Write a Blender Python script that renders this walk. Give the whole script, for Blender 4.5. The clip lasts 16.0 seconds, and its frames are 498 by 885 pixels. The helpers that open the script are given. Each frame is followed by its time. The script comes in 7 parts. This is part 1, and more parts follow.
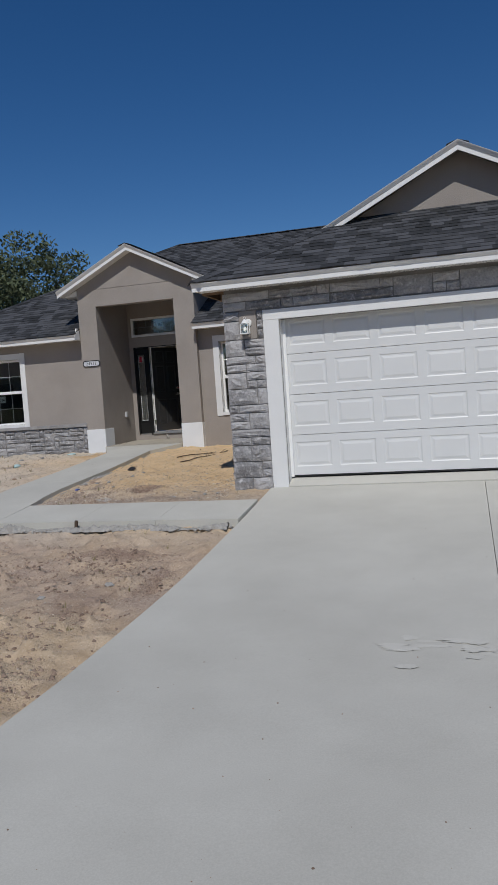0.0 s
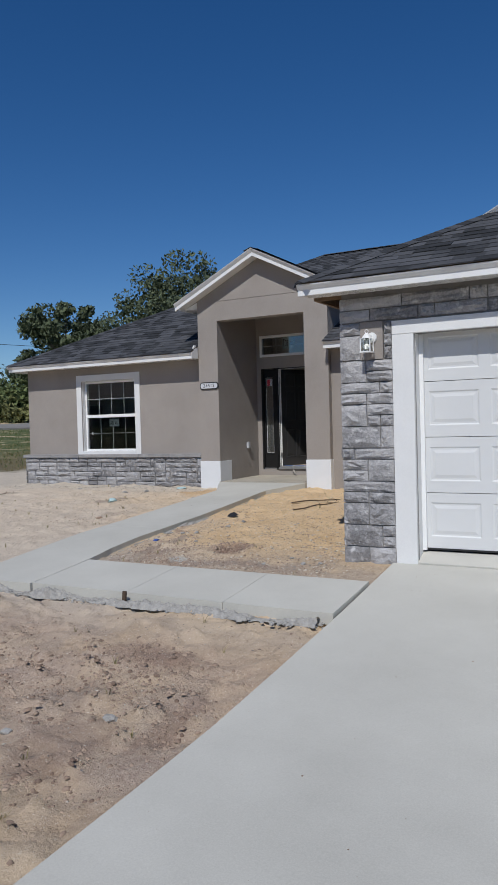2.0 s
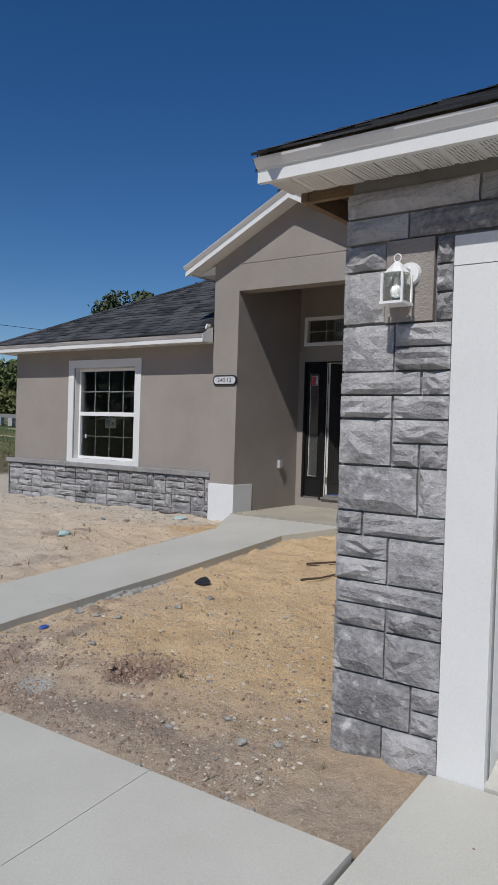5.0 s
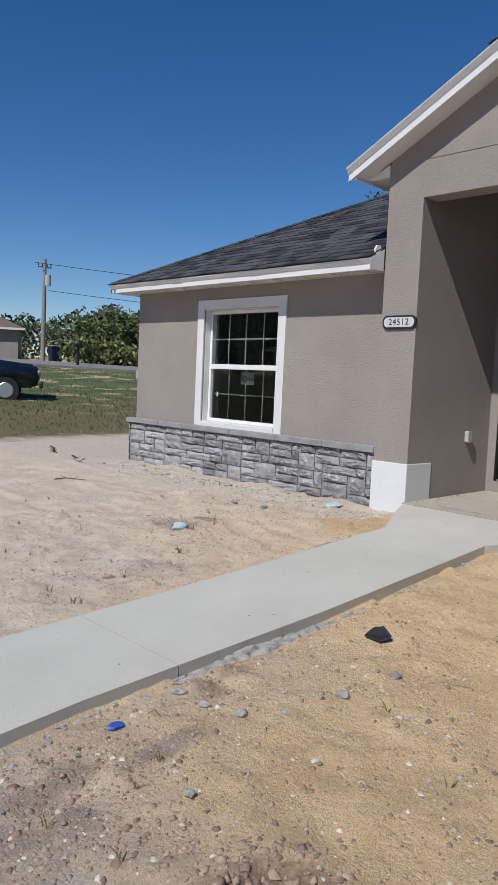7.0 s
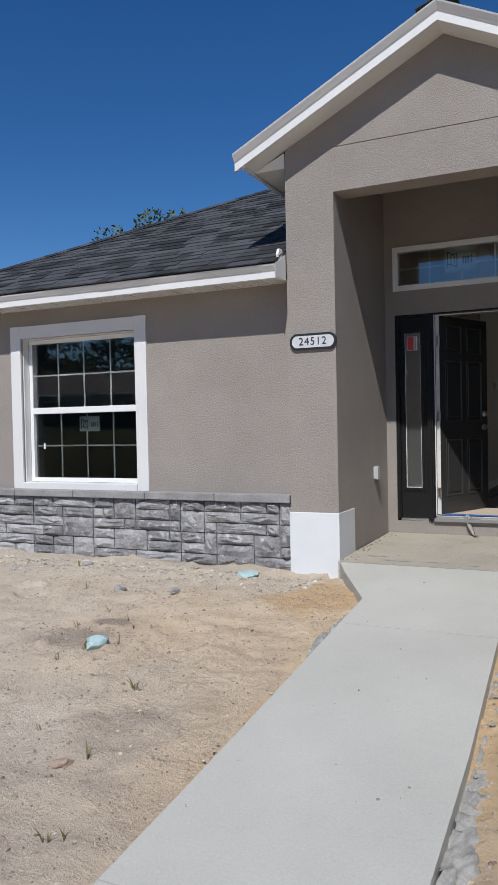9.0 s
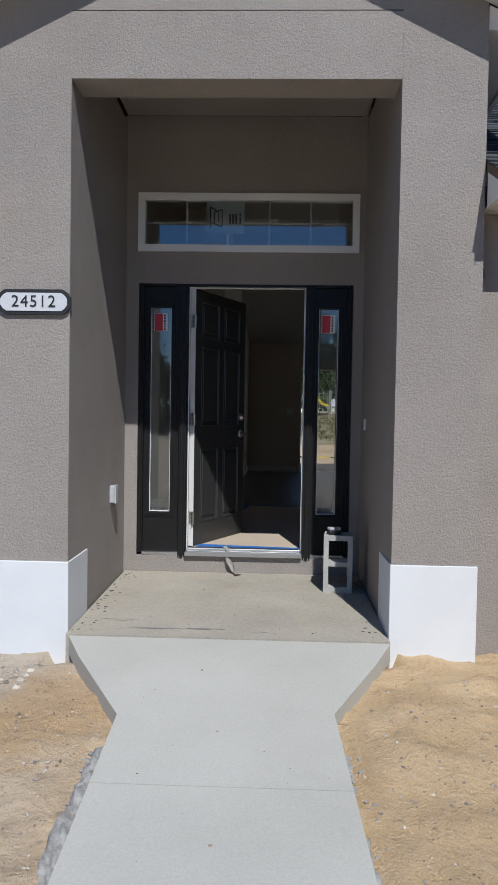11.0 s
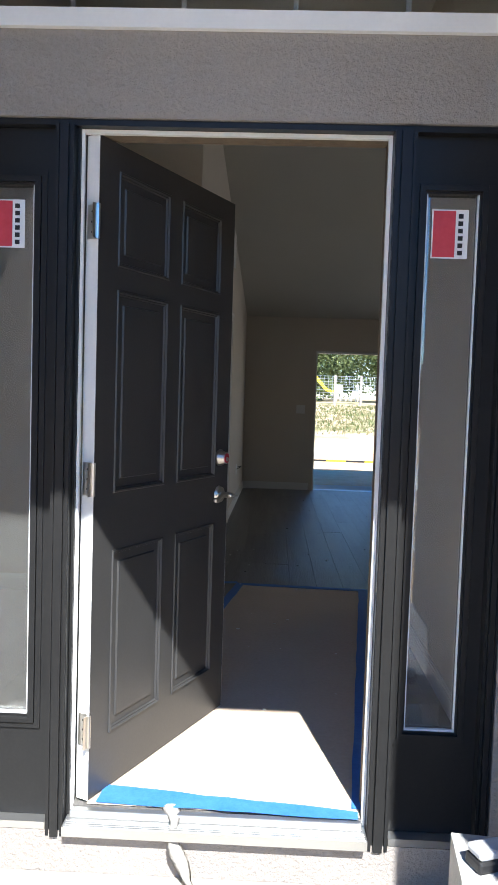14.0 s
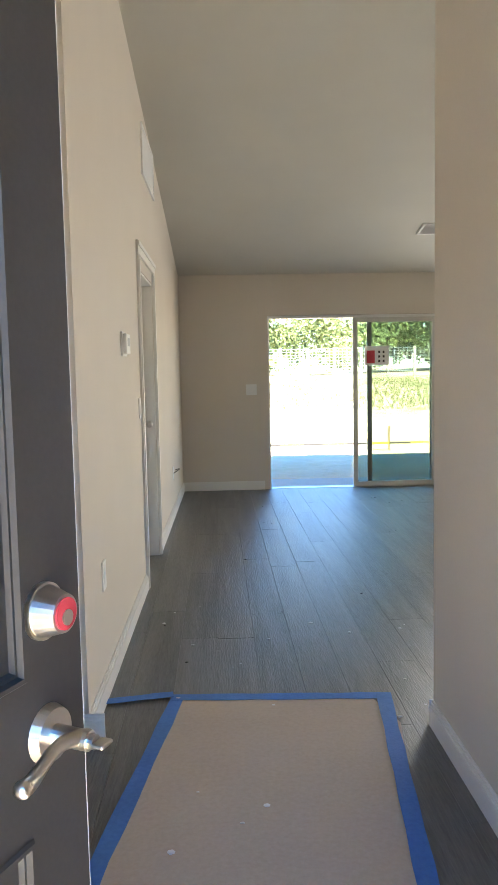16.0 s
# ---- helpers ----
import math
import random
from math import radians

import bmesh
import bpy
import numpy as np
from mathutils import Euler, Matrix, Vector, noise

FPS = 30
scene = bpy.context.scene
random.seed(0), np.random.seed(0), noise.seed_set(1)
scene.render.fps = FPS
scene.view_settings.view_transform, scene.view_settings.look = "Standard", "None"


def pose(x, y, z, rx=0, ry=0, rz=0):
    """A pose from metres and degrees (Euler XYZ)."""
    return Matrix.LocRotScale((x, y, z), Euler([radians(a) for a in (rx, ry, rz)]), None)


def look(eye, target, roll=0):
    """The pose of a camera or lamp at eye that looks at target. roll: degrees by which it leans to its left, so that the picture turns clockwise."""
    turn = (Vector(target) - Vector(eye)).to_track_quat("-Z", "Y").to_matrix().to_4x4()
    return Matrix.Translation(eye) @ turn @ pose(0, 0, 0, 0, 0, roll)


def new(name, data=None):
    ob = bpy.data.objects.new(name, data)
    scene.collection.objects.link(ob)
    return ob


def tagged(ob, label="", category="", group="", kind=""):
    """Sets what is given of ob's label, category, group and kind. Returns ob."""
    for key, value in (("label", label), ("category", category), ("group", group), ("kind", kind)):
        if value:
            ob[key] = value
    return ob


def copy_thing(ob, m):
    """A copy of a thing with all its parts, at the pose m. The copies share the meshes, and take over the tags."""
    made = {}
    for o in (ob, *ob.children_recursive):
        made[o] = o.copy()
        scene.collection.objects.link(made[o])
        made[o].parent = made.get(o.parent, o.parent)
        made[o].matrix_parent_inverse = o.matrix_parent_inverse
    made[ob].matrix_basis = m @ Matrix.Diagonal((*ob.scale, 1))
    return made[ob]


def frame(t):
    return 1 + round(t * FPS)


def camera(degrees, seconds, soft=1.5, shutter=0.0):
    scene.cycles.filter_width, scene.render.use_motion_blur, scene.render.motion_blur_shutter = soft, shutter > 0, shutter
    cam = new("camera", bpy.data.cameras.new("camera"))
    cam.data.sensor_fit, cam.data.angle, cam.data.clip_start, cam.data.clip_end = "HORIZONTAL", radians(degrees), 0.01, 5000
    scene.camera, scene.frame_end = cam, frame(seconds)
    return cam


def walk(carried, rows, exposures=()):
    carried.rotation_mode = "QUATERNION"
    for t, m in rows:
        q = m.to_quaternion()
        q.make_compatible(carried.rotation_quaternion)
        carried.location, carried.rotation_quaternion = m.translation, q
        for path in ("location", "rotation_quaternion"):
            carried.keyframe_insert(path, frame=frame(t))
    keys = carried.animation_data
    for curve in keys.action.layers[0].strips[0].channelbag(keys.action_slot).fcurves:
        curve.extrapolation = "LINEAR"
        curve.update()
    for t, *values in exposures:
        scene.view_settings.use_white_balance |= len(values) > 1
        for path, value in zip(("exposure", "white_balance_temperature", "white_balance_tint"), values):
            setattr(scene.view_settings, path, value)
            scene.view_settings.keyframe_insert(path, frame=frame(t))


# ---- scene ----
cam = camera(36.5, 16.0, 0.75)
PATH = [
    (0, (1.254, 0.529, 0.736), (0.701, 2.447, 0.609), -3.9),
    (0.5, (1.149, 1.264, 0.781), (0.516, 3.149, 0.573), -3.3),
    (1, (1.078, 1.882, 0.784), (0.217, 3.677, 0.595), -3.0),
    (1.5, (1.053, 2.513, 0.84), (0.235, 4.333, 0.703), -2.1),
    (2, (1.005, 3.238, 0.852), (0.051, 4.995, 0.808), -1.5),
    (2.5, (0.915, 3.926, 0.869), (0.015, 5.712, 0.843), 0.0),
    (3, (0.78, 4.656, 0.903), (-0.158, 6.423, 0.879), 0.6),
    (3.2, (0.708, 4.944, 0.904), (-0.299, 6.672, 0.884), 0.9),
    (5.3, (-0.266, 7.72, 0.979), (-1.524, 9.273, 0.932), 2.2),
    (5.5, (-0.42, 7.936, 0.975), (-1.765, 9.415, 0.911), 2.3),
    (6, (-0.848, 8.468, 0.978), (-2.245, 9.895, 0.879), 2.6),
    (6.5, (-1.332, 8.947, 0.996), (-2.781, 10.321, 0.881), 3.1),
    (7, (-1.903, 9.236, 0.991), (-3.354, 10.601, 0.824), 2.6),
    (7.5, (-2.524, 9.431, 1.002), (-3.929, 10.843, 0.831), 2.5),
    (8, (-3.134, 9.457, 1.039), (-4.403, 10.996, 0.89), 3.1),
    (8.5, (-3.691, 9.546, 1.015), (-4.916, 11.125, 0.941), -0.3),
    (9, (-4.379, 9.669, 0.948), (-5.232, 11.478, 0.902), -1.2),
    (9.5, (-4.752, 10.023, 0.943), (-5.415, 11.909, 0.888), -2.1),
    (10, (-5.096, 10.479, 0.970), (-5.478, 12.441, 0.907), -0.3),
    (10.2, (-5.141, 10.671, 0.959), (-5.393, 12.654, 0.908), 0.1),
    (12.3, (-5.359, 13.095, 1.207), (-5.357, 15.091, 1.081), 1.2),
    (12.5, (-5.356, 13.351, 1.213), (-5.348, 15.347, 1.084), 1.2),
    (13, (-5.310, 13.955, 1.238), (-5.304, 15.951, 1.113), 1.3),
    (13.5, (-5.311, 14.572, 1.257), (-5.361, 16.567, 1.136), 1.5),
    (13.7, (-5.316, 14.824, 1.264), (-5.381, 16.820, 1.152), 1.5),
    (14, (-5.347, 15.139, 1.254), (-5.409, 17.135, 1.136), 1.8),
    (14.5, (-5.362, 15.756, 1.281), (-5.545, 17.743, 1.142), 1.4),
    (15, (-5.415, 16.273, 1.295), (-5.512, 18.265, 1.147), -0.1),
    (15.5, (-5.382, 16.748, 1.270), (-5.428, 18.742, 1.112), -1.7),
    (16, (-5.347, 17.226, 1.279), (-5.267, 19.216, 1.102), -1.1),
]
EXPOSURES = [(0.0, -0.22, 6450, 10), (1.0, -0.17, 6450, 10), (2.0, 0.0, 6300, 10), (3.0, -0.06, 6300, 10), (5.5, 0.0, 6500, 10), (6.2, 0.15, 6500, 10), (7.0, 0.25, 6450, 10), (10.2, 0.27, 6250, 10), (12.5, 0.88, 6000, 8), (13.0, 1.45, 6100, 8), (13.5, 2.0, 6150, 8), (14.0, 2.25, 6150, 9), (14.5, 2.6, 6350, 10), (15.0, 4.0, 6750, 8), (15.5, 4.55, 7100, 7), (16.0, 4.6, 6900, 7)]
walk(cam, [(t, look(eye, target, roll)) for t, eye, target, roll in PATH], EXPOSURES)

# ---- light ----
SUN_DIR = Vector((0.22, -1.0, 1.21)).normalized()
sun_data = bpy.data.lights.new("sun", "SUN")
sun_data.energy, sun_data.angle, sun_data.color = 3.3, radians(0.53), (1.0, 0.975, 0.93)
sun = new("sun", sun_data)
sun.matrix_world = look((0, -20, 40), Vector((0, -20, 40)) - SUN_DIR)
world = bpy.data.worlds.new("sky")
scene.world = world
world.use_nodes = True
wn = world.node_tree.nodes
sky = wn.new("ShaderNodeTexSky")
sky.sky_type, sky.sun_disc = "NISHITA", False
sky.sun_elevation, sky.sun_rotation = math.asin(SUN_DIR.z), math.atan2(SUN_DIR.x, SUN_DIR.y)
sky.altitude, sky.air_density, sky.dust_density, sky.ozone_density = 1500, 1.0, 0.0, 3.0
deep = wn.new("ShaderNodeHueSaturation")
deep.inputs["Saturation"].default_value, deep.inputs["Hue"].default_value = 1.3, 0.506
world.node_tree.links.new(sky.outputs[0], deep.inputs["Color"])
world.node_tree.links.new(deep.outputs[0], wn["Background"].inputs[0])
wn["Background"].inputs[1].default_value = 0.073


# added fill lamps at the unseen rear windows, brightening the rooms
for n_, x_ in (("fill_light_a", -0.9), ("fill_light_b", 2.4)):
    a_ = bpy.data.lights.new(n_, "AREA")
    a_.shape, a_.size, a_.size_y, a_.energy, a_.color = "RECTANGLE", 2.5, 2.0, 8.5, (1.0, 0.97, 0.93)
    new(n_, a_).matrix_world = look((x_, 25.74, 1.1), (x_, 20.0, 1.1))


# ---- helpers ----
def material(name, rough=0.8, metal=0.0, spec=None):
    m = bpy.data.materials.new(name)
    m.use_nodes = True
    b = m.node_tree.nodes["Principled BSDF"]
    b.inputs["Roughness"].default_value, b.inputs["Metallic"].default_value = rough, metal
    if spec is not None:
        b.inputs["Specular IOR Level"].default_value = spec
    return m


def surface(name, c1, c2, scale=3.0, fine=60.0, rough=0.8, bump=0.2, metal=0.0, spec=None, pick=0.0, stretch=(1, 1, 1), c3=None, dist=0.01, island=False, local=False):
    """Two-scale noise colour between c1 and c2, spots of c3, relief, and a shift per piece by pick."""
    m = material(name, rough, metal, spec)
    t = m.node_tree
    n, l = t.nodes, t.links
    b = n["Principled BSDF"]
    co = n.new("ShaderNodeTexCoord")
    mp = n.new("ShaderNodeMapping")
    mp.inputs["Scale"].default_value = stretch
    if local:
        l.new(co.outputs["Object"], mp.inputs["Vector"])
    else:
        geo = n.new("ShaderNodeNewGeometry")
        l.new(geo.outputs["Position"], mp.inputs["Vector"])
    big = n.new("ShaderNodeTexNoise")
    big.inputs["Scale"].default_value, big.inputs["Detail"].default_value, big.inputs["Roughness"].default_value = scale, 6, 0.6
    small = n.new("ShaderNodeTexNoise")
    small.inputs["Scale"].default_value, small.inputs["Detail"].default_value, small.inputs["Roughness"].default_value = fine, 4, 0.65
    l.new(mp.outputs[0], big.inputs["Vector"])
    l.new(mp.outputs[0], small.inputs["Vector"])
    mix = n.new("ShaderNodeMath")
    mix.operation = "MULTIPLY_ADD"
    l.new(small.outputs["Fac"], mix.inputs[0])
    mix.inputs[1].default_value = 0.55
    half = n.new("ShaderNodeMath")
    half.operation = "MULTIPLY"
    l.new(big.outputs["Fac"], half.inputs[0])
    half.inputs[1].default_value = 0.6
    l.new(half.outputs[0], mix.inputs[2])
    last = mix.outputs[0]
    if pick:
        if island:
            g2 = n.new("ShaderNodeNewGeometry")
            rnd = g2.outputs["Random Per Island"]
        else:
            oi = n.new("ShaderNodeObjectInfo")
            rnd = oi.outputs["Random"]
        sh = n.new("ShaderNodeMath")
        sh.operation = "MULTIPLY_ADD"
        l.new(rnd, sh.inputs[0])
        sh.inputs[1].default_value = pick
        off = n.new("ShaderNodeMath")
        off.operation = "SUBTRACT"
        l.new(last, off.inputs[0])
        off.inputs[1].default_value = pick / 2
        l.new(off.outputs[0], sh.inputs[2])
        last = sh.outputs[0]
    ramp = n.new("ShaderNodeValToRGB")
    ramp.color_ramp.elements[0].position, ramp.color_ramp.elements[1].position = 0.36, 0.8
    ramp.color_ramp.elements[0].color, ramp.color_ramp.elements[1].color = (*c1, 1), (*c2, 1)
    l.new(last, ramp.inputs[0])
    out = ramp.outputs[0]
    if c3:
        sp = n.new("ShaderNodeTexNoise")
        sp.inputs["Scale"].default_value, sp.inputs["Detail"].default_value = scale * 2.7, 8
        l.new(mp.outputs[0], sp.inputs["Vector"])
        sr = n.new("ShaderNodeValToRGB")
        sr.color_ramp.elements[0].position, sr.color_ramp.elements[1].position = 0.56, 0.7
        l.new(sp.outputs["Fac"], sr.inputs[0])
        mx = n.new("ShaderNodeMix")
        mx.data_type = "RGBA"
        l.new(sr.outputs[0], mx.inputs[0])
        l.new(out, mx.inputs[6])
        mx.inputs[7].default_value = (*c3, 1)
        out = mx.outputs[2]
    l.new(out, b.inputs["Base Color"])
    if bump:
        bp = n.new("ShaderNodeBump")
        bp.inputs["Strength"].default_value, bp.inputs["Distance"].default_value = bump, dist
        l.new(last, bp.inputs["Height"])
        l.new(bp.outputs[0], b.inputs["Normal"])
    return m


def glass(name, tint=(1, 1, 1), rough=0.0, ior=1.45):
    m = material(name, rough)
    b = m.node_tree.nodes["Principled BSDF"]
    b.inputs["Base Color"].default_value = (*tint, 1)
    b.inputs["Transmission Weight"].default_value = 1.0
    b.inputs["IOR"].default_value = ior
    return m


def mesh_of(name, bm, mat, smooth=False):
    bmesh.ops.recalc_face_normals(bm, faces=bm.faces)
    me = bpy.data.meshes.new(name)
    bm.to_mesh(me)
    bm.free()
    if mat:
        me.materials.append(mat)
    if smooth:
        for p in me.polygons:
            p.use_smooth = True
    return me


def part(name, bm, mat, parent=None, label="", smooth=False, at=None):
    ob = new(name, mesh_of(name, bm, mat, smooth))
    if parent:
        ob.parent = parent
    if at is not None:
        ob.matrix_basis = at
    if label:
        ob["label"] = label
    return ob


def thing(name, m, label, category, group="", kind=""):
    ob = new(name)
    ob.matrix_basis = m
    ob.empty_display_size = 0.1
    return tagged(ob, label, category, group, kind)


def setting(name, bm, mat, label="", category="", smooth=False):
    ob = new(name, mesh_of(name, bm, mat, smooth))
    return tagged(ob, label, category, "", "structure")


def box(bm, x0, x1, y0, y1, z0, z1, bevel=0.0):
    r = bmesh.ops.create_cube(bm, size=1.0, matrix=Matrix.Translation(((x0 + x1) / 2, (y0 + y1) / 2, (z0 + z1) / 2)) @ Matrix.Diagonal((abs(x1 - x0), abs(y1 - y0), abs(z1 - z0), 1)))
    if bevel:
        es = list({e for v in r["verts"] for e in v.link_edges})
        bmesh.ops.bevel(bm, geom=es, offset=bevel, segments=2, affect="EDGES", profile=0.5)
    return bm


def boxed(*a, bevel=0.0):
    return box(bmesh.new(), *a, bevel=bevel)


def prism(bm, pts, direction):
    """A solid from a planar outline, swept along direction."""
    d = Vector(direction)
    a = [bm.verts.new(p) for p in pts]
    c = [bm.verts.new(Vector(p) + d) for p in pts]
    bm.faces.new(a)
    bm.faces.new(c[::-1])
    for i in range(len(a)):
        j = (i + 1) % len(a)
        bm.faces.new((a[i], c[i], c[j], a[j]))
    return bm


def prismed(pts, direction):
    return prism(bmesh.new(), pts, direction)


def cyl(bm, r0, r1, a, b, seg=16):
    a, b = Vector(a), Vector(b)
    d = b - a
    m = Matrix.Translation((a + b) / 2) @ d.to_track_quat("Z", "Y").to_matrix().to_4x4()
    bmesh.ops.create_cone(bm, cap_ends=True, segments=seg, radius1=r0, radius2=r1, depth=d.length, matrix=m)
    return bm


def ball(bm, r, c, seg=12, squash=(1, 1, 1)):
    bmesh.ops.create_uvsphere(bm, u_segments=seg, v_segments=max(6, seg // 2), radius=r, matrix=Matrix.Translation(c) @ Matrix.Diagonal((*squash, 1)))
    return bm


def holed(axis, u, z, thick, holes):
    """A wall along x (axis 'x') or y, from u[0] to u[1] and z[0] to z[1], between thick[0] and thick[1], with rectangular holes (u0, u1, z0, z1)."""
    us = sorted({u[0], u[1], *[h[i] for h in holes for i in (0, 1)]})
    zs = sorted({z[0], z[1], *[h[i] for h in holes for i in (2, 3)]})
    solid = {}
    for i in range(len(us) - 1):
        for k in range(len(zs) - 1):
            cu, cz = (us[i] + us[i + 1]) / 2, (zs[k] + zs[k + 1]) / 2
            solid[i, k] = not any(h[0] < cu < h[1] and h[2] < cz < h[3] for h in holes)
    bm = bmesh.new()
    made = {}

    def v(i, k, s):
        key = (i, k, s)
        if key not in made:
            p = (us[i], thick[s], zs[k]) if axis == "x" else (thick[s], us[i], zs[k])
            made[key] = bm.verts.new(p)
        return made[key]

    for (i, k), full in solid.items():
        if not full:
            continue
        for s in (0, 1):
            bm.faces.new([v(i, k, s), v(i + 1, k, s), v(i + 1, k + 1, s), v(i, k + 1, s)])
        if not solid.get((i - 1, k)):
            bm.faces.new([v(i, k, 0), v(i, k, 1), v(i, k + 1, 1), v(i, k + 1, 0)])
        if not solid.get((i + 1, k)):
            bm.faces.new([v(i + 1, k, 0), v(i + 1, k, 1), v(i + 1, k + 1, 1), v(i + 1, k + 1, 0)])
        if not solid.get((i, k - 1)):
            bm.faces.new([v(i, k, 0), v(i, k, 1), v(i + 1, k, 1), v(i + 1, k, 0)])
        if not solid.get((i, k + 1)):
            bm.faces.new([v(i, k + 1, 0), v(i, k + 1, 1), v(i + 1, k + 1, 1), v(i + 1, k + 1, 0)])
    return bm


def lerp(points, v):
    """Piecewise linear value through points (position, value)."""
    if v <= points[0][0]:
        return points[0][1]
    for (a, p), (b, q) in zip(points, points[1:]):
        if v <= b:
            return p + (q - p) * (v - a) / (b - a)
    return points[-1][1]


def fbm(x, y, s, o=4):
    return noise.fractal((x * s, y * s, 3.7), 1.0, 2.0, o)


def sweep(bm, pts, radii, seg=12):
    """One smooth tube through points."""
    pts = [Vector(p) for p in pts]
    rings = []
    for i, p in enumerate(pts):
        d = (pts[min(i + 1, len(pts) - 1)] - pts[max(i - 1, 0)]).normalized()
        a = d.orthogonal().normalized() if not rings else (rings[-1][1] - d * rings[-1][1].dot(d)).normalized()
        b = d.cross(a)
        rings.append(([bm.verts.new(p + (a * math.cos(6.28318 * k / seg) + b * math.sin(6.28318 * k / seg)) * radii[i]) for k in range(seg)], a))
    for (p, _), (q, _) in zip(rings, rings[1:]):
        for k in range(seg):
            bm.faces.new((p[k], p[(k + 1) % seg], q[(k + 1) % seg], q[k]))
    bm.faces.new(rings[0][0][::-1])
    bm.faces.new(rings[-1][0])
    return bm


# ---- materials ----
M_STUCCO = surface("taupe_stucco", (0.265, 0.236, 0.211), (0.36, 0.324, 0.293), 1.3, 80, 0.9, 1.0, dist=0.014)
M_CONCRETE = surface("new_concrete", (0.412, 0.398, 0.354), (0.56, 0.546, 0.492), 0.9, 110, 0.85, 0.18, dist=0.003)
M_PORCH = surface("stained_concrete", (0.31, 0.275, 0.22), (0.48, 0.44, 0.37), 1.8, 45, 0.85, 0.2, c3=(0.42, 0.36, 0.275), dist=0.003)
M_CONCRETE_RAW = surface("broken_concrete_edge", (0.2, 0.192, 0.18), (0.46, 0.445, 0.415), 14, 70, 0.95, 0.7, dist=0.008)
M_WHITE = surface("white_paint", (0.66, 0.66, 0.65), (0.76, 0.76, 0.75), 2, 90, 0.5, 0.05, dist=0.002)
M_BASE_WHITE = surface("primer_white_stucco", (0.66, 0.68, 0.69), (0.76, 0.77, 0.78), 3, 200, 0.85, 0.3, dist=0.003)
M_VINYL = surface("white_vinyl", (0.76, 0.76, 0.75), (0.82, 0.82, 0.81), 3, 80, 0.4, 0.02)
M_SOFFIT = surface("soffit_vinyl", (0.7, 0.69, 0.66), (0.8, 0.79, 0.76), 3, 60, 0.5, 0.02)
M_SOFFIT_VENT = surface("perforated_soffit_vinyl", (0.7, 0.69, 0.66), (0.8, 0.79, 0.76), 3, 60, 0.5, 0.02)


def perforate(m):
    """Rows of small dark holes through pale vinyl."""
    n, l = m.node_tree.nodes, m.node_tree.links
    b = n["Principled BSDF"]
    geo = n.new("ShaderNodeNewGeometry")
    dots = n.new("ShaderNodeTexVoronoi")
    dots.voronoi_dimensions = "2D"
    dots.inputs["Scale"].default_value, dots.inputs["Randomness"].default_value = 62, 0.15
    l.new(geo.outputs["Position"], dots.inputs["Vector"])
    cut = n.new("ShaderNodeMapRange")
    cut.inputs[1].default_value, cut.inputs[2].default_value = 0.24, 0.3
    l.new(dots.outputs["Distance"], cut.inputs[0])
    mx = n.new("ShaderNodeMix")
    mx.data_type = "RGBA"
    l.new(cut.outputs[0], mx.inputs[0])
    mx.inputs[6].default_value = (0.06, 0.058, 0.055, 1)
    l.new(b.inputs["Base Color"].links[0].from_socket, mx.inputs[7])
    l.new(mx.outputs[2], b.inputs["Base Color"])


perforate(M_SOFFIT_VENT)
M_GARAGE = surface("white_steel_door", (0.6, 0.605, 0.6), (0.68, 0.685, 0.68), 1.2, 300, 0.42, 0.06, dist=0.001)
M_SHINGLE = surface("charcoal_shingle", (0.016, 0.017, 0.019), (0.075, 0.077, 0.085), 2.5, 160, 0.95, 0.6, pick=0.5, island=True, dist=0.004)
M_STONE = surface("grey_cast_stone", (0.175, 0.172, 0.175), (0.46, 0.45, 0.45), 5, 38, 0.92, 1.0, pick=0.36, c3=(0.52, 0.51, 0.51), dist=0.03)
M_SHINGLE_P = surface("charcoal_shingle_tab", (0.016, 0.017, 0.019), (0.075, 0.077, 0.085), 2.5, 160, 0.95, 0.6, pick=0.5, dist=0.004)
M_MORTAR = surface("grey_mortar", (0.2, 0.195, 0.19), (0.3, 0.29, 0.28), 8, 90, 0.95, 0.4)
M_LEDGE = surface("stone_cap", (0.2, 0.195, 0.195), (0.36, 0.35, 0.345), 6, 60, 0.92, 0.5, dist=0.008)
M_BLACK = surface("black_door_paint", (0.014, 0.014, 0.0142), (0.022, 0.022, 0.022), 2, 130, 0.3, 0.0, spec=0.16)
M_DOOR = surface("black_satin_door", (0.03, 0.0295, 0.029), (0.044, 0.043, 0.042), 2, 130, 0.42, 0.0)
M_WALL = surface("beige_wall_paint", (0.6, 0.55, 0.48), (0.66, 0.6, 0.53), 1.2, 160, 0.75, 0.12, dist=0.002)
M_CEIL = surface("ceiling_paint", (0.54, 0.525, 0.475), (0.6, 0.58, 0.525), 1.2, 160, 0.85, 0.12, dist=0.002)
M_TRIM = surface("trim_white_semi_gloss", (0.72, 0.71, 0.68), (0.8, 0.79, 0.76), 3, 80, 0.4, 0.03)
M_PLANK = surface("grey_vinyl_plank", (0.06, 0.057, 0.055), (0.2, 0.19, 0.175), 3, 30, 0.36, 1.0, pick=0.12, stretch=(5, 0.35, 1), dist=0.005)
M_PAPER = surface("brown_floor_paper", (0.48, 0.385, 0.295), (0.6, 0.5, 0.395), 1.5, 60, 0.8, 0.25, dist=0.004)
M_TAPE = surface("blue_masking_tape", (0.025, 0.13, 0.44), (0.06, 0.21, 0.58), 6, 60, 0.6, 0.3)
M_GLASS = glass("coated_window_glass", (0.93, 0.96, 0.95), ior=1.85)
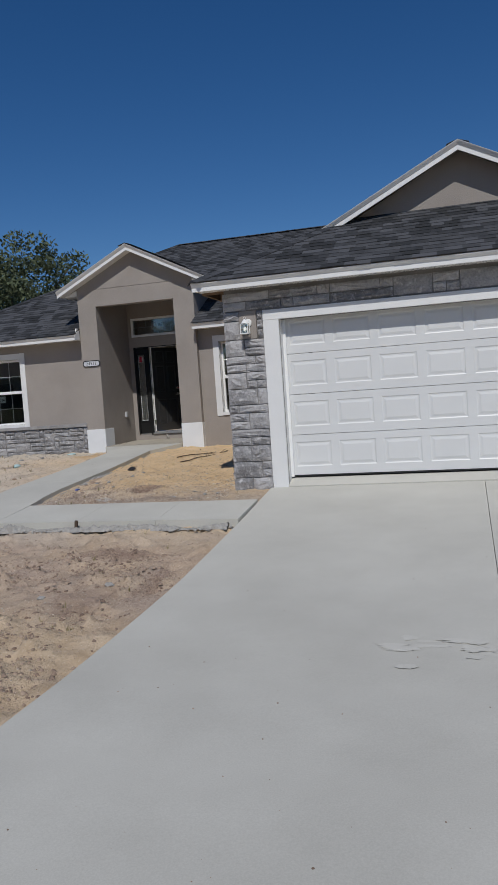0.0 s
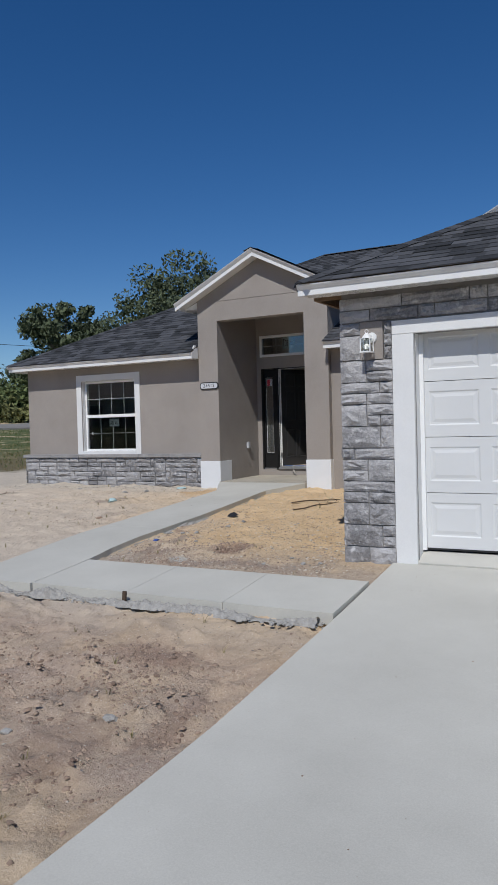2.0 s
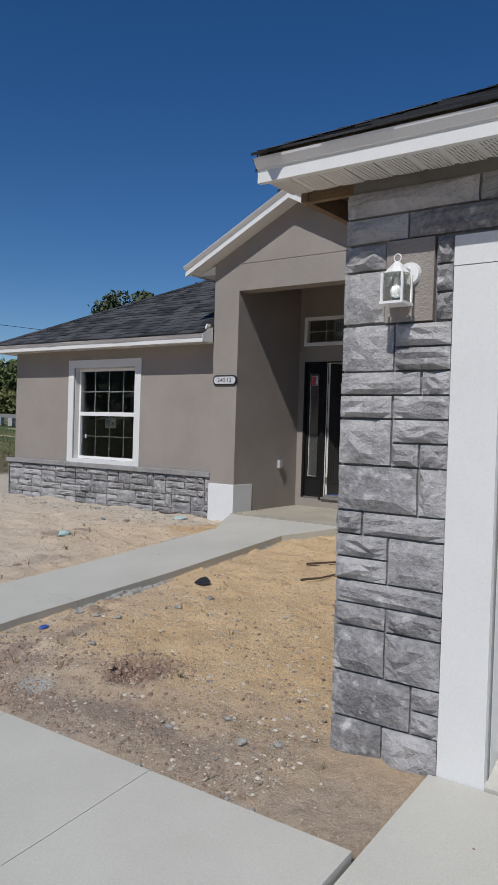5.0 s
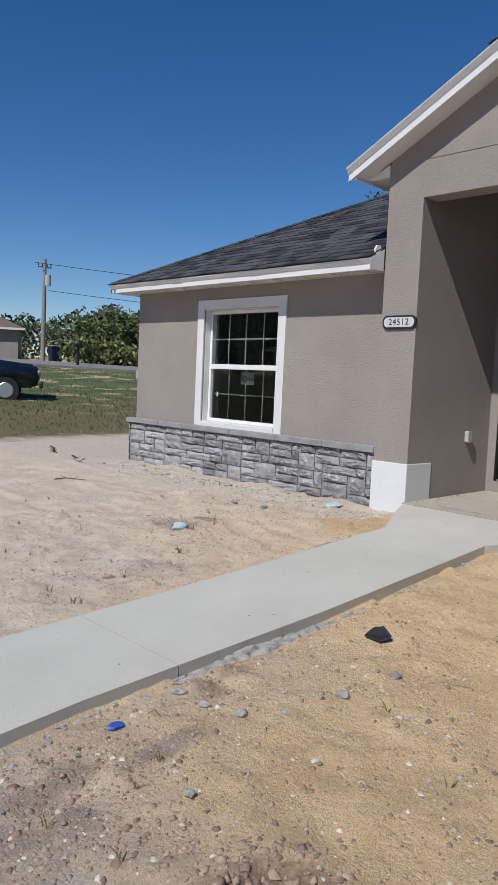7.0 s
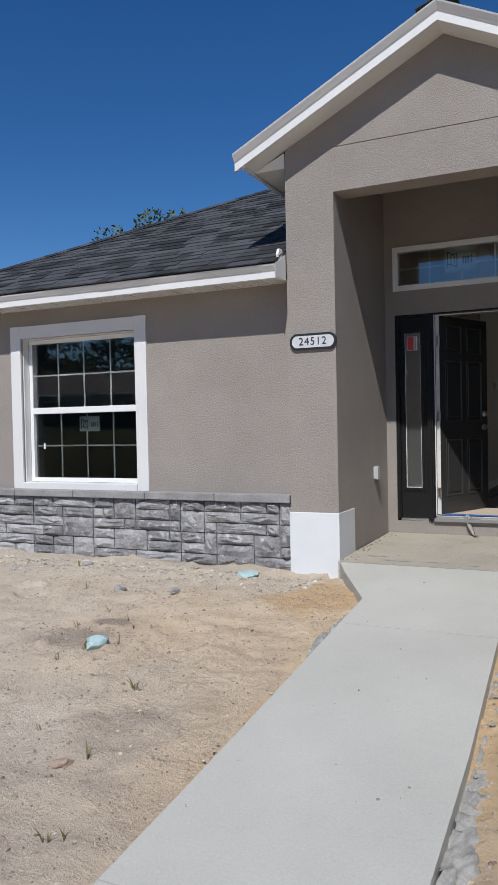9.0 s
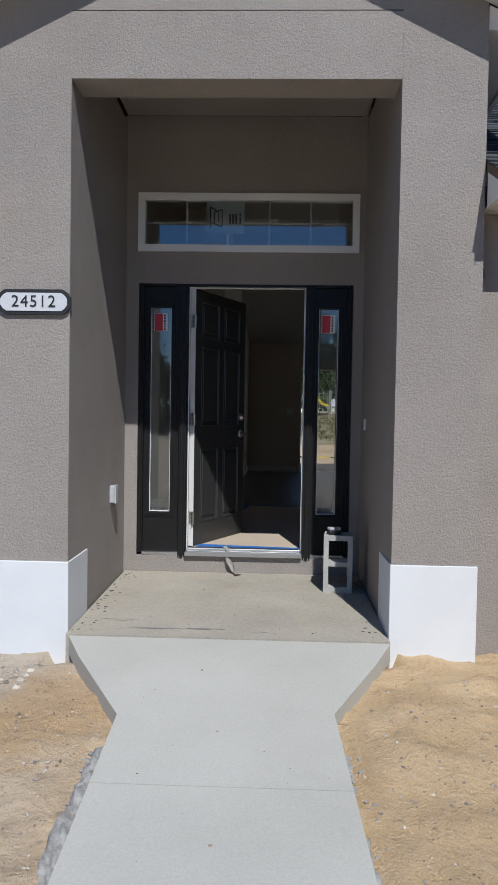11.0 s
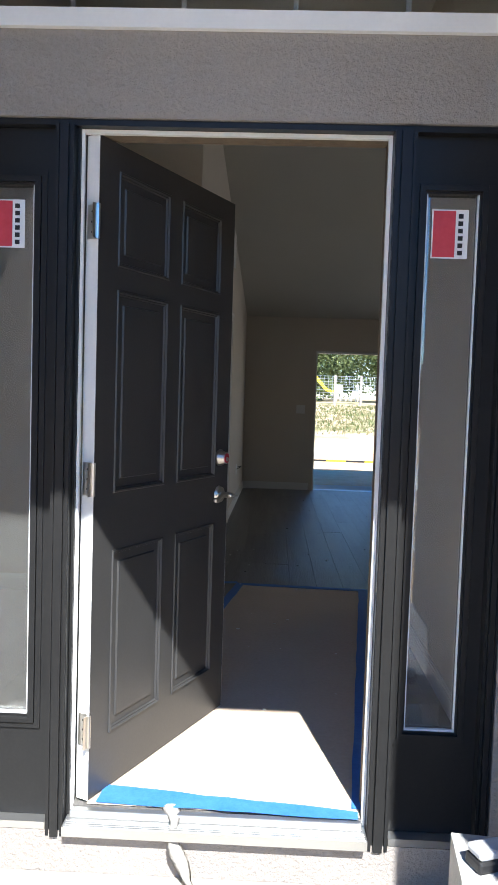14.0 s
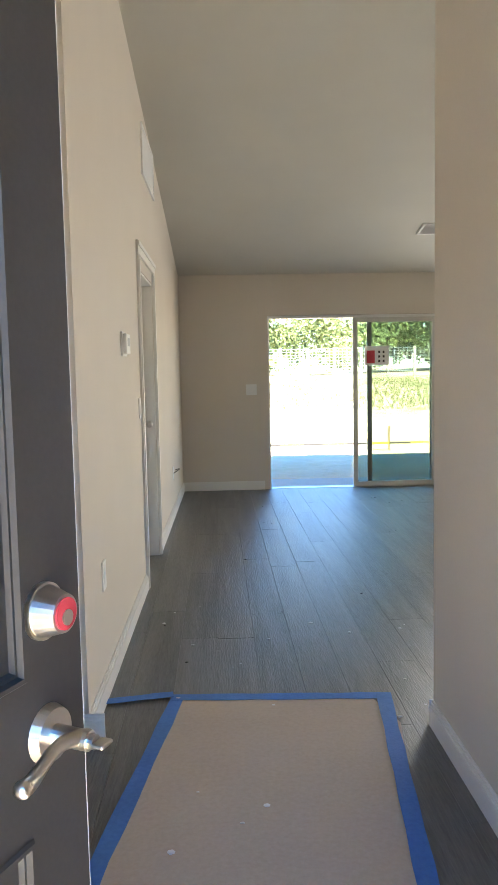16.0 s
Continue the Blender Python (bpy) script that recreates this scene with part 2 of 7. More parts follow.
M_SCREENED = glass("screened_window_glass", (0.5, 0.52, 0.52), ior=1.4)
M_SLIDER = glass("green_tinted_glass", (0.5, 0.57, 0.5), ior=1.5)
M_DUSTY = glass("dusty_sidelight_glass", (0.7, 0.72, 0.7), ior=1.9)
M_DUSTY.node_tree.nodes["Principled BSDF"].inputs["Transmission Weight"].default_value = 0.955
M_ALU = material("aluminium", 0.35, 0.9)
M_ALU.node_tree.nodes["Principled BSDF"].inputs["Base Color"].default_value = (0.55, 0.55, 0.54, 1)
M_NICKEL = material("satin_nickel", 0.28, 1.0)
M_NICKEL.node_tree.nodes["Principled BSDF"].inputs["Base Color"].default_value = (0.62, 0.59, 0.54, 1)
M_DARK = surface("dark_plastic", (0.01, 0.01, 0.011), (0.025, 0.025, 0.026), 5, 80, 0.5, 0.05)
M_WOOD = surface("raw_lumber", (0.14, 0.09, 0.05), (0.28, 0.185, 0.105), 4, 60, 0.8, 0.3, stretch=(1, 6, 6))
M_SHEATH = surface("dark_sheathing", (0.1, 0.075, 0.05), (0.2, 0.15, 0.1), 3, 50, 0.9, 0.3)

# ---- ground ----
# heights of drive and walks along y
DRIVE = [(-60, -1.25), (0, -1.1), (4.2, -1.06), (5.0, -1.055), (6.0, -1.015), (7.0, -0.965), (8.0, -0.872), (9.17, -0.757), (10.1, -0.645), (10.7, -0.575)]
WALK = [(8.9, -0.742), (9.17, -0.722), (10.0, -0.632), (11.0, -0.53), (12.6, -0.431), (14.8, -0.272), (15.66, -0.205)]
SAND = [(-60, -1.35), (0, -1.2), (4.2, -1.13), (6.0, -1.08), (7.0, -1.03), (8.9, -0.86), (9.9, -0.7), (11.0, -0.565), (12.2, -0.5), (13.4, -0.405), (15.7, -0.315), (18, -0.3), (25.9, -0.25), (27.5, -0.16), (35, -0.12), (41, -0.03), (47, 0.3), (61, 1.0), (75, 1.35), (400, 3.0)]


def ground_z(x, y):
    z = lerp(SAND, y)
    # the land climbs gently to the road beside the plot
    side = max(0.0, -x - 13.0)
    if side > 0 and y < 60:
        rise = min(1.7, side * 0.05) + max(0, side - 36) * 0.003
        z = z + (max(z, -0.32) - z) * min(1, side / 6) + rise
    if x > 6:
        z += min(0.4, (x - 6) * 0.03)
    return z


def slab_strip(bm, xl, xr, ys, prof, depth):
    """A slab with left and right edges as functions of y, following a height profile."""
    rows = []
    for y in ys:
        z = lerp(prof, y)
        a, b = xl(y), xr(y)
        rows.append([bm.verts.new(p) for p in ((a, y, z), (b, y, z), (b, y, z - depth), (a, y, z - depth))])
    for p, q in zip(rows, rows[1:]):
        for i in range(4):
            j = (i + 1) % 4
            bm.faces.new((p[i], p[j], q[j], q[i]))
    bm.faces.new(rows[0][::-1])
    bm.faces.new(rows[-1])
    return bm


def steps(a, b, d):
    n = max(1, round((b - a) / d))
    return [a + (b - a) * i / n for i in range(n + 1)]

# ---- drive and walks ----
drive = thing("driveway", Matrix(), "broad new light grey concrete driveway", "driveway", kind="structure")
JOINT = 0.003
for ya, yb in ((-9.0, 10.66),):
    for xa, xb in ((-1.39, 1.46), (1.46, 4.35)):
        bm = slab_strip(bmesh.new(), lambda y, xa=xa: xa + JOINT, lambda y, xb=xb: xb - JOINT, steps(ya + JOINT, yb - JOINT, 0.45), DRIVE, 0.14)
        part("slab", bm, M_CONCRETE, drive)
apron = setting("garage_apron", prismed([(-1.3, 10.664, -0.9), (-1.3, 10.664, -0.565), (-1.3, 10.8, -0.5), (-1.3, 10.86, -0.478), (-1.3, 11.2, -0.478), (-1.3, 11.2, -0.9)], (5.3, 0, 0)), M_CONCRETE, "concrete garage floor lip under the door", "floor")

cross = thing("cross_walk", Matrix(), "short concrete walk with broken rough edges", "walkway", kind="structure")
for xa, xb in ((-2.47, -1.40), (-3.56, -2.47), (-4.78, -3.56)):
    bm = bmesh.new()
    slab_strip(bm, lambda y, xa=xa: xa, lambda y, xb=xb: xb - 0.0035, steps(9.06, 9.96, 0.3), WALK, 0.1)
    part("slab", bm, M_CONCRETE, cross)


def walk_left(y):
    return lerp([(9.0, -5.80), (10.2, -5.83), (14.74, -5.92), (15.6, -6.38)], y)


def walk_right(y):
    return lerp([(9.0, -4.786), (10.05, -4.79), (10.4, -4.85), (12.8, -4.89), (14.8, -4.97), (15.6, -4.6)], y)


front_walk = thing("front_walk", Matrix(), "narrow pale concrete walk to the porch", "walkway", kind="structure")
for ya, yb in ((9.03, 11.6), (11.606, 14.2), (14.206, 15.64)):
    ys = sorted({*steps(ya, yb, 0.3), *[v for v in (14.74, 14.8) if ya < v < yb]})
    part("slab", slab_strip(bmesh.new(), walk_left, walk_right, ys, WALK, 0.1), M_CONCRETE, front_walk)
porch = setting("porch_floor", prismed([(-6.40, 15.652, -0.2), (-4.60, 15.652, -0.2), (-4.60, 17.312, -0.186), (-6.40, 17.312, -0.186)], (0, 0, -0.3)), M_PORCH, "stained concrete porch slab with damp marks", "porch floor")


def lump_shape():
    bm = bmesh.new()
    bmesh.ops.create_icosphere(bm, subdivisions=2, radius=1.0)
    shape = [v.co.copy() for v in bm.verts], [tuple(v.index for v in f.verts) for f in bm.faces]
    bm.free()
    return shape


LUMP_V, LUMP_F = lump_shape()


def rubble_edge(pts, n, size, seed, wide=0.05):
    """Crumbling concrete spilt along the foot of a slab's edge."""
    rnd = random.Random(seed)
    verts, faces = [], []
    for i in range(n):
        u = rnd.random() * (len(pts) - 1)
        k = min(int(u), len(pts) - 2)
        s = size * (0.3 + rnd.random() ** 2.5 * 1.5)
        p = Vector(pts[k]).lerp(Vector(pts[k + 1]), u - k) + Vector((rnd.uniform(-wide, wide), rnd.uniform(-wide, wide), rnd.uniform(-.02, .004)))
        m = Matrix.LocRotScale(p, Euler((0, 0, rnd.uniform(0, 6))), Vector((s * rnd.uniform(.9, 1.4), s, s * rnd.uniform(.45, .75))))
        o = Vector((rnd.uniform(0, 90), seed, 0))
        base = len(verts)
        for v in LUMP_V:
            verts.append(m @ (v * (1 + 0.5 * noise.noise(v * 1.7 + o) + 0.3 * noise.noise(v * 3.6 + o))))
        faces += [tuple(base + j for j in f) for f in LUMP_F]
    me = bpy.data.meshes.new("concrete_rubble")
    me.from_pydata(verts, [], faces)
    me.materials.append(M_CONCRETE_RAW)
    return tagged(new("concrete_rubble", me), "broken grey concrete crumbs along the walk edge", "rubble", "", "stuff")


def crust(pts, wide, high, seed):
    """Continuous rough ridge of spilt concrete along a line of points, the outer side to its right."""
    verts, faces = [], []
    m = 11
    P = []
    for p, q in zip(pts, pts[1:]):
        p, q = Vector(p), Vector(q)
        k = max(1, round((q - p).length / 0.018))
        P += [p.lerp(q, i / k) for i in range(k)]
    for i, p in enumerate(P):
        d = (P[min(i + 1, len(P) - 1)] - P[max(i - 1, 0)]).normalized()
        side = Vector((d.y, -d.x, 0)).normalized()
        big = 0.55 + 0.9 * noise.noise((p.x * 2.3, p.y * 2.3, seed))
        for k in range(m):
            a = k / (m - 1)
            h = math.sin(math.pi * min(1, a * 0.75 + 0.25)) ** 0.7
            n1 = noise.noise((p.x * 17, p.y * 17, a * 3 + seed)) + 0.6 * noise.noise((p.x * 46, p.y * 46, a * 7 + seed))
            verts.append(p + side * (wide * (a * (0.6 + 0.5 * big) + 0.2 * n1)) + Vector((0, 0, high * (h * max(0.12, big) * (1 + 0.75 * n1)) - 0.02)))
    faces = [(i * m + k, (i + 1) * m + k, (i + 1) * m + k + 1, i * m + k + 1) for i in range(len(P) - 1) for k in range(m - 1)]
    me = bpy.data.meshes.new("concrete_crust")
    me.from_pydata(verts, [], faces)
    me.materials.append(M_CONCRETE_RAW)
    for f in me.polygons:
        f.use_smooth = True
    return tagged(new("concrete_crust", me), "rough grey crust of spilt concrete along the walk", "rubble", "", "stuff")


crust([(x, 9.045 - 0.02 * math.sin(x * 5), lerp(WALK, 9.0) - 0.08) for x in steps(-1.5, -5.75, -0.25)][::-1], 0.15, 0.085, 1.5)
crust([(walk_right(y) - 0.004, y, lerp(WALK, y) - 0.08) for y in steps(10.1, 11.6, 0.25)], 0.07, 0.03, 4.5)
crust([(walk_right(y) - 0.004, y, lerp(WALK, y) - 0.07) for y in steps(11.55, 12.85, 0.2)], 0.13, 0.06, 2.5)
crust([(walk_right(y) - 0.004, y, lerp(WALK, y) - 0.075) for y in steps(12.8, 14.7, 0.25)], 0.07, 0.035, 3.5)
crust([(walk_left(y) + 0.004, y, lerp(WALK, y) - 0.06) for y in steps(14.7, 10.8, -0.25)], 0.07, 0.05, 5.5)
rubble_edge([(x, 8.98 + 0.02 * math.sin(x * 7), lerp(WALK, 9.0) - 0.085) for x in steps(-5.7, -1.45, 0.3)], 520, 0.014, 1, 0.08)
rubble_edge([(walk_right(y) + 0.09, y, lerp(WALK, y) - 0.068) for y in steps(10.05, 14.7, 0.3)], 380, 0.0075, 2, 0.08)
rubble_edge([(walk_right(y) + 0.1, y, lerp(WALK, y) - 0.07) for y in steps(10.1, 11.5, 0.2)], 60, 0.017, 6, 0.09)
rubble_edge([(walk_left(y) - 0.04, y, lerp(WALK, y) - 0.07) for y in steps(11.0, 14.7, 0.3)], 520, 0.008, 3, 0.045)
rubble_edge([(x, 10.01, lerp(WALK, 10) - 0.055) for x in steps(-4.7, -1.5, 0.3)], 520, 0.009, 4, 0.06)

# ---- walls outside ----
W_TOP = 2.34
WING_Y, FRONT_Y, DOOR_Y, BACK_Y, GAR_Y = 15.84, 15.72, 17.45, 25.76, 10.70
ENTRY = Vector((0.108, -0.135, 0))       # entrance wall and rooms, as set out, to their place
PORCH_END = DOOR_Y + ENTRY.y - 0.003
WIN = (-9.905, -8.485, 0.385, 1.895)        # window of the wing
WIN2 = (-3.679, -2.959, 0.385, 1.895)       # window between porch and garage
wall_wing = setting("wall_wing", holed("x", (-11.45, -6.842), (-0.75, W_TOP), (WING_Y, WING_Y + 0.2), [WIN]), M_STUCCO, "taupe stucco front wall of the wing", "wall")
wall_mid = setting("wall_middle", holed("x", (-4.128, -1.90), (-0.75, W_TOP), (WING_Y, WING_Y + 0.2), [WIN2]), M_STUCCO, "taupe stucco wall between porch and garage", "wall")
setting("wall_west", holed("y", (WING_Y + 0.2, 26.0), (-0.75, W_TOP), (-11.45, -11.20), []), M_STUCCO, "taupe stucco end wall", "wall")
setting("wall_east", holed("y", (GAR_Y + 0.2, 26.0), (-0.75, W_TOP), (4.41, 4.61), []), M_STUCCO, "taupe stucco end wall by the garage", "wall")
# two unseen openings added to let more daylight into the rooms
WIN4, WIN5 = (-2.2, 0.4, 0.05, 2.15), (1.0, 3.8, 0.05, 2.15)
SLIDER = (-4.89, -2.95, -0.02, 1.93)
setting("wall_back", holed("x", (-11.30, 4.30), (-0.75, 2.42), (BACK_Y, BACK_Y + 0.2), [SLIDER, WIN4, WIN5]), M_WALL, "beige painted back wall with a sliding door opening", "wall")
DOOR_UNIT = (-6.42, -4.78, -0.06, 2.035)
TRANSOM = (-6.425, -4.75, 2.28, 2.714)
setting("wall_door", holed("x", (-6.96, -4.25), (-0.6, 3.298), (DOOR_Y, DOOR_Y + 0.2), [DOOR_UNIT, TRANSOM]), M_STUCCO, "taupe stucco entrance wall in porch shade", "wall")
setting("porch_column_wall", prismed([(-6.84, FRONT_Y, -0.75), (-6.41, FRONT_Y, -0.75), (-6.41, PORCH_END, -0.75), (-6.84, PORCH_END, -0.75)], (0, 0, 4.0)), M_STUCCO, "rough taupe stucco side wall of the porch", "wall")
setting("porch_column_wall", prismed([(-4.592, FRONT_Y, -0.75), (-4.13, FRONT_Y, -0.75), (-4.13, PORCH_END, -0.75), (-4.592, PORCH_END, -0.75)], (0, 0, 4.0)), M_STUCCO, "rough taupe stucco side wall of the porch", "wall")
PX, PZ = -5.487, 4.09                   # porch ridge


def porch_under(x):
    return PZ - 0.06 - 0.5 * abs(x - PX)


setting("porch_lintel", prismed([(-6.409, FRONT_Y, 2.878), (-4.593, FRONT_Y, 2.878), (-4.593, FRONT_Y, 3.243), (-6.409, FRONT_Y, 3.243)], (0, 0.25, 0)), M_STUCCO, "taupe stucco lintel over the porch opening", "lintel")
setting("porch_gable", prismed([(-6.836, FRONT_Y + 0.004, 3.251), (-4.134, FRONT_Y + 0.004, 3.251), (-4.134, FRONT_Y + 0.004, porch_under(-4.134)), (PX, FRONT_Y + 0.004, porch_under(PX)), (-6.836, FRONT_Y + 0.004, porch_under(-6.836))], (0, 0.24, 0)), M_STUCCO, "taupe stucco gable with a scored joint", "gable")
setting("porch_ceiling", boxed(-6.408, -4.594, 15.975, PORCH_END, 3.3, 3.34), M_STUCCO, "shaded porch ceiling", "ceiling")
# white primed feet of the columns
for x0, x1 in ((-6.852, -6.403), (-4.60, -4.118)):
    foot = setting("column_foot", boxed(x0, x1, FRONT_Y - 0.014, FRONT_Y + 0.43, -0.7, 0.19 if x0 < -6 else 0.215, bevel=0.004), M_BASE_WHITE, "bare white primed foot of a porch column", "column")

# garage front: piers and head, door opening between
GDOOR = (-1.13, 3.83, -0.6, 1.74)
wall_garage = setting("wall_garage", holed("x", (-1.90, 4.61), (-0.95, W_TOP), (GAR_Y, GAR_Y + 0.2), [GDOOR]), M_MORTAR, "garage front wall faced with grey stone", "wall")
setting("wall_garage_side", holed("y", (GAR_Y + 0.2, WING_Y), (-0.95, W_TOP), (-1.90, -1.70), []), M_STUCCO, "taupe stucco side wall of the garage", "wall")
setting("garage_back", boxed(-1.7, 4.41, 15.9, 16.045, -0.6, 2.4), M_WALL, "plain wall at the back of the garage", "wall")
setting("garage_floor", boxed(-1.7, 4.41, 11.21, 15.9, -0.7, -0.47), M_CONCRETE, "plain concrete garage floor", "floor")

# ---- roofs ----
EAVE_Z, PITCH = 2.315, 0.51
EX0, EX1, EY0, EY1 = -11.70, 4.92, 15.49, 26.34
GX0, GX1, GY0 = -2.25, 4.92, 10.37
RIDGE_Y = (EY0 + EY1) / 2
RIDGE_Z = EAVE_Z + PITCH * (RIDGE_Y - EY0)
GRX = (GX0 + GX1) / 2
GRZ = EAVE_Z + PITCH * (GRX - GX0)
GABLE_Y = 12.0
half = RIDGE_Y - EY0


def front_plane(y):
    return EAVE_Z + PITCH * (y - EY0)


def plane_prism(pts, depth=0.05):
    return prismed(pts, (0, 0, -depth))


gv = EY0 + (GRZ - EAVE_Z) / PITCH
pv = EY0 + (PZ - EAVE_Z) / PITCH
gf = GABLE_Y - GY0                       # run of the front skirt
roof_planes = []


def roof_plane(name, pts, label):
    bm = plane_prism(pts)
    ob = setting(name, bm, M_SHEATH, label, "roof")
    roof_planes.append((ob, pts))
    return ob


zf = EAVE_Z + PITCH * gf
E_ = EAVE_Z
YS = 17.48
ks = YS - EY0
zs_ = E_ + PITCH * ks
roof_plane("roof_front_wing", [(EX0, EY0, E_), (-6.846, EY0, E_), (-6.846, YS, zs_), (EX0 + ks, YS, zs_)], "charcoal shingle roof slope of the wing")
roof_plane("roof_front_middle", [(-4.124, EY0, E_), (GX0, EY0, E_), (GX0 + ks, YS, zs_), (-4.124, YS, zs_)], "charcoal shingle roof slope beside the porch")
roof_plane("roof_front_upper", [(EX0 + ks, YS, zs_), (GX0 + ks, YS, zs_), (GRX, gv, GRZ), (EX1 - (gv - EY0), gv, GRZ), (EX1 - half, RIDGE_Y, RIDGE_Z), (EX0 + half, RIDGE_Y, RIDGE_Z)], "charcoal shingle main roof slope")
roof_plane("roof_back", [(EX0, EY1, E_), (EX0 + half, RIDGE_Y, RIDGE_Z), (EX1 - half, RIDGE_Y, RIDGE_Z), (EX1, EY1, E_)], "charcoal shingle rear roof slope")
roof_plane("roof_west", [(EX0, EY0, E_), (EX0 + half, RIDGE_Y, RIDGE_Z), (EX0, EY1, E_)], "charcoal shingle hip end")
roof_plane("roof_east", [(EX1, EY0, E_), (EX1, EY1, E_), (EX1 - half, RIDGE_Y, RIDGE_Z)], "charcoal shingle hip end")
roof_plane("roof_garage_west", [(GX0, GY0, E_), (GX0 + gf, GABLE_Y, zf), (GRX, GABLE_Y, GRZ), (GRX, gv, GRZ), (GX0, EY0, E_)], "charcoal shingle garage roof slope")
roof_plane("roof_garage_east", [(GX1, GY0, E_), (GX1, EY0 + 3.5, E_), (GRX, gv, GRZ), (GRX, GABLE_Y, GRZ), (GX1 - gf, GABLE_Y, zf)], "charcoal shingle garage roof slope")
roof_plane("roof_garage_front", [(GX0, GY0, E_), (GX1, GY0, E_), (GX1 - gf, GABLE_Y, zf), (GX1 - gf - 0.3, GABLE_Y + 0.3, zf + 0.15), (GX0 + gf + 0.3, GABLE_Y + 0.3, zf + 0.15), (GX0 + gf, GABLE_Y, zf)], "charcoal shingle skirt below the garage gable")
PH = 1.66                                # half width of the porch roof
pe = PZ - 0.5 * PH
roof_plane("roof_porch_west", [(PX - PH, 15.49, pe), (PX, 15.49, PZ), (PX, pv, PZ), (PX - PH, EY0 + (pe - E_) / PITCH, pe)], "charcoal shingle porch roof slope")
roof_plane("roof_porch_east", [(PX + PH, 15.49, pe), (PX + PH, EY0 + (pe - E_) / PITCH, pe), (PX, pv, PZ), (PX, 15.49, PZ)], "charcoal shingle porch roof slope")
# porch side walls above the main roof
setting("gable_garage", prismed([(GX0 + gf + 0.25, GABLE_Y + 0.3, zf - 0.15), (GX1 - gf - 0.25, GABLE_Y + 0.3, zf - 0.15), (GX1 - gf - 0.25, GABLE_Y + 0.3, zf + 0.06), (GRX, GABLE_Y + 0.3, GRZ - 0.055), (GX0 + gf + 0.25, GABLE_Y + 0.3, zf + 0.06)], (0, 0.12, 0)), M_STUCCO, "taupe stucco gable over the garage", "gable")


def fascia(name, a, b, out, label="white painted fascia board with a drip edge"):
    """Two-step white board below a roof edge, from a to b, its face towards out."""
    a, b, o = Vector(a), Vector(b), Vector(out).normalized()
    d = (b - a)
    bm = bmesh.new()
    if name.startswith("rake"):
        prof = [(0.05, 0.008), (0.045, -0.004), (0.012, -0.048), (0.004, -0.054), (0.0, -0.06), (0.0, -0.125), (-0.03, -0.125), (-0.03, 0.006)]
    else:
        prof = [(0.04, -0.02), (0.036, -0.032), (0.013, -0.062), (0.004, -0.066), (0.004, -0.07), (0.0, -0.074), (0.0, -0.13), (-0.03, -0.13), (-0.03, 0.0)]
    ring = []
    for p in (a, b):
        ring.append([bm.verts.new(p + o * u + Vector((0, 0, v))) for u, v in prof])
    n = len(prof)
    for i in range(n):
        j = (i + 1) % n
        bm.faces.new((ring[0][i], ring[0][j], ring[1][j], ring[1][i]))
    bm.faces.new(ring[0])
    bm.faces.new(ring[1][::-1])
    return setting(name, bm, M_WHITE, label, "fascia")


fascia("fascia_wing", (EX0, EY0, E_ - 0.012), (-6.845, EY0, E_ - 0.012), (0, -1, 0))
fascia("fascia_middle", (-4.12, EY0, E_ - 0.012), (-2.0, EY0, E_ - 0.012), (0, -1, 0))
for cx in (-6.8437, -4.1236):
    setting("eave_end", prismed([(cx, 15.47, E_ - 0.135), (cx, 15.698, E_ - 0.135), (cx, 15.698, E_ + 0.085), (cx, 15.47, E_ - 0.03)], (0.0035, 0, 0)), M_WHITE, "white painted end of the eave", "fascia")
fascia("fascia_garage", (GX0, GY0, E_ - 0.012), (GX1, GY0, E_ - 0.012), (0, -1, 0))
fascia("fascia_west", (EX0, EY0, E_ - 0.012), (EX0, EY1, E_ - 0.012), (-1, 0, 0))
fascia("fascia_back", (EX0, EY1, E_ - 0.012), (EX1, EY1, E_ - 0.012), (0, 1, 0))
fascia("fascia_east", (EX1, GY0, E_ - 0.012), (EX1, EY1, E_ - 0.012), (1, 0, 0))
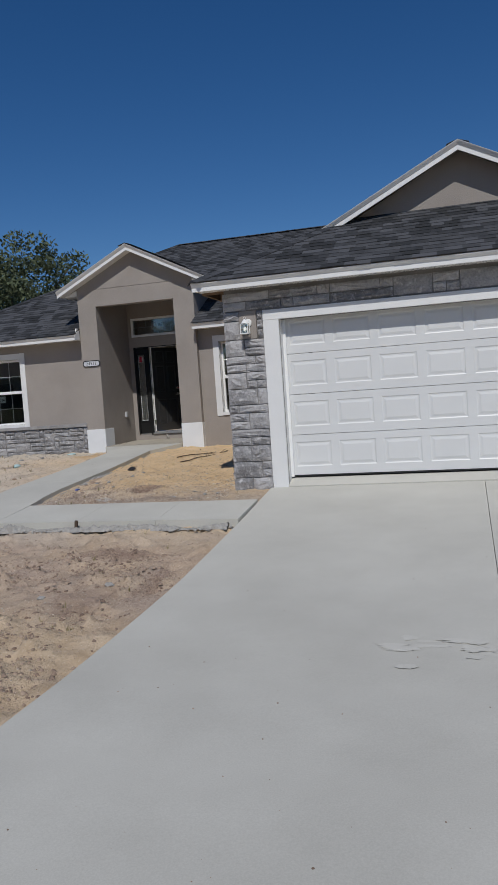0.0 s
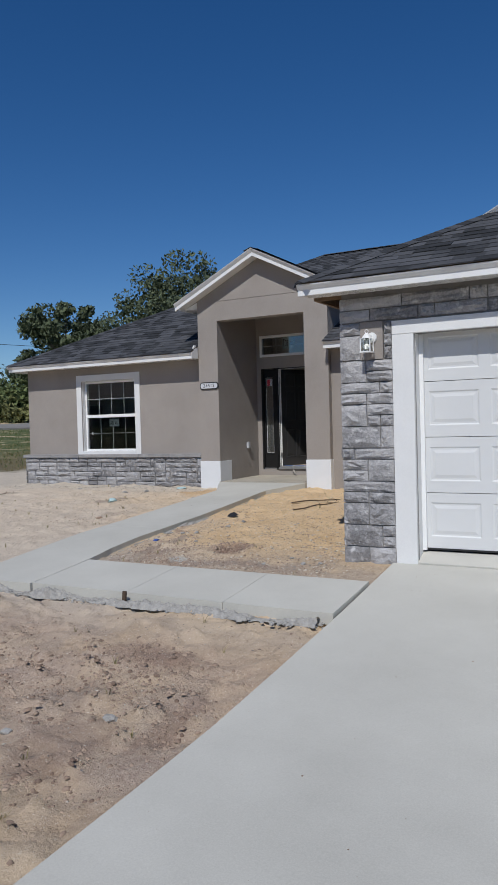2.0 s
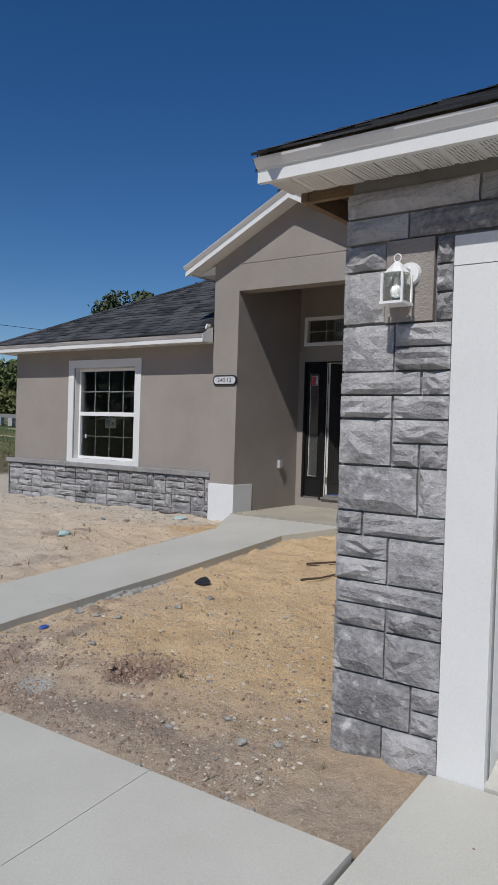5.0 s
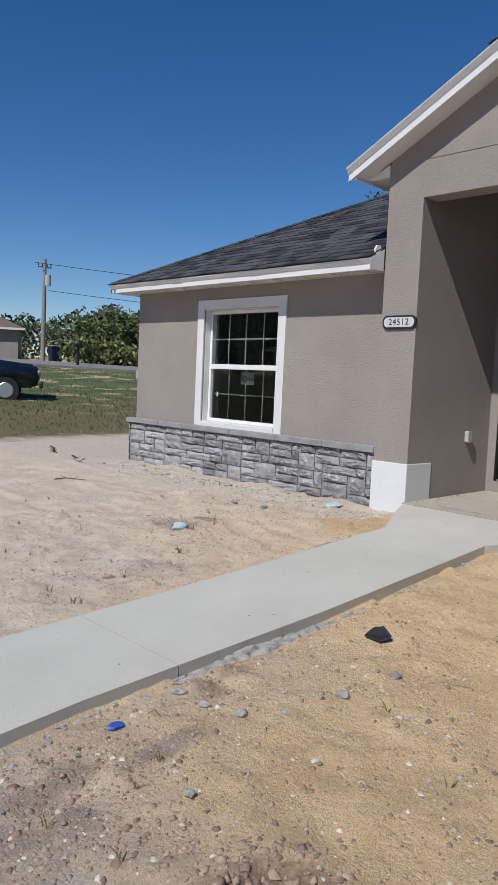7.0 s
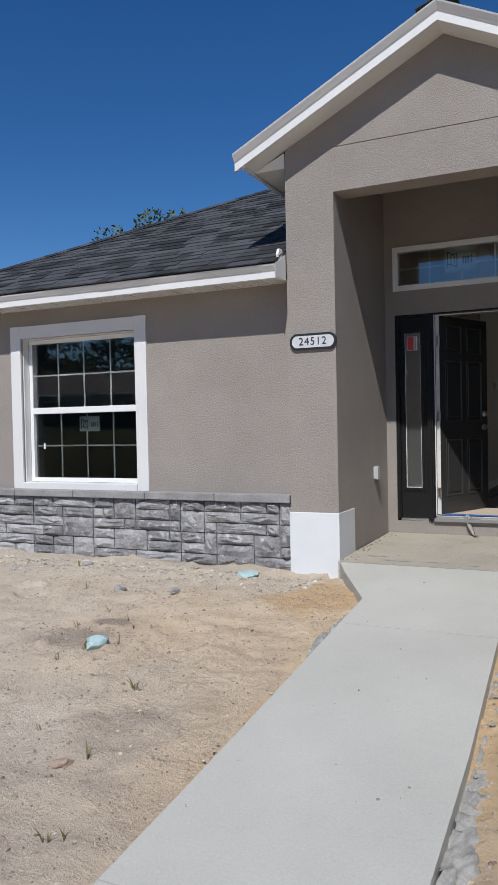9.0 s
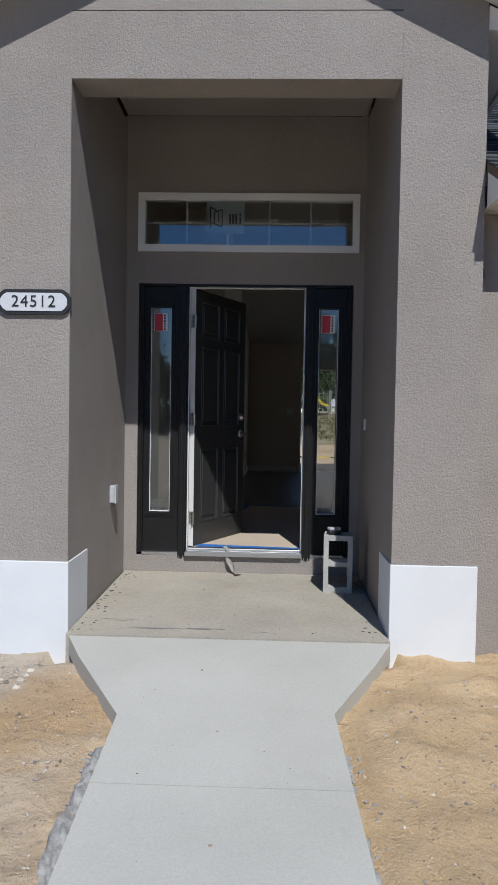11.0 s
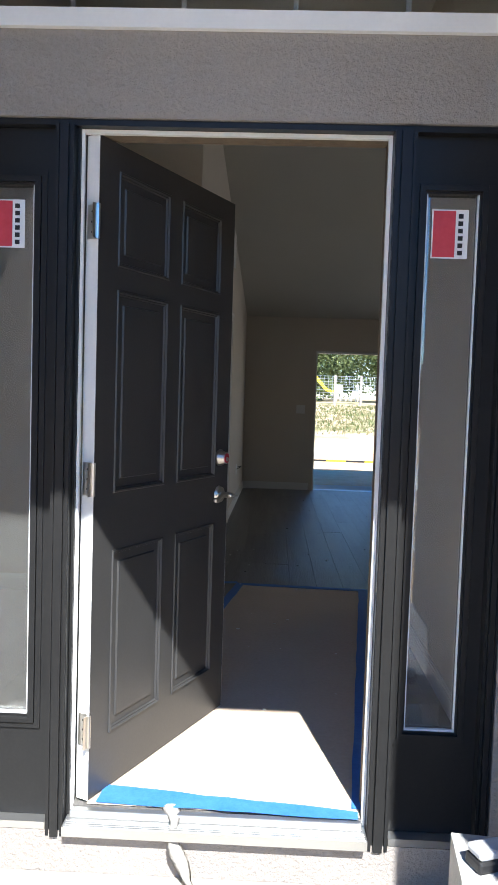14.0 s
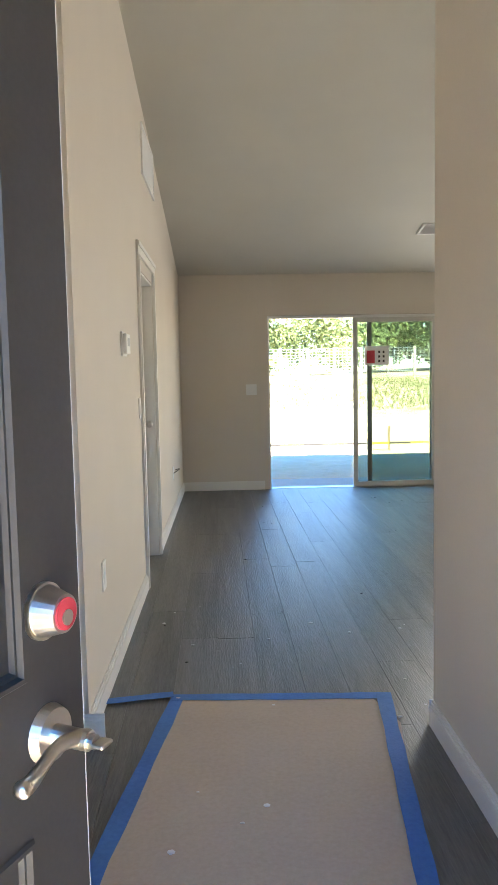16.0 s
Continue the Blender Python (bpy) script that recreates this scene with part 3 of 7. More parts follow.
for s in (-1, 1):
    fascia("rake_porch", (PX, 15.485, PZ - 0.006), (PX + s * (PH + 0.055), 15.485, pe - 0.0335), (0, -1, 0), "white rake board of the porch gable")
    fascia("rake_garage", (GRX, GABLE_Y - 0.005, GRZ - 0.006), (GRX + s * (GRX - GX0 - gf + 0.12), GABLE_Y - 0.005, GRZ - 0.5 * (GRX - GX0 - gf + 0.12) - 0.006), (0, -1, 0), "white rake board of the garage gable")
    fascia("fascia_porch", (PX + s * PH, 15.517, pe - 0.01), (PX + s * PH, 17.3, pe - 0.01), (s, 0, 0), "white fascia board of the porch roof")
    # sloped soffit under the porch rake
    setting("soffit_porch", prismed([(PX, 15.515, PZ - 0.13), (PX + s * (PH - 0.03), 15.515, pe - 0.115), (PX + s * (PH - 0.03), FRONT_Y - 0.001, pe - 0.115), (PX, FRONT_Y - 0.001, PZ - 0.13)], (0, 0, 0.012)), M_SOFFIT, "white vented vinyl soffit of the porch gable", "soffit")
    setting("soffit_return", prismed([(PX + s * 1.353, FRONT_Y - 0.012, pe - 0.125), (PX + s * (PH + 0.0), FRONT_Y - 0.012, pe - 0.125), (PX + s * 1.353, FRONT_Y - 0.012, PZ - 0.826)], (0, 0.01, 0)), M_SOFFIT, "white vinyl eave return at the porch corner", "soffit")
    setting("soffit_porch_side", boxed(min(PX + s * 1.355, PX + s * (PH - 0.03)), max(PX + s * 1.355, PX + s * (PH - 0.03)), 15.72, 17.2, pe - 0.12, pe - 0.11), M_SOFFIT, "white vinyl soffit of the porch side eave", "soffit")


def soffit(name, x0, x1, y0, y1, z, along):
    """Vinyl soffit of ribbed panels."""
    root = thing(name, Matrix(), "white perforated vinyl soffit", "soffit", kind="structure")
    w = 0.30
    a0, a1 = (x0, x1) if along == "x" else (y0, y1)
    n = max(1, round((a1 - a0) / w))
    for i in range(n):
        u, v = a0 + (a1 - a0) * i / n, a0 + (a1 - a0) * (i + 1) / n
        bm, ribs = bmesh.new(), bmesh.new()
        for k in range(2):
            p, q = u + (v - u) * k / 2, u + (v - u) * (k + 1) / 2
            for target, lo, hi, za, zb in ((bm, p, q - 0.03, z - 0.002, z + 0.006), (ribs, q - 0.03, q - 0.001, z + 0.003, z + 0.010)):
                if along == "x":
                    box(target, lo, hi, y0, y1, za, zb)
                else:
                    box(target, x0, x1, lo, hi, za, zb)
        field = part("panel", bm, M_SOFFIT_VENT, root, "perforated vinyl strip")
        part("rib", ribs, M_SOFFIT, field)
    return root


SZ = E_ - 0.13
soffit("soffit_wing", EX0 + 0.03, -6.85, EY0 + 0.03, WING_Y - 0.002, SZ, "x")
soffit("soffit_middle", -4.12, -1.95, EY0 + 0.03, WING_Y - 0.002, SZ, "x")
soffit("soffit_garage", GX0 + 0.03, GX1 - 0.03, GY0 + 0.03, GAR_Y - 0.06, SZ, "x")
soffit("soffit_west", EX0 + 0.03, -11.452, WING_Y, EY1 - 0.03, SZ, "y")
setting("sub_fascia_garage", boxed(GX0 + 0.03, GX0 + 0.07, GY0 + 0.35, EY0, E_ - 0.15, E_ - 0.03), M_WOOD, "raw lumber sub-fascia at the unfinished garage eave", "eave")
setting("eave_deck_garage", prismed([(GX0 + 0.08, GY0 + 0.35, E_ - 0.05), (-1.9, GY0 + 0.35, E_ + 0.09), (-1.9, EY0, E_ + 0.09), (GX0 + 0.08, EY0, E_ - 0.05)], (0, 0, 0.01)), M_WOOD, "open wooden eave without soffit", "eave")
for i in range(7):
    y = GY0 + 0.36 + i * 0.7
    setting("rafter_tail", boxed(GX0 + 0.07, -1.9, y, y + 0.038, E_ - 0.15, E_ - 0.04), M_WOOD, "raw wooden rafter tail under the eave", "rafter")

# ---- inside shell ----
PEAK = (20.9, 3.30)
floor_in = setting("floor", boxed(-7.6, 4.4, 17.66, 25.755, -0.3, -0.006), M_MORTAR, "concrete slab under the vinyl planks", "floor")
setting("floor_doorway", boxed(-6.03, -5.145, 17.495, 17.655, -0.3, -0.003), M_PLANK, "grey vinyl floor inside the doorway", "floor")
setting("floor_wing", boxed(-11.2, -7.61, 15.99, 25.755, -0.3, -0.006), M_MORTAR, "plain slab of the wing room", "floor")
setting("wall_hall_left", holed("y", (19.96, BACK_Y - 0.002), (-0.004, 3.45), (-6.0, -5.88), [(21.93, 22.75, -0.004, 1.93)]), M_WALL, "beige hall wall with a door opening", "wall")
setting("wall_foyer_back", boxed(-7.5, -6.003, 19.96, 20.08, -0.004, 3.45), M_WALL, "beige return wall beside the foyer", "wall")
setting("wall_foyer_left", boxed(-7.5, -7.38, 17.66, 19.957, -0.004, 3.45), M_WALL, "beige foyer wall", "wall")
setting("wall_foyer_right", boxed(-4.70, -4.58, 17.66, 19.97, -0.004, 3.45), M_WALL, "beige foyer partition ending at the living room", "wall")
setting("floor_front_room", boxed(-4.1, 4.4, 16.05, 17.655, -0.3, -0.006), M_PLANK, "grey floor of the front room", "floor")
setting("wall_lining_front", holed("x", (-7.37, -4.705), (-0.004, 3.298), (DOOR_Y + 0.202, DOOR_Y + 0.212), [DOOR_UNIT[:2] + (-0.01, 2.035), TRANSOM]), M_WALL, "beige plaster inside the entrance wall", "wall")
setting("ceiling_vault", prismed([(-7.6, BACK_Y + 0.1, 2.36), (-7.6, PEAK[0], PEAK[1]), (-7.6, 17.70, PEAK[1]), (-7.6, 17.70, PEAK[1] + 0.06), (-7.6, PEAK[0], PEAK[1] + 0.06), (-7.6, BACK_Y + 0.1, 2.42)], (12.0, 0, 0)), M_CEIL, "pale vaulted ceiling sloping to the back wall", "ceiling")
setting("ceiling_wing", boxed(-11.2, -7.61, 15.99, 25.755, 2.28, 2.33), M_CEIL, "flat ceiling of the wing room", "ceiling")
setting("ceiling_middle", boxed(-4.1, 4.4, 16.05, 17.54, 2.36, 2.4), M_CEIL, "flat ceiling", "ceiling")
setting("ceiling_garage", boxed(-1.7, 4.4, 10.91, 15.98, 2.28, 2.33), M_CEIL, "flat garage ceiling", "ceiling")
setting("wall_wing_inner", boxed(-7.608, -7.51, 15.99, 25.755, -0.3, 2.279), M_WALL, "beige room wall", "wall")
setting("patio_slab", boxed(-6.2, -0.8, BACK_Y + 0.204, 26.9, -0.4, -0.05), M_CONCRETE, "concrete patio slab behind the house", "patio")
setting("lanai_roof", boxed(-6.6, -0.4, EY1 + 0.06, 28.6, 2.12, 2.27), M_SHEATH, "low roof over the rear patio", "roof")
for lx in (-6.5, -0.6):
    setting("lanai_post", boxed(lx, lx + 0.12, 28.4, 28.52, -0.3, 2.118), M_WHITE, "white patio roof post", "post")

# ---- windows ----
M_STICKER = surface("window_sticker", (0.48, 0.54, 0.52), (0.56, 0.62, 0.6), 5, 60, 0.7, 0.0)
M_INK = surface("black_ink", (0.01, 0.01, 0.01), (0.02, 0.02, 0.02), 5, 60, 0.6, 0.0)
M_RED = surface("red_print", (0.5, 0.03, 0.05), (0.6, 0.06, 0.08), 5, 60, 0.6, 0.0)
M_LABEL = surface("white_label", (0.75, 0.75, 0.74), (0.82, 0.82, 0.81), 5, 60, 0.6, 0.0)


def pane(name, x0, x1, y, z0, z1, parent, thick=0.004, shade=False):
    ob = part(name, boxed(x0, x1, y, y + thick, z0, z1), M_GLASS, parent)
    ob.visible_shadow = shade
    return ob


def sticker(parent, x0, x1, y, z0, z1):
    """Pale maker's sticker on the glass, with a plain folded-pane mark and bars."""
    s = part("sticker", boxed(x0, x1, y + 0.0054, y + 0.006, z0, z1), M_STICKER, parent, "pale maker's sticker on the glass")
    w, h = x1 - x0, z1 - z0
    bm = bmesh.new()
    ya, yb = y + 0.0044, y + 0.0051
    def stroke(u0, v0, u1, v1, t=0.03):
        """Straight bar on the sticker between two points in shares of its width and height."""
        p, q = Vector((x0 + w * u0, 0, z0 + h * v0)), Vector((x0 + w * u1, 0, z0 + h * v1))
        n = (q - p).cross(Vector((0, 1, 0))).normalized() * (t * w / 2)
        prism(bm, [(c.x, ya, c.z) for c in (p - n, q - n, q + n, p + n)], (0, yb - ya, 0))
    for a_ in ((0.10, 0.18, 0.10, 0.82), (0.10, 0.82, 0.32, 0.66), (0.32, 0.66, 0.32, 0.34), (0.10, 0.34, 0.22, 0.3), (0.21, 0.3, 0.21, 0.66), (0.21, 0.66, 0.41, 0.74), (0.41, 0.74, 0.41, 0.2), (0.41, 0.2, 0.21, 0.3)):
        stroke(*a_)
    for u, v0, v1 in ((0.62, 0.3, 0.6), (0.70, 0.3, 0.6), (0.78, 0.3, 0.6), (0.89, 0.3, 0.5), (0.89, 0.55, 0.63)):
        stroke(u, v0, u, v1, 0.05)
    part("print", bm, M_INK, s)
    return s


def sash_window(name, x0, x1, z0, z1, y, cols, trim, label):
    """Single-hung white vinyl window with muntins in a wall whose face is at y."""
    w = thing(name, Matrix(), label, "window", kind="structure")
    t = 0.13
    if trim:
        bm = bmesh.new()
        box(bm, x0 - t, x0 + 0.0, y - 0.018, y + 0.02, z0 - 0.06, z1 + t)
        part("trim", bm, M_WHITE, w)
        part("trim", boxed(x1, x1 + t, y - 0.018, y + 0.02, z0 - 0.06, z1 + t), M_WHITE, w)
        part("trim", boxed(x0 + 0.002, x1 - 0.002, y - 0.016, y + 0.02, z1, z1 + t - 0.003), M_WHITE, w)
    # painted reveal and sill
    part("reveal", boxed(x0, x0 + 0.008, y + 0.021, y + 0.1, z0, z1), M_WHITE, w)
    part("reveal", boxed(x1 - 0.008, x1, y + 0.021, y + 0.1, z0, z1), M_WHITE, w)
    part("reveal", boxed(x0 + 0.01, x1 - 0.01, y + 0.021, y + 0.1, z1 - 0.008, z1), M_WHITE, w)
    part("sill", boxed(x0 + 0.002, x1 - 0.002, y - 0.03, y + 0.1, z0 - 0.055, z0 + 0.012, bevel=0.005), M_WHITE, w)
    a, b, c, d = x0 + 0.01, x1 - 0.01, z0 + 0.014, z1 - 0.01
    yf = y + 0.102
    f = 0.042
    bm = bmesh.new()
    box(bm, a, a + f, yf, yf + 0.07, c, d)
    box(bm, b - f, b, yf, yf + 0.07, c, d)
    box(bm, a + f, b - f, yf, yf + 0.07, d - f, d)
    box(bm, a + f, b - f, yf, yf + 0.07, c, c + f)
    part("frame", bm, M_VINYL, w)
    mid = c + (d - c) * 0.5
    part("meeting_rail", boxed(a + f, b - f, yf - 0.008, yf + 0.06, mid - 0.032, mid + 0.032, bevel=0.004), M_VINYL, w)
    ga, gb = a + f, b - f
    for lo, hi, yy in ((mid + 0.033, d - f, yf + 0.012), (c + f, mid - 0.033, yf + 0.04)):
        gl = pane("pane", ga, gb, yy, lo, hi, w, shade=(cols == 4))
        if hi < mid:
            gl.data.materials[0] = M_SCREENED
        bm = bmesh.new()
        for i in range(1, cols):
            u = ga + (gb - ga) * i / cols
            box(bm, u - 0.008, u + 0.008, yy + 0.006, yy + 0.012, lo, hi)
        v = (lo + hi) / 2
        for i in range(cols):
            u0, u1 = ga + (gb - ga) * i / cols + 0.009, ga + (gb - ga) * (i + 1) / cols - 0.009
            box(bm, u0, u1, yy + 0.0065, yy + 0.0115, v - 0.008, v + 0.008)
        part("muntin_grid", bm, M_VINYL, w, "white muntin bars between the panes")
    lo, hi = c + f, mid - 0.033
    if cols == 4:
        u = ga + (gb - ga) * 0.43
        sticker(w, u, u + 0.25, yf + 0.04, hi - 0.19, hi - 0.035)
        part("latch", boxed(ga + 0.1, ga + 0.12, yf + 0.03, yf + 0.038, lo + 0.3, lo + 0.36), M_VINYL, w)
    return w


sash_window("window_1", *WIN, WING_Y, 4, True, "white single-hung vinyl window with muntins and broad white trim")
# frames and panes of the added, unseen rear openings
for wname, wn_ in (("window_4", WIN4), ("window_5", WIN5)):
    w4 = thing(wname, Matrix(), "plain white fixed window in the back wall, unseen, added for daylight", "window", kind="structure")
    a4, b4, c4, d4 = wn_
    part("frame", holed("x", (a4 + 0.002, b4 - 0.002), (c4 + 0.002, d4 - 0.002), (BACK_Y + 0.06, BACK_Y + 0.12), [(a4 + 0.06, b4 - 0.06, c4 + 0.06, d4 - 0.06)]), M_VINYL, w4)
    pane("pane", a4 + 0.06, b4 - 0.06, BACK_Y + 0.09, c4 + 0.06, d4 - 0.06, w4)
sash_window("window_2", *WIN2, WING_Y, 2, True, "narrow white single-hung window with white trim")

tr = thing("window_3", Matrix(), "wide white transom window over the entrance door", "window", kind="structure")
x0, x1, z0, z1 = TRANSOM
bm = bmesh.new()
f = 0.048
yf = DOOR_Y - 0.018
box(bm, x0 - 0.004, x0 + f, yf, yf + 0.09, z0 - 0.004, z1 + 0.004)
box(bm, x1 - f, x1 + 0.004, yf, yf + 0.09, z0 - 0.004, z1 + 0.004)
box(bm, x0 + f, x1 - f, yf, yf + 0.09, z0 - 0.004, z0 + f)
box(bm, x0 + f, x1 - f, yf, yf + 0.09, z1 - f, z1 + 0.004)
part("frame", bm, M_VINYL, tr)
pane("pane", x0 + f, x1 - f, yf + 0.03, z0 + f, z1 - f, tr)
bm = bmesh.new()
for i in range(1, 5):
    u = x0 + f + (x1 - x0 - 2 * f) * i / 5
    box(bm, u - 0.007, u + 0.007, yf + 0.037, yf + 0.043, z0 + f, z1 - f)
for i in range(5):
    u0, u1 = x0 + f + (x1 - x0 - 2 * f) * i / 5 + 0.008, x0 + f + (x1 - x0 - 2 * f) * (i + 1) / 5 - 0.008
    box(bm, u0, u1, yf + 0.0375, yf + 0.0425, (z0 + z1) / 2 - 0.007, (z0 + z1) / 2 + 0.007)
part("muntin_grid", bm, M_VINYL, tr, "white muntin bars between the panes")
sticker(tr, -5.91, -5.62, yf + 0.03, 2.42, 2.665)

# ---- entrance ----
ent = thing("door_1", Matrix(), "black entrance frame with two glazed sidelights", "door frame", kind="structure")
DX0, DX1, DZ0, DZ1 = DOOR_UNIT
FY = DOOR_Y + 0.012


def moulded(bm, x0, x1, y, z0, z1):
    """Thin stepped post proud of the frame plane."""
    box(bm, x0, x1, y, y + 0.12, z0, z1)
    w = x1 - x0
    for a, b, p in ((0.03, 0.2, 0.006), (0.3, 0.72, 0.012), (0.82, 0.97, 0.006)):
        box(bm, x0 + w * a, x0 + w * b, y - p, y - 0.0001, z0, z1)


bm = bmesh.new()
moulded(bm, DX0 + 0.002, DX0 + 0.04, FY, DZ0 + 0.02, DZ1 - 0.002)
part("jamb", bm, M_BLACK, ent)
bm = bmesh.new()
moulded(bm, DX1 - 0.04, DX1 - 0.002, FY, DZ0 + 0.02, DZ1 - 0.002)
part("jamb", bm, M_BLACK, ent)
part("head", boxed(DX0 + 0.041, DX1 - 0.041, FY, FY + 0.12, 2.016, DZ1 - 0.002), M_BLACK, ent)
for a, b in ((-6.10, -6.045), (-5.138, -5.075)):
    bm = bmesh.new()
    moulded(bm, a, b, FY - 0.01, -0.075, 2.015)
    part("mullion", bm, M_BLACK, ent)
for a, b, ga, gb in ((DX0 + 0.041, -6.101, -6.33, -6.172), (-5.074, DX1 - 0.041, -5.035, -4.885)):
    gz0, gz1 = 0.275, 1.855
    bm = holed("x", (a, b), (-0.035, 2.015), (FY + 0.03, FY + 0.075), [(ga, gb, gz0, gz1)])
    sl = part("sidelight", bm, M_BLACK, ent, "black sidelight panel with a narrow pane")
    bm = bmesh.new()
    for o, p in ((0.022, 0.012), (0.04, 0.006)):
        box(bm, ga - o, gb + o, FY + 0.03 - p, FY + 0.0299, gz1 + o - 0.016, gz1 + o)
        box(bm, ga - o, gb + o, FY + 0.03 - p, FY + 0.0299, gz0 - o, gz0 - o + 0.016)
        box(bm, ga - o, ga - o + 0.016, FY + 0.03 - p, FY + 0.0299, gz0 - o + 0.0161, gz1 + o - 0.0161)
        box(bm, gb + o - 0.016, gb + o, FY + 0.03 - p, FY + 0.0299, gz0 - o + 0.0161, gz1 + o - 0.0161)
    part("moulding", bm, M_BLACK, sl)
    bm = bmesh.new()
    box(bm, ga, gb, FY + 0.034, FY + 0.046, gz0, gz0 + 0.006)
    box(bm, ga, ga + 0.004, FY + 0.034, FY + 0.046, gz0 + 0.006, gz1)
    box(bm, gb - 0.004, gb, FY + 0.034, FY + 0.046, gz0 + 0.006, gz1)
    part("glazing_bead", bm, M_VINYL, sl, "thin white glazing bead")
    g = pane("pane", ga + 0.004, gb - 0.004, FY + 0.05, gz0 + 0.006, gz1, sl)
    g.data.materials[0] = M_DUSTY
    lx = ga + 0.02
    lab = part("label_sticker", boxed(lx, lx + 0.105, FY + 0.0475, FY + 0.0485, gz1 - 0.18, gz1 - 0.04), M_LABEL, sl, "red and white maker's label on the glass")
    part("red_field", boxed(lx + 0.004, lx + 0.068, FY + 0.0462, FY + 0.0472, gz1 - 0.176, gz1 - 0.044), M_RED, lab)
    bm = bmesh.new()
    for i in range(6):
        box(bm, lx + 0.076, lx + 0.09, FY + 0.0462, FY + 0.0472, gz1 - 0.17 + i * 0.021, gz1 - 0.157 + i * 0.021)
    part("print", bm, M_INK, lab)
# white stops, seal and threshold
part("jamb", boxed(-6.044, -6.036, FY + 0.02, FY + 0.12, -0.03, 2.015), M_BLACK, ent)
part("door_stop", boxed(-6.035, -6.027, FY + 0.03, FY + 0.046, -0.03, 2.015), M_TRIM, ent, "white weather strip beside the door")
part("door_seal", boxed(-6.026, -6.02, FY + 0.075, FY + 0.1, -0.03, 2.0), M_SHEATH, ent, "brown rubber door seal")
part("door_stop", boxed(-5.150, -5.139, FY + 0.03, FY + 0.046, -0.03, 2.015), M_TRIM, ent, "white weather strip beside the door")
part("door_stop", boxed(-6.026, -5.151, FY + 0.03, FY + 0.046, 2.004, 2.015), M_TRIM, ent, "white weather strip over the door")
part("jamb_lining", boxed(-5.146, -5.139, FY + 0.047, FY + 0.12, -0.03, 2.015), M_SHEATH, ent, "brown inner lining of the jamb")
part("jamb_lining", boxed(-6.019, -5.147, FY + 0.047, FY + 0.12, 2.009, 2.015), M_SHEATH, ent, "brown inner lining of the head")
bm = bmesh.new()
box(bm, -6.04, -5.14, FY - 0.05, FY + 0.03, -0.055, -0.026)
for k_ in range(4):
    box(bm, -6.035, -5.145, FY - 0.046 + 0.01 * k_, FY - 0.041 + 0.01 * k_, -0.0259, -0.0235)
box(bm, -6.03, -5.15, FY + 0.0, FY + 0.026, -0.0259, -0.002, bevel=0.004)
part("threshold", bm, M_ALU, ent, "dusty aluminium threshold")
for a, b in ((DX0 + 0.041, -6.101), (-5.074, DX1 - 0.041)):
    part("sill_strip", boxed(a, b, FY - 0.012, FY + 0.12, -0.058, -0.036), M_ALU, ent)

# open door leaf, six raised panels
LEAF_W, LEAF_H, LEAF_T = 0.843, 2.0, 0.044
leaf = thing("door", pose(-5.985, 17.505, 0.006, 0, 0, 65.1), "black six-panel entrance door standing half open", "door")
PANELS = [(u, v, a, b) for a, b in ((0.18, 0.755), (0.945, 1.56), (1.64, 1.915)) for u, v in ((0.10, 0.378), (0.465, 0.735))]
part("slab", boxed(0.001, LEAF_W, 0.009, LEAF_T, 0, LEAF_H), M_DOOR, leaf)
part("facing", holed("x", (0.001, LEAF_W), (0, LEAF_H), (0.0, 0.0085), PANELS), M_DOOR, leaf)
part("hinge_edge", boxed(-0.0015, 0.0005, 0.0, LEAF_T, 0.0, LEAF_H), M_TRIM, leaf, "white primed edge of the door")
part("lock_edge", boxed(LEAF_W + 0.0005, LEAF_W + 0.0015, 0.0, LEAF_T, 0.0, LEAF_H), M_TRIM, leaf, "white primed edge of the door")
for u, v, a, b in PANELS:
    bm = bmesh.new()
    # sloped moulding round the sinking, raised field inside
    rings = [(-0.005, -0.001), (-0.002, -0.005), (0.003, -0.005), (0.0055, 0.002), (0.009, 0.002), (0.0115, 0.0085), (0.036, 0.0085), (0.0395, 0.003), (0.05, 0.0028)]
    loops = [[bm.verts.new((p, d, q)) for p, q in ((u + o, a + o), (v - o, a + o), (v - o, b - o), (u + o, b - o))] for o, d in rings]
    for p, q in zip(loops, loops[1:]):
        for i in range(4):
            j = (i + 1) % 4
            bm.faces.new((p[i], p[j], q[j], q[i]))
    bm.faces.new(loops[-1])
    part("panel", bm, M_DOOR, leaf)
for z in (0.22, 0.99, 1.75):
    bm = bmesh.new()
    box(bm, -0.004, -0.0016, 0.002, 0.038, z - 0.05, z + 0.05, bevel=0.0)
    cyl(bm, 0.007, 0.007, (-0.008, -0.004, z - 0.05), (-0.008, -0.004, z + 0.05), 10)
    box(bm, -0.03, -0.0085, -0.003, -0.0005, z - 0.05, z + 0.05)
    h = part("hinge", bm, M_NICKEL, leaf, "satin nickel butt hinge")
    bm = bmesh.new()
    for k in (-0.03, 0.0, 0.03):
        cyl(bm, 0.004, 0.004, (-0.0046, 0.02, z + k), (-0.004, 0.02, z + k), 8)
    part("screw", bm, M_DARK, h)
LX = LEAF_W - 0.07
db = bmesh.new()
cyl(db, 0.033, 0.033, (LX, 0.0, 1.012), (LX, -0.006, 1.012), 28)
cyl(db, 0.03, 0.022, (LX, -0.006, 1.012), (LX, -0.032, 1.012), 28)
dead = part("deadbolt", db, M_NICKEL, leaf, "satin nickel deadbolt with a red film", smooth=False)
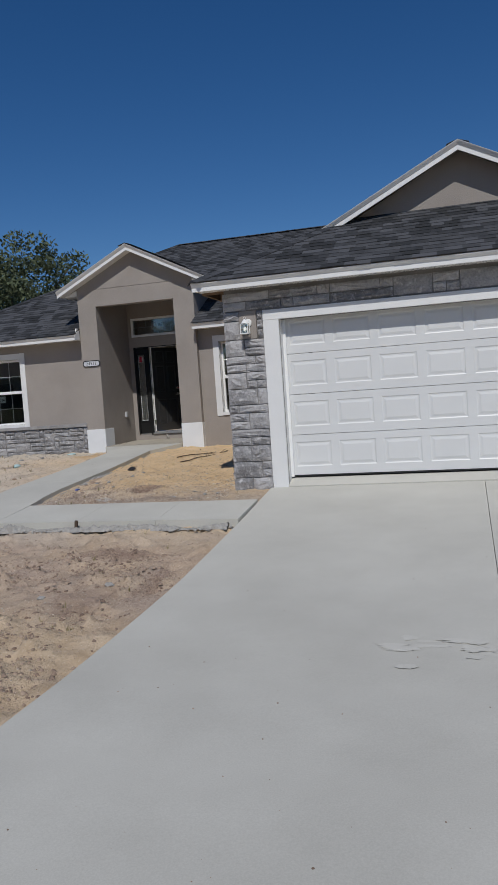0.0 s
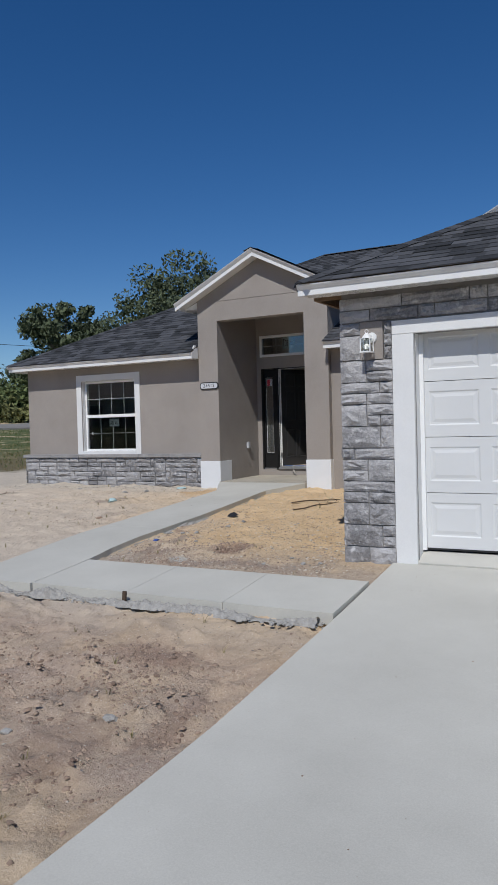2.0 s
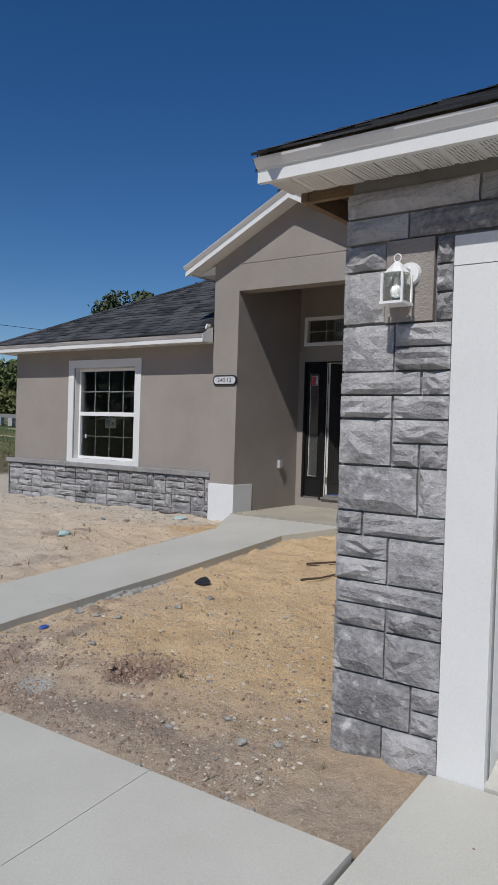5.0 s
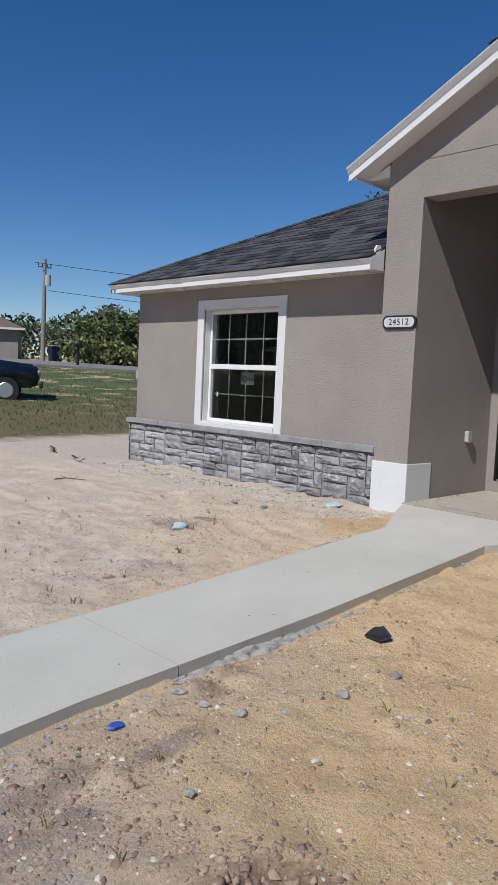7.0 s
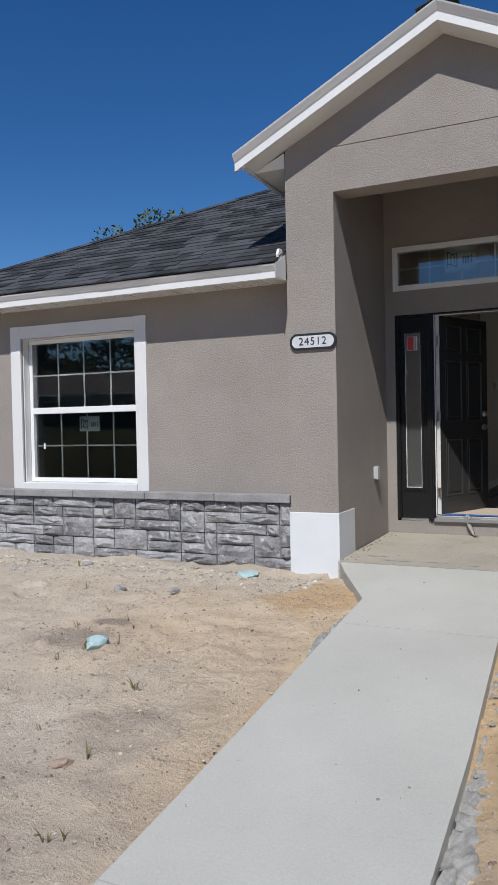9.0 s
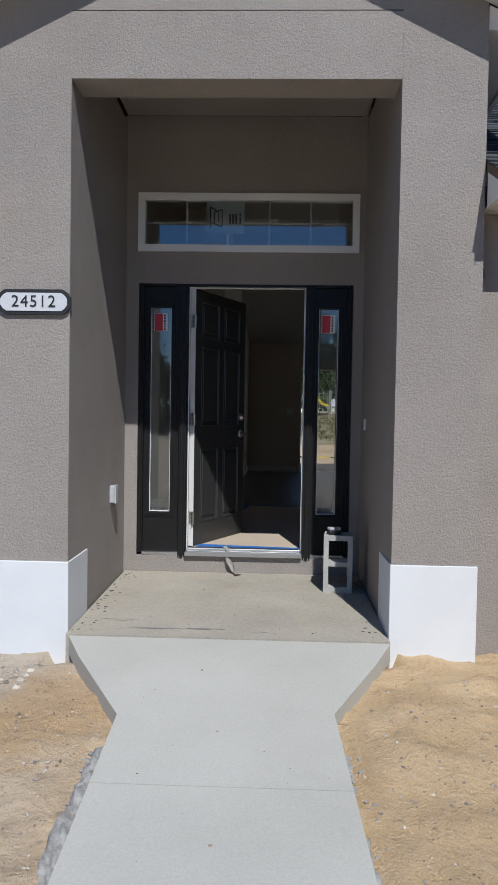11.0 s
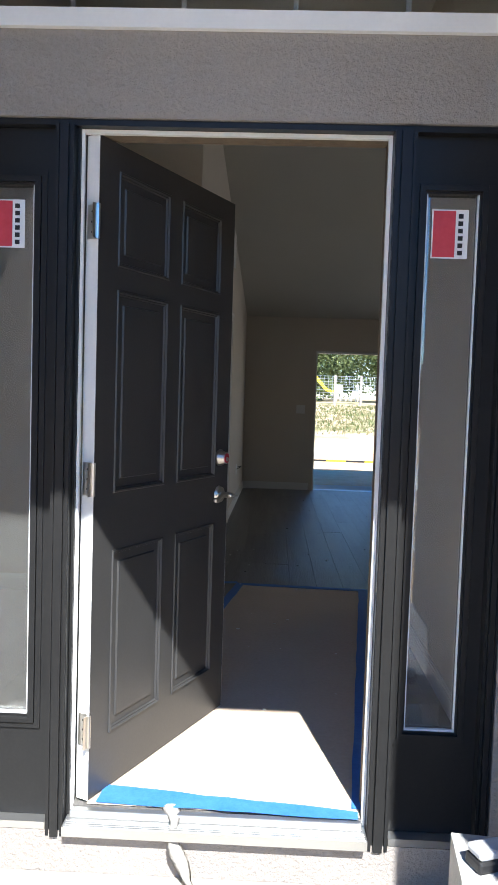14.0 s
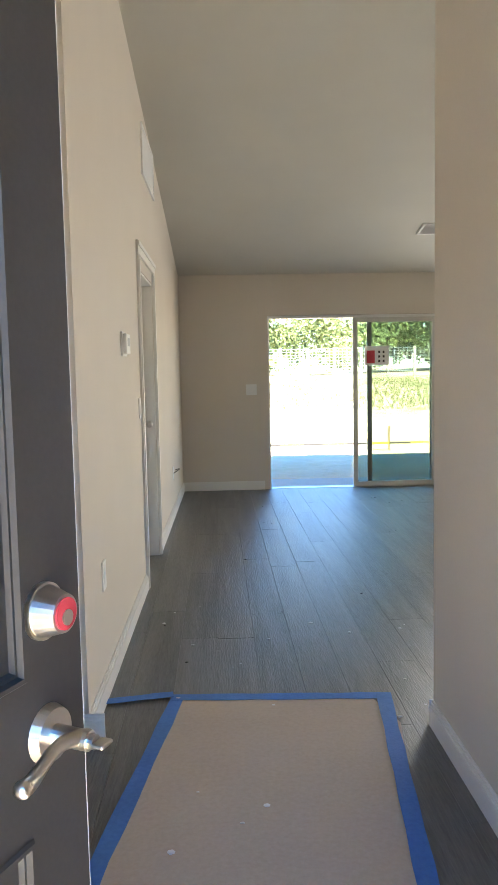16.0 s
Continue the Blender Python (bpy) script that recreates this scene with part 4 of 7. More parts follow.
part("film", cyl(bmesh.new(), 0.0185, 0.0185, (LX, -0.0322, 1.012), (LX, -0.034, 1.012), 24), M_RED, dead, "red protective film")
part("key_face", cyl(bmesh.new(), 0.009, 0.009, (LX, -0.0342, 1.008), (LX, -0.036, 1.008), 16), M_NICKEL, dead)
bm = bmesh.new()
cyl(bm, 0.034, 0.03, (LX, 0.0, 0.868), (LX, -0.012, 0.868), 28)
cyl(bm, 0.0125, 0.0115, (LX, -0.012, 0.868), (LX, -0.058, 0.868), 18)
ros = part("rosette", bm, M_NICKEL, leaf, "satin nickel lever set")
bm = bmesh.new()
cyl(bm, 0.0085, 0.0085, (LX, -0.0582, 0.868), (LX, -0.066, 0.868), 14)
box(bm, LX - 0.011, LX + 0.011, -0.082, -0.0661, 0.8655, 0.8705, bevel=0.002)
part("key", bm, M_NICKEL, ros, "key left in the lever lock")
bm = bmesh.new()
lp, lr = [], []
for i in range(17):
    q = i / 16
    lp.append((LX + 0.006 - 0.1 * q, -0.05 + 0.012 * math.sin(q * 3.1) + 0.008 * q, 0.868 + 0.007 * math.sin(q * 6.0) - 0.008 * q))
    lr.append(0.0105 - 0.0035 * math.sin(q * 2.6) + 0.001 * q)
sweep(bm, lp, lr)
ball(bm, 0.0106, lp[0], 14)
ball(bm, 0.0098, lp[-1], 14)
part("lever", bm, M_NICKEL, ros, smooth=True)

# ---- garage door ----
TRIM_Y = 10.663
gt = thing("garage_door_trim", Matrix(), "wide white boards round the garage door", "trim", kind="structure")
part("board", boxed(-1.353, -1.135, TRIM_Y, GAR_Y + 0.02, -0.62, 1.735), M_WHITE, gt)
part("board", boxed(3.835, 4.06, TRIM_Y, GAR_Y + 0.02, -0.62, 1.735), M_WHITE, gt)
part("board", boxed(-1.353, 4.06, TRIM_Y - 0.003, GAR_Y + 0.02, 1.738, 1.872), M_WHITE, gt)
part("reveal", boxed(-1.134, -1.128, GAR_Y + 0.0205, GAR_Y + 0.16, -0.6, 1.735), M_WHITE, gt)
part("reveal", boxed(3.828, 3.834, GAR_Y + 0.0205, GAR_Y + 0.16, -0.6, 1.735), M_WHITE, gt)
part("weather_strip", boxed(-1.127, -1.085, GAR_Y + 0.13, GAR_Y + 0.155, -0.46, 1.735), M_VINYL, gt)
part("weather_strip", boxed(3.785, 3.827, GAR_Y + 0.13, GAR_Y + 0.155, -0.46, 1.735), M_VINYL, gt)
gd = thing("garage_door", Matrix(), "white sectional garage door with raised panels, closed", "garage door")
SEAMS = [-0.44, 0.125, 0.69, 1.255, 1.80]
GY = GAR_Y + 0.16
GA, GB = -1.10, 3.80
NP = 8
pitch = (GB - GA) / NP
for za, zb in zip(SEAMS, SEAMS[1:]):
    bm = bmesh.new()
    holes = [(GA + pitch * i + 0.055, GA + pitch * (i + 1) - 0.055, za + 0.12, zb - 0.1) for i in range(NP)]
    sec = part("section", holed("x", (GA, GB), (za + 0.002, zb - 0.004), (GY, GY + 0.03), holes), M_GARAGE, gd)
    bm = bmesh.new()
    for u, v, a, b in holes:
        rings = [(0.0, 0.0), (0.014, 0.007), (0.03, 0.007), (0.06, 0.0005)]
        loops = [[bm.verts.new((p, GY + d, q)) for p, q in ((u + o, a + o), (v - o, a + o), (v - o, b - o), (u + o, b - o))] for o, d in rings]
        for p, q in zip(loops, loops[1:]):
            for i in range(4):
                j = (i + 1) % 4
                bm.faces.new((p[i], p[j], q[j], q[i]))
        bm.faces.new(loops[-1])
        part("panel", bm, M_GARAGE, sec)
        bm = bmesh.new()
    bm.free()
part("bottom_seal", boxed(GA, GB, GY + 0.002, GY + 0.03, -0.458, -0.441), M_DARK, gd, "black rubber seal")

# ---- wall lamp ----
lamp_plate = setting("lamp_plate", boxed(-1.69, -1.45, GAR_Y - 0.035, GAR_Y - 0.001, 1.50, 1.885), M_STUCCO, "plain taupe plate in the stonework behind the lamp", "plate")
LXc, LY = -1.565, GAR_Y - 0.036
wl = thing("wall_lantern", Matrix.Translation((LXc, LY, 1.66)), "white metal wall lantern with clear glass", "wall lamp")
bm = bmesh.new()
cyl(bm, 0.055, 0.05, (0, 0, 0.06), (0, -0.02, 0.06), 24)
part("back_plate", bm, M_VINYL, wl)
bm = bmesh.new()
cyl(bm, 0.012, 0.012, (0, -0.02, 0.075), (-0.02, -0.085, 0.085), 10)
part("arm", bm, M_VINYL, wl)
cx, cy = -0.02, -0.10
bm = bmesh.new()
cyl(bm, 0.062, 0.035, (cx, cy, 0.045), (cx, cy, 0.075), 8)
cyl(bm, 0.035, 0.012, (cx, cy, 0.0751), (cx, cy, 0.10), 12)
part("cap", bm, M_VINYL, wl)
bm = bmesh.new()
for i in range(16):
    a, b = 2 * math.pi * i / 16, 2 * math.pi * (i + 1) / 16
    cyl(bm, 0.003, 0.003, (cx + 0.018 * math.cos(a), cy, 0.118 + 0.018 * math.sin(a)), (cx + 0.018 * math.cos(b), cy, 0.118 + 0.018 * math.sin(b)), 6)
part("ring", bm, M_VINYL, wl)
for sx in (-1, 1):
    for sy in (-1, 1):
        part("corner_bar", boxed(cx + sx * 0.05 - 0.005, cx + sx * 0.05 + 0.005, cy + sy * 0.05 - 0.005, cy + sy * 0.05 + 0.005, -0.085, 0.045), M_VINYL, wl)
bm = bmesh.new()
box(bm, cx - 0.058, cx + 0.058, cy - 0.058, cy + 0.058, -0.097, -0.0851)
part("base", bm, M_VINYL, wl)
for dx0, dx1, dy0, dy1 in ((-0.045, 0.045, -0.051, -0.049), (-0.045, 0.045, 0.049, 0.051), (-0.051, -0.049, -0.045, 0.045), (0.049, 0.051, -0.045, 0.045)):
    g = part("glass_pane", boxed(cx + dx0, cx + dx1, cy + dy0, cy + dy1, -0.085, 0.045), M_GLASS, wl)
    g.visible_shadow = False
bm = bmesh.new()
ball(bm, 0.03, (cx, cy, -0.035), 14)
cyl(bm, 0.014, 0.014, (cx, cy, -0.01), (cx, cy, 0.044), 10)
part("bulb", bm, M_VINYL, wl, "white bulb", smooth=True)

# ---- house number ----
plq = thing("house_number_sign", Matrix(), "oval black-edged white house number plaque", "house number")


def lozenge(x0, x1, z0, z1, y0, y1, cut):
    pts = [(x0, z0 + cut), (x0 + cut * 0.4, z0 + cut * 0.4), (x0 + cut, z0), (x1 - cut, z0), (x1 - cut * 0.4, z0 + cut * 0.4), (x1, z0 + cut), (x1, z1 - cut), (x1 - cut * 0.4, z1 - cut * 0.4), (x1 - cut, z1), (x0 + cut, z1), (x0 + cut * 0.4, z1 - cut * 0.4), (x0, z1 - cut)]
    return prismed([(x, y0, z) for x, z in pts], (0, y1 - y0, 0))


PXA, PXB, PZA, PZB = -6.815, -6.40, 1.575, 1.715
part("back", lozenge(PXA, PXB, PZA, PZB, FRONT_Y - 0.02, FRONT_Y - 0.001, 0.045), M_DARK, plq)
part("face", lozenge(PXA + 0.02, PXB - 0.02, PZA + 0.02, PZB - 0.02, FRONT_Y - 0.024, FRONT_Y - 0.0205, 0.034), surface("plaque_grey_white", (0.54, 0.55, 0.57), (0.64, 0.65, 0.67), 8, 90, 0.5, 0.05), plq)
txt = bpy.data.curves.new("digits", "FONT")
txt.body, txt.size, txt.align_x, txt.align_y, txt.extrude = "24512", 0.092, "CENTER", "CENTER", 0.001
txt.materials.append(M_INK)
txt.space_character = 1.12
tob = new("digits_curve", txt)
tob.matrix_basis = pose((PXA + PXB) / 2, FRONT_Y - 0.0265, (PZA + PZB) / 2, 90, 0, 0)
bpy.context.view_layer.update()
dg = bpy.context.evaluated_depsgraph_get()
dm = bpy.data.meshes.new_from_object(tob.evaluated_get(dg))
digits = new("digits", dm)
digits.matrix_basis = tob.matrix_basis.copy()
digits.parent = plq
digits["label"] = "black house number 24512"
bpy.data.objects.remove(tob)

# ---- small fittings on the porch ----
ol = thing("outlet_cover", Matrix.Translation((-6.409, 16.83, 0.46)), "grey weatherproof outlet box on stucco", "outlet")
M_GREY = surface("grey_plastic", (0.4, 0.41, 0.42), (0.5, 0.51, 0.52), 6, 80, 0.5, 0.05)
part("box", boxed(-0.01, 0.03, -0.035, 0.035, -0.06, 0.06, bevel=0.005), M_GREY, ol)
part("lid", boxed(0.031, 0.045, -0.038, 0.038, -0.065, 0.065, bevel=0.004), M_GREY, ol)
part("hinge", boxed(0.031, 0.04, 0.039, 0.046, -0.03, 0.03), M_GREY, ol)
bell = thing("doorbell_box", Matrix.Translation((-4.700, 17.193, 0.980)), "small white doorbell wiring patch", "doorbell")
part("cover", boxed(-0.012, 0.0, -0.02, 0.02, -0.04, 0.04, bevel=0.003), M_LABEL, bell)

# concrete block with a tape measure on it
M_CMU = surface("concrete_block", (0.36, 0.35, 0.33), (0.5, 0.49, 0.46), 7, 70, 0.95, 0.8, dist=0.006)
cmu = thing("concrete_block", pose(-4.907, 16.88, -0.192, 0, 0, -6), "hollow grey concrete block standing on end", "concrete block")
bm = holed("x", (-0.1, 0.1), (0.0, 0.4), (0.0, 0.19), [(-0.066, 0.066, 0.035, 0.185), (-0.066, 0.066, 0.215, 0.365)])
part("body", bm, M_CMU, cmu)
tm = thing("tape_measure", pose(-4.932, 16.95, 0.2085, 0, 0, 20), "black and grey tape measure on the block", "tape measure")
part("case", boxed(-0.045, 0.045, -0.03, 0.03, 0.0, 0.03, bevel=0.008), M_DARK, tm)
part("band", boxed(-0.042, 0.042, -0.028, 0.028, 0.0302, 0.05, bevel=0.007), M_GREY, tm, "grey printed band")
# rag hanging over the threshold
M_RAG = surface("dirty_rag", (0.25, 0.235, 0.21), (0.42, 0.39, 0.35), 12, 70, 0.95, 0.6)
rag = bmesh.new()
prev = None
for i in range(15):
    s = i / 14
    x, y, z = (lerp([(0, v[0]), (.2, v[1]), (.3, v[2]), (.62, v[3]), (.72, v[4]), (1, v[5])], s) for v in ((-5.73, -5.715, -5.71, -5.68, -5.67, -5.61), (17.5, 17.45, 17.424, 17.42, 17.405, 17.33), (0.006, -0.012, -0.03, -0.14, -0.172, -0.174)))
    x += 0.008 * math.sin(11 * s)
    w = 0.017 + 0.007 * math.sin(13 * s + 1)
    cur = [rag.verts.new((x + dx, y + 0.4 * dx, z + dz)) for dx, dz in ((-w, 0.0), (-w * 0.3, 0.007), (w * 0.4, 0.004), (w, 0.0), (0, -0.004))]
    if prev:
        for k in range(5):
            rag.faces.new((prev[k], prev[(k + 1) % 5], cur[(k + 1) % 5], cur[k]))
    prev = cur
rag_ob = new("rag", mesh_of("rag", rag, M_RAG, True))
tagged(rag_ob, "crumpled dirty strip of cloth over the threshold", "rag")

# ---- inside ----
def baseboard(name, axis, u0, u1, face, out):
    """Moulded white baseboard on a wall face."""
    bm = bmesh.new()
    for lo, hi, d in ((0.0, 0.075, 0.014), (0.0751, 0.088, 0.010), (0.0881, 0.098, 0.006)):
        a, b = sorted((face + out * 0.0005, face + out * d))
        if axis == "x":
            box(bm, u0, u1, a, b, lo, hi)
        else:
            box(bm, a, b, u0, u1, lo, hi)
    return setting(name, bm, M_TRIM, "white moulded baseboard", "baseboard")


baseboard("baseboard_hall", "y", 19.962, 21.85, -5.88, 1)
baseboard("baseboard_hall", "y", 22.84, BACK_Y - 0.02, -5.88, 1)
baseboard("baseboard_foyer_back", "x", -7.3, -5.88, 19.96, -1)
baseboard("baseboard_foyer_right", "y", 17.7, 19.97, -4.70, -1)
baseboard("baseboard_partition_end", "x", -4.714, -4.57, 19.97, 1)
baseboard("baseboard_back", "x", -5.86, -4.945, BACK_Y, -1)
baseboard("baseboard_back", "x", -2.9, 0.88, BACK_Y, -1)

# inner door with casing
dc = thing("door_casing", Matrix(), "white moulded casing round a hall door", "door frame", kind="structure")
for a, b in ((21.85, 21.925), (22.755, 22.83)):
    bm = bmesh.new()
    box(bm, -5.879, -5.866, a, b, 0.0, 2.0)
    box(bm, -5.8659, -5.860, a + 0.01, b - 0.03, 0.0, 1.99)
    part("side_casing", bm, M_TRIM, dc)
bm = bmesh.new()
box(bm, -5.879, -5.864, 21.84, 22.84, 2.001, 2.075)
box(bm, -5.8639, -5.856, 21.835, 22.845, 2.045, 2.07)
part("head_casing", bm, M_TRIM, dc)
part("jamb", boxed(-5.998, -5.881, 21.931, 21.945, 0.0, 1.925), M_TRIM, dc)
part("jamb", boxed(-5.998, -5.881, 22.735, 22.749, 0.0, 1.925), M_TRIM, dc)
part("jamb", boxed(-5.998, -5.881, 21.946, 22.734, 1.91, 1.925), M_TRIM, dc)
hd = thing("hall_door", Matrix(), "white flush hall door, closed", "door")
part("slab", boxed(-5.985, -5.95, 21.948, 22.732, 0.012, 1.905), M_TRIM, hd)
bm = bmesh.new()
cyl(bm, 0.026, 0.024, (-5.95, 22.66, 0.95), (-5.94, 22.66, 0.95), 16)
ball(bm, 0.024, (-5.915, 22.66, 0.95), 12)
part("knob", bm, M_NICKEL, hd, "satin nickel knob", smooth=True)


def wall_plate(name, m, w, h, label, category, inner=True):
    """Small white plate; local y is the way out of the wall."""
    t = thing(name, m, label, category)
    part("plate", boxed(-w / 2, w / 2, 0.0005, 0.006, -h / 2, h / 2, bevel=0.002), M_LABEL, t)
    if inner:
        part("insert", boxed(-w * 0.22, w * 0.22, 0.0062, 0.009, -h * 0.3, h * 0.3), M_VINYL, t)
    return t


HALL_TURN = Matrix.Translation((-5.86, BACK_Y, 0)) @ pose(0, 0, 0, 0, 0, -0.75) @ Matrix.Translation((5.88, -BACK_Y, 0))
HALL = lambda y, z: HALL_TURN @ Matrix.Translation((-5.88, y, z)) @ pose(0, 0, 0, 0, 0, -90)
BACKW = lambda x, z: Matrix.Translation((x, BACK_Y, z)) @ pose(0, 0, 0, 0, 0, 180)
th = thing("thermostat", HALL(21.16, 1.445), "white wall thermostat on beige wall", "thermostat")
part("back", boxed(-0.075, 0.075, 0.0005, 0.01, -0.06, 0.06, bevel=0.003), M_LABEL, th)
part("body", boxed(-0.065, 0.065, 0.0102, 0.03, -0.05, 0.05, bevel=0.006), M_VINYL, th)
part("screen", boxed(-0.04, 0.04, 0.0302, 0.0308, -0.01, 0.03), M_GREY, th)
wall_plate("light_switch", HALL(21.78, 1.10), 0.075, 0.12, "white rocker light switch", "light switch")
wall_plate("power_outlet", HALL(20.36, 0.49), 0.075, 0.12, "white duplex outlet low on the wall", "outlet")
co = wall_plate("cable_outlet", HALL(24.25, 0.40), 0.075, 0.12, "white low plate with a loose black cable", "outlet", False)
bm = bmesh.new()
prev = Vector((0.0, 0.006, 0.0))
for i in range(1, 9):
    s = i / 8
    p = Vector((-0.12 * s, 0.006 + 0.05 * math.sin(s * 3.0), 0.03 * math.sin(s * 2.6)))
    cyl(bm, 0.004, 0.004, prev, p, 6)
    prev = p
part("cable", bm, M_DARK, co, "black cable end")
wall_plate("light_switch", BACKW(-5.08, 1.12), 0.12, 0.12, "white double light switch by the sliding door", "light switch")


def grille(name, m, w, h, n, label):
    g = thing(name, m, label, "vent")
    bm = bmesh.new()
    f = 0.02
    box(bm, -w / 2, w / 2, 0.0005, 0.012, h / 2 - f, h / 2)
    box(bm, -w / 2, w / 2, 0.0005, 0.012, -h / 2, -h / 2 + f)
    box(bm, -w / 2, -w / 2 + f, 0.0005, 0.012, -h / 2 + f, h / 2 - f)
    box(bm, w / 2 - f, w / 2, 0.0005, 0.012, -h / 2 + f, h / 2 - f)
    part("frame", bm, M_LABEL, g)
    part("backing", boxed(-w / 2 + f, w / 2 - f, 0.0003, 0.001, -h / 2 + f, h / 2 - f), M_DARK, g)
    for i in range(n):
        z = -h / 2 + f + (h - 2 * f) * (i + 0.5) / n
        sl = part("slat", boxed(-w / 2 + f, w / 2 - f, -0.006, 0.006, -0.0012, 0.0012), M_LABEL, g)
        sl.matrix_basis = Matrix.Translation((0, 0.007, z)) @ pose(0, 0, 0, 35, 0, 0)
    return g


grille("wall_vent", HALL(22.66, 2.72), 0.75, 0.32, 12, "white slatted air return high on the wall")
slope = math.atan2(PEAK[1] - 2.36, BACK_Y + 0.1 - PEAK[0])
vy = 24.5
vz = 2.36 + (BACK_Y + 0.1 - vy) * math.tan(slope)
grille("ceiling_vent", Matrix.Translation((-3.33, vy, vz)) @ pose(0, 0, 0, -90 - math.degrees(slope), 0, 0), 0.4, 0.25, 8, "white slatted vent in the sloped ceiling")
sd = thing("smoke_detector", Matrix.Translation((-5.42, 20.48, 3.30)), "round white smoke detector on the ceiling", "smoke detector")
bm = bmesh.new()
cyl(bm, 0.05, 0.065, (0, 0, -0.035), (0, 0, -0.0005), 24)
part("body", bm, M_LABEL, sd)
part("vent_ring", cyl(bmesh.new(), 0.03, 0.03, (0, 0, -0.04), (0, 0, -0.0352), 20), M_GREY, sd)

# the hall wall stands slightly out of square
for o in list(scene.objects):
    if o.parent is None and o.name.split(".")[0] in ("wall_hall_left", "baseboard_hall", "door_casing", "hall_door"):
        o.matrix_basis = HALL_TURN @ o.matrix_basis

# brown paper on the floor, edged with blue tape
PT = [(-5.98, 18.05), (-5.93, 18.4), (-5.812, 19.24), (-5.70, 20.05), (-5.635, 20.27), (-5.2, 20.24), (-4.87, 20.21), (-4.812, 20.0), (-4.95, 19.2), (-5.06, 18.4), (-5.15, 17.62), (-5.155, 17.49), (-5.985, 17.497), (-5.99, 17.7)]
bm = bmesh.new()
prism(bm, [(x, y, 0.0025) for x, y in PT], (0, 0, -0.0015))
fp = new("floor_paper", mesh_of("floor_paper", bm, M_PAPER))
tagged(fp, "brown protective paper taped over the floor", "floor paper")


def tape(pts, w, z, label="blue masking tape along the floor paper", end=None):
    bm = bmesh.new()
    rnd = random.Random(len(pts) * 7 + int(w * 1000))
    row = []
    for i, p in enumerate(pts):
        p = Vector((*p, 0))
        a, b = Vector((*pts[max(0, i - 1)], 0)), Vector((*pts[min(len(pts) - 1, i + 1)], 0))
        n = (b - a).normalized().cross(Vector((0, 0, 1)))
        k = (w + ((end or w) - w) * i / (len(pts) - 1)) / 2 * (1 + rnd.uniform(-.12, .12))
        row.append((bm.verts.new(p + n * k + Vector((0, 0, z))), bm.verts.new(p - n * k + Vector((0, 0, z)))))
    low = [(bm.verts.new(a.co - Vector((0, 0, 0.001))), bm.verts.new(b.co - Vector((0, 0, 0.001)))) for a, b in row]
    for (a, b), (c, d), (e, f_), (g, h) in zip(row, row[1:], low, low[1:]):
        bm.faces.new((a, c, d, b))
        bm.faces.new((e, f_, h, g))
        bm.faces.new((a, e, g, c))
        bm.faces.new((b, d, h, f_))
    ob = new("masking_tape", mesh_of("masking_tape", bm, M_TAPE))
    return tagged(ob, label, "masking tape", "tape round the floor paper")


def sub(a, b, n):
    return [(a[0] + (b[0] - a[0]) * i / n, a[1] + (b[1] - a[1]) * i / n) for i in range(n + 1)]


tape(sub((-5.99, 18.0), (-5.64, 20.3), 18), 0.055, 0.0038)
tape(sub((-5.66, 20.285), (-4.83, 20.235), 10), 0.055, 0.0050)
tape(sub((-4.82, 20.26), (-5.15, 17.53), 18), 0.055, 0.0062)
tape(sub((-5.955, 17.552), (-5.16, 17.492), 10), 0.11, 0.0074, end=0.045)
tape(sub((-5.93, 20.26), (-5.66, 20.31), 4), 0.05, 0.0086, "loose torn end of blue masking tape")

# small chips on floor and paper
chip_rnd = random.Random(11)
bm = bmesh.new()
for i in range(45):
    x, y = chip_rnd.uniform(-5.8, -3.6), chip_rnd.uniform(18.2, 21.5)
    if y < 20.0 and x > -4.78:
        continue
    s = chip_rnd.uniform(0.004, 0.013)
    r = bmesh.ops.create_icosphere(bm, subdivisions=1, radius=s, matrix=Matrix.Translation((x, y, 0.004)) @ Matrix.Diagonal((1, chip_rnd.uniform(.4, 1), 0.3, 1)))
ch = new("floor_chips", mesh_of("floor_chips", bm, M_LABEL))
bm = bmesh.new()
for i in range(24):
    x, y = chip_rnd.uniform(-5.8, -3.4), chip_rnd.uniform(20.5, 25.4)
    bmesh.ops.create_icosphere(bm, subdivisions=1, radius=chip_rnd.uniform(0.004, 0.009), matrix=Matrix.Translation((x, y, 0.004)) @ Matrix.Diagonal((1, chip_rnd.uniform(.4, 1), 0.4, 1)))
tagged(new("floor_crumbs", mesh_of("floor_crumbs", bm, M_DARK)), "small dark crumbs tracked in on the vinyl floor", "debris", "", "stuff")
tagged(ch, "tiny white plaster chips scattered on the floor", "debris", "", "stuff")

# sliding glass door
sg = thing("sliding_door", Matrix(), "aluminium sliding glass door, half open", "sliding door", kind="structure")
a, b, c, d = SLIDER
M_SLATE = surface("pale_grey_frame", (0.56, 0.56, 0.53), (0.64, 0.64, 0.61), 5, 60, 0.45, 0.02)
part("frame", boxed(a + 0.001, a + 0.02, BACK_Y + 0.04, BACK_Y + 0.16, c + 0.004, d - 0.002), M_VINYL, sg)
part("frame", boxed(b - 0.03, b - 0.001, BACK_Y + 0.04, BACK_Y + 0.16, c + 0.004, d - 0.002), M_VINYL, sg)
part("frame", boxed(a + 0.021, b - 0.031, BACK_Y + 0.04, BACK_Y + 0.16, d - 0.03, d - 0.002), M_VINYL, sg)
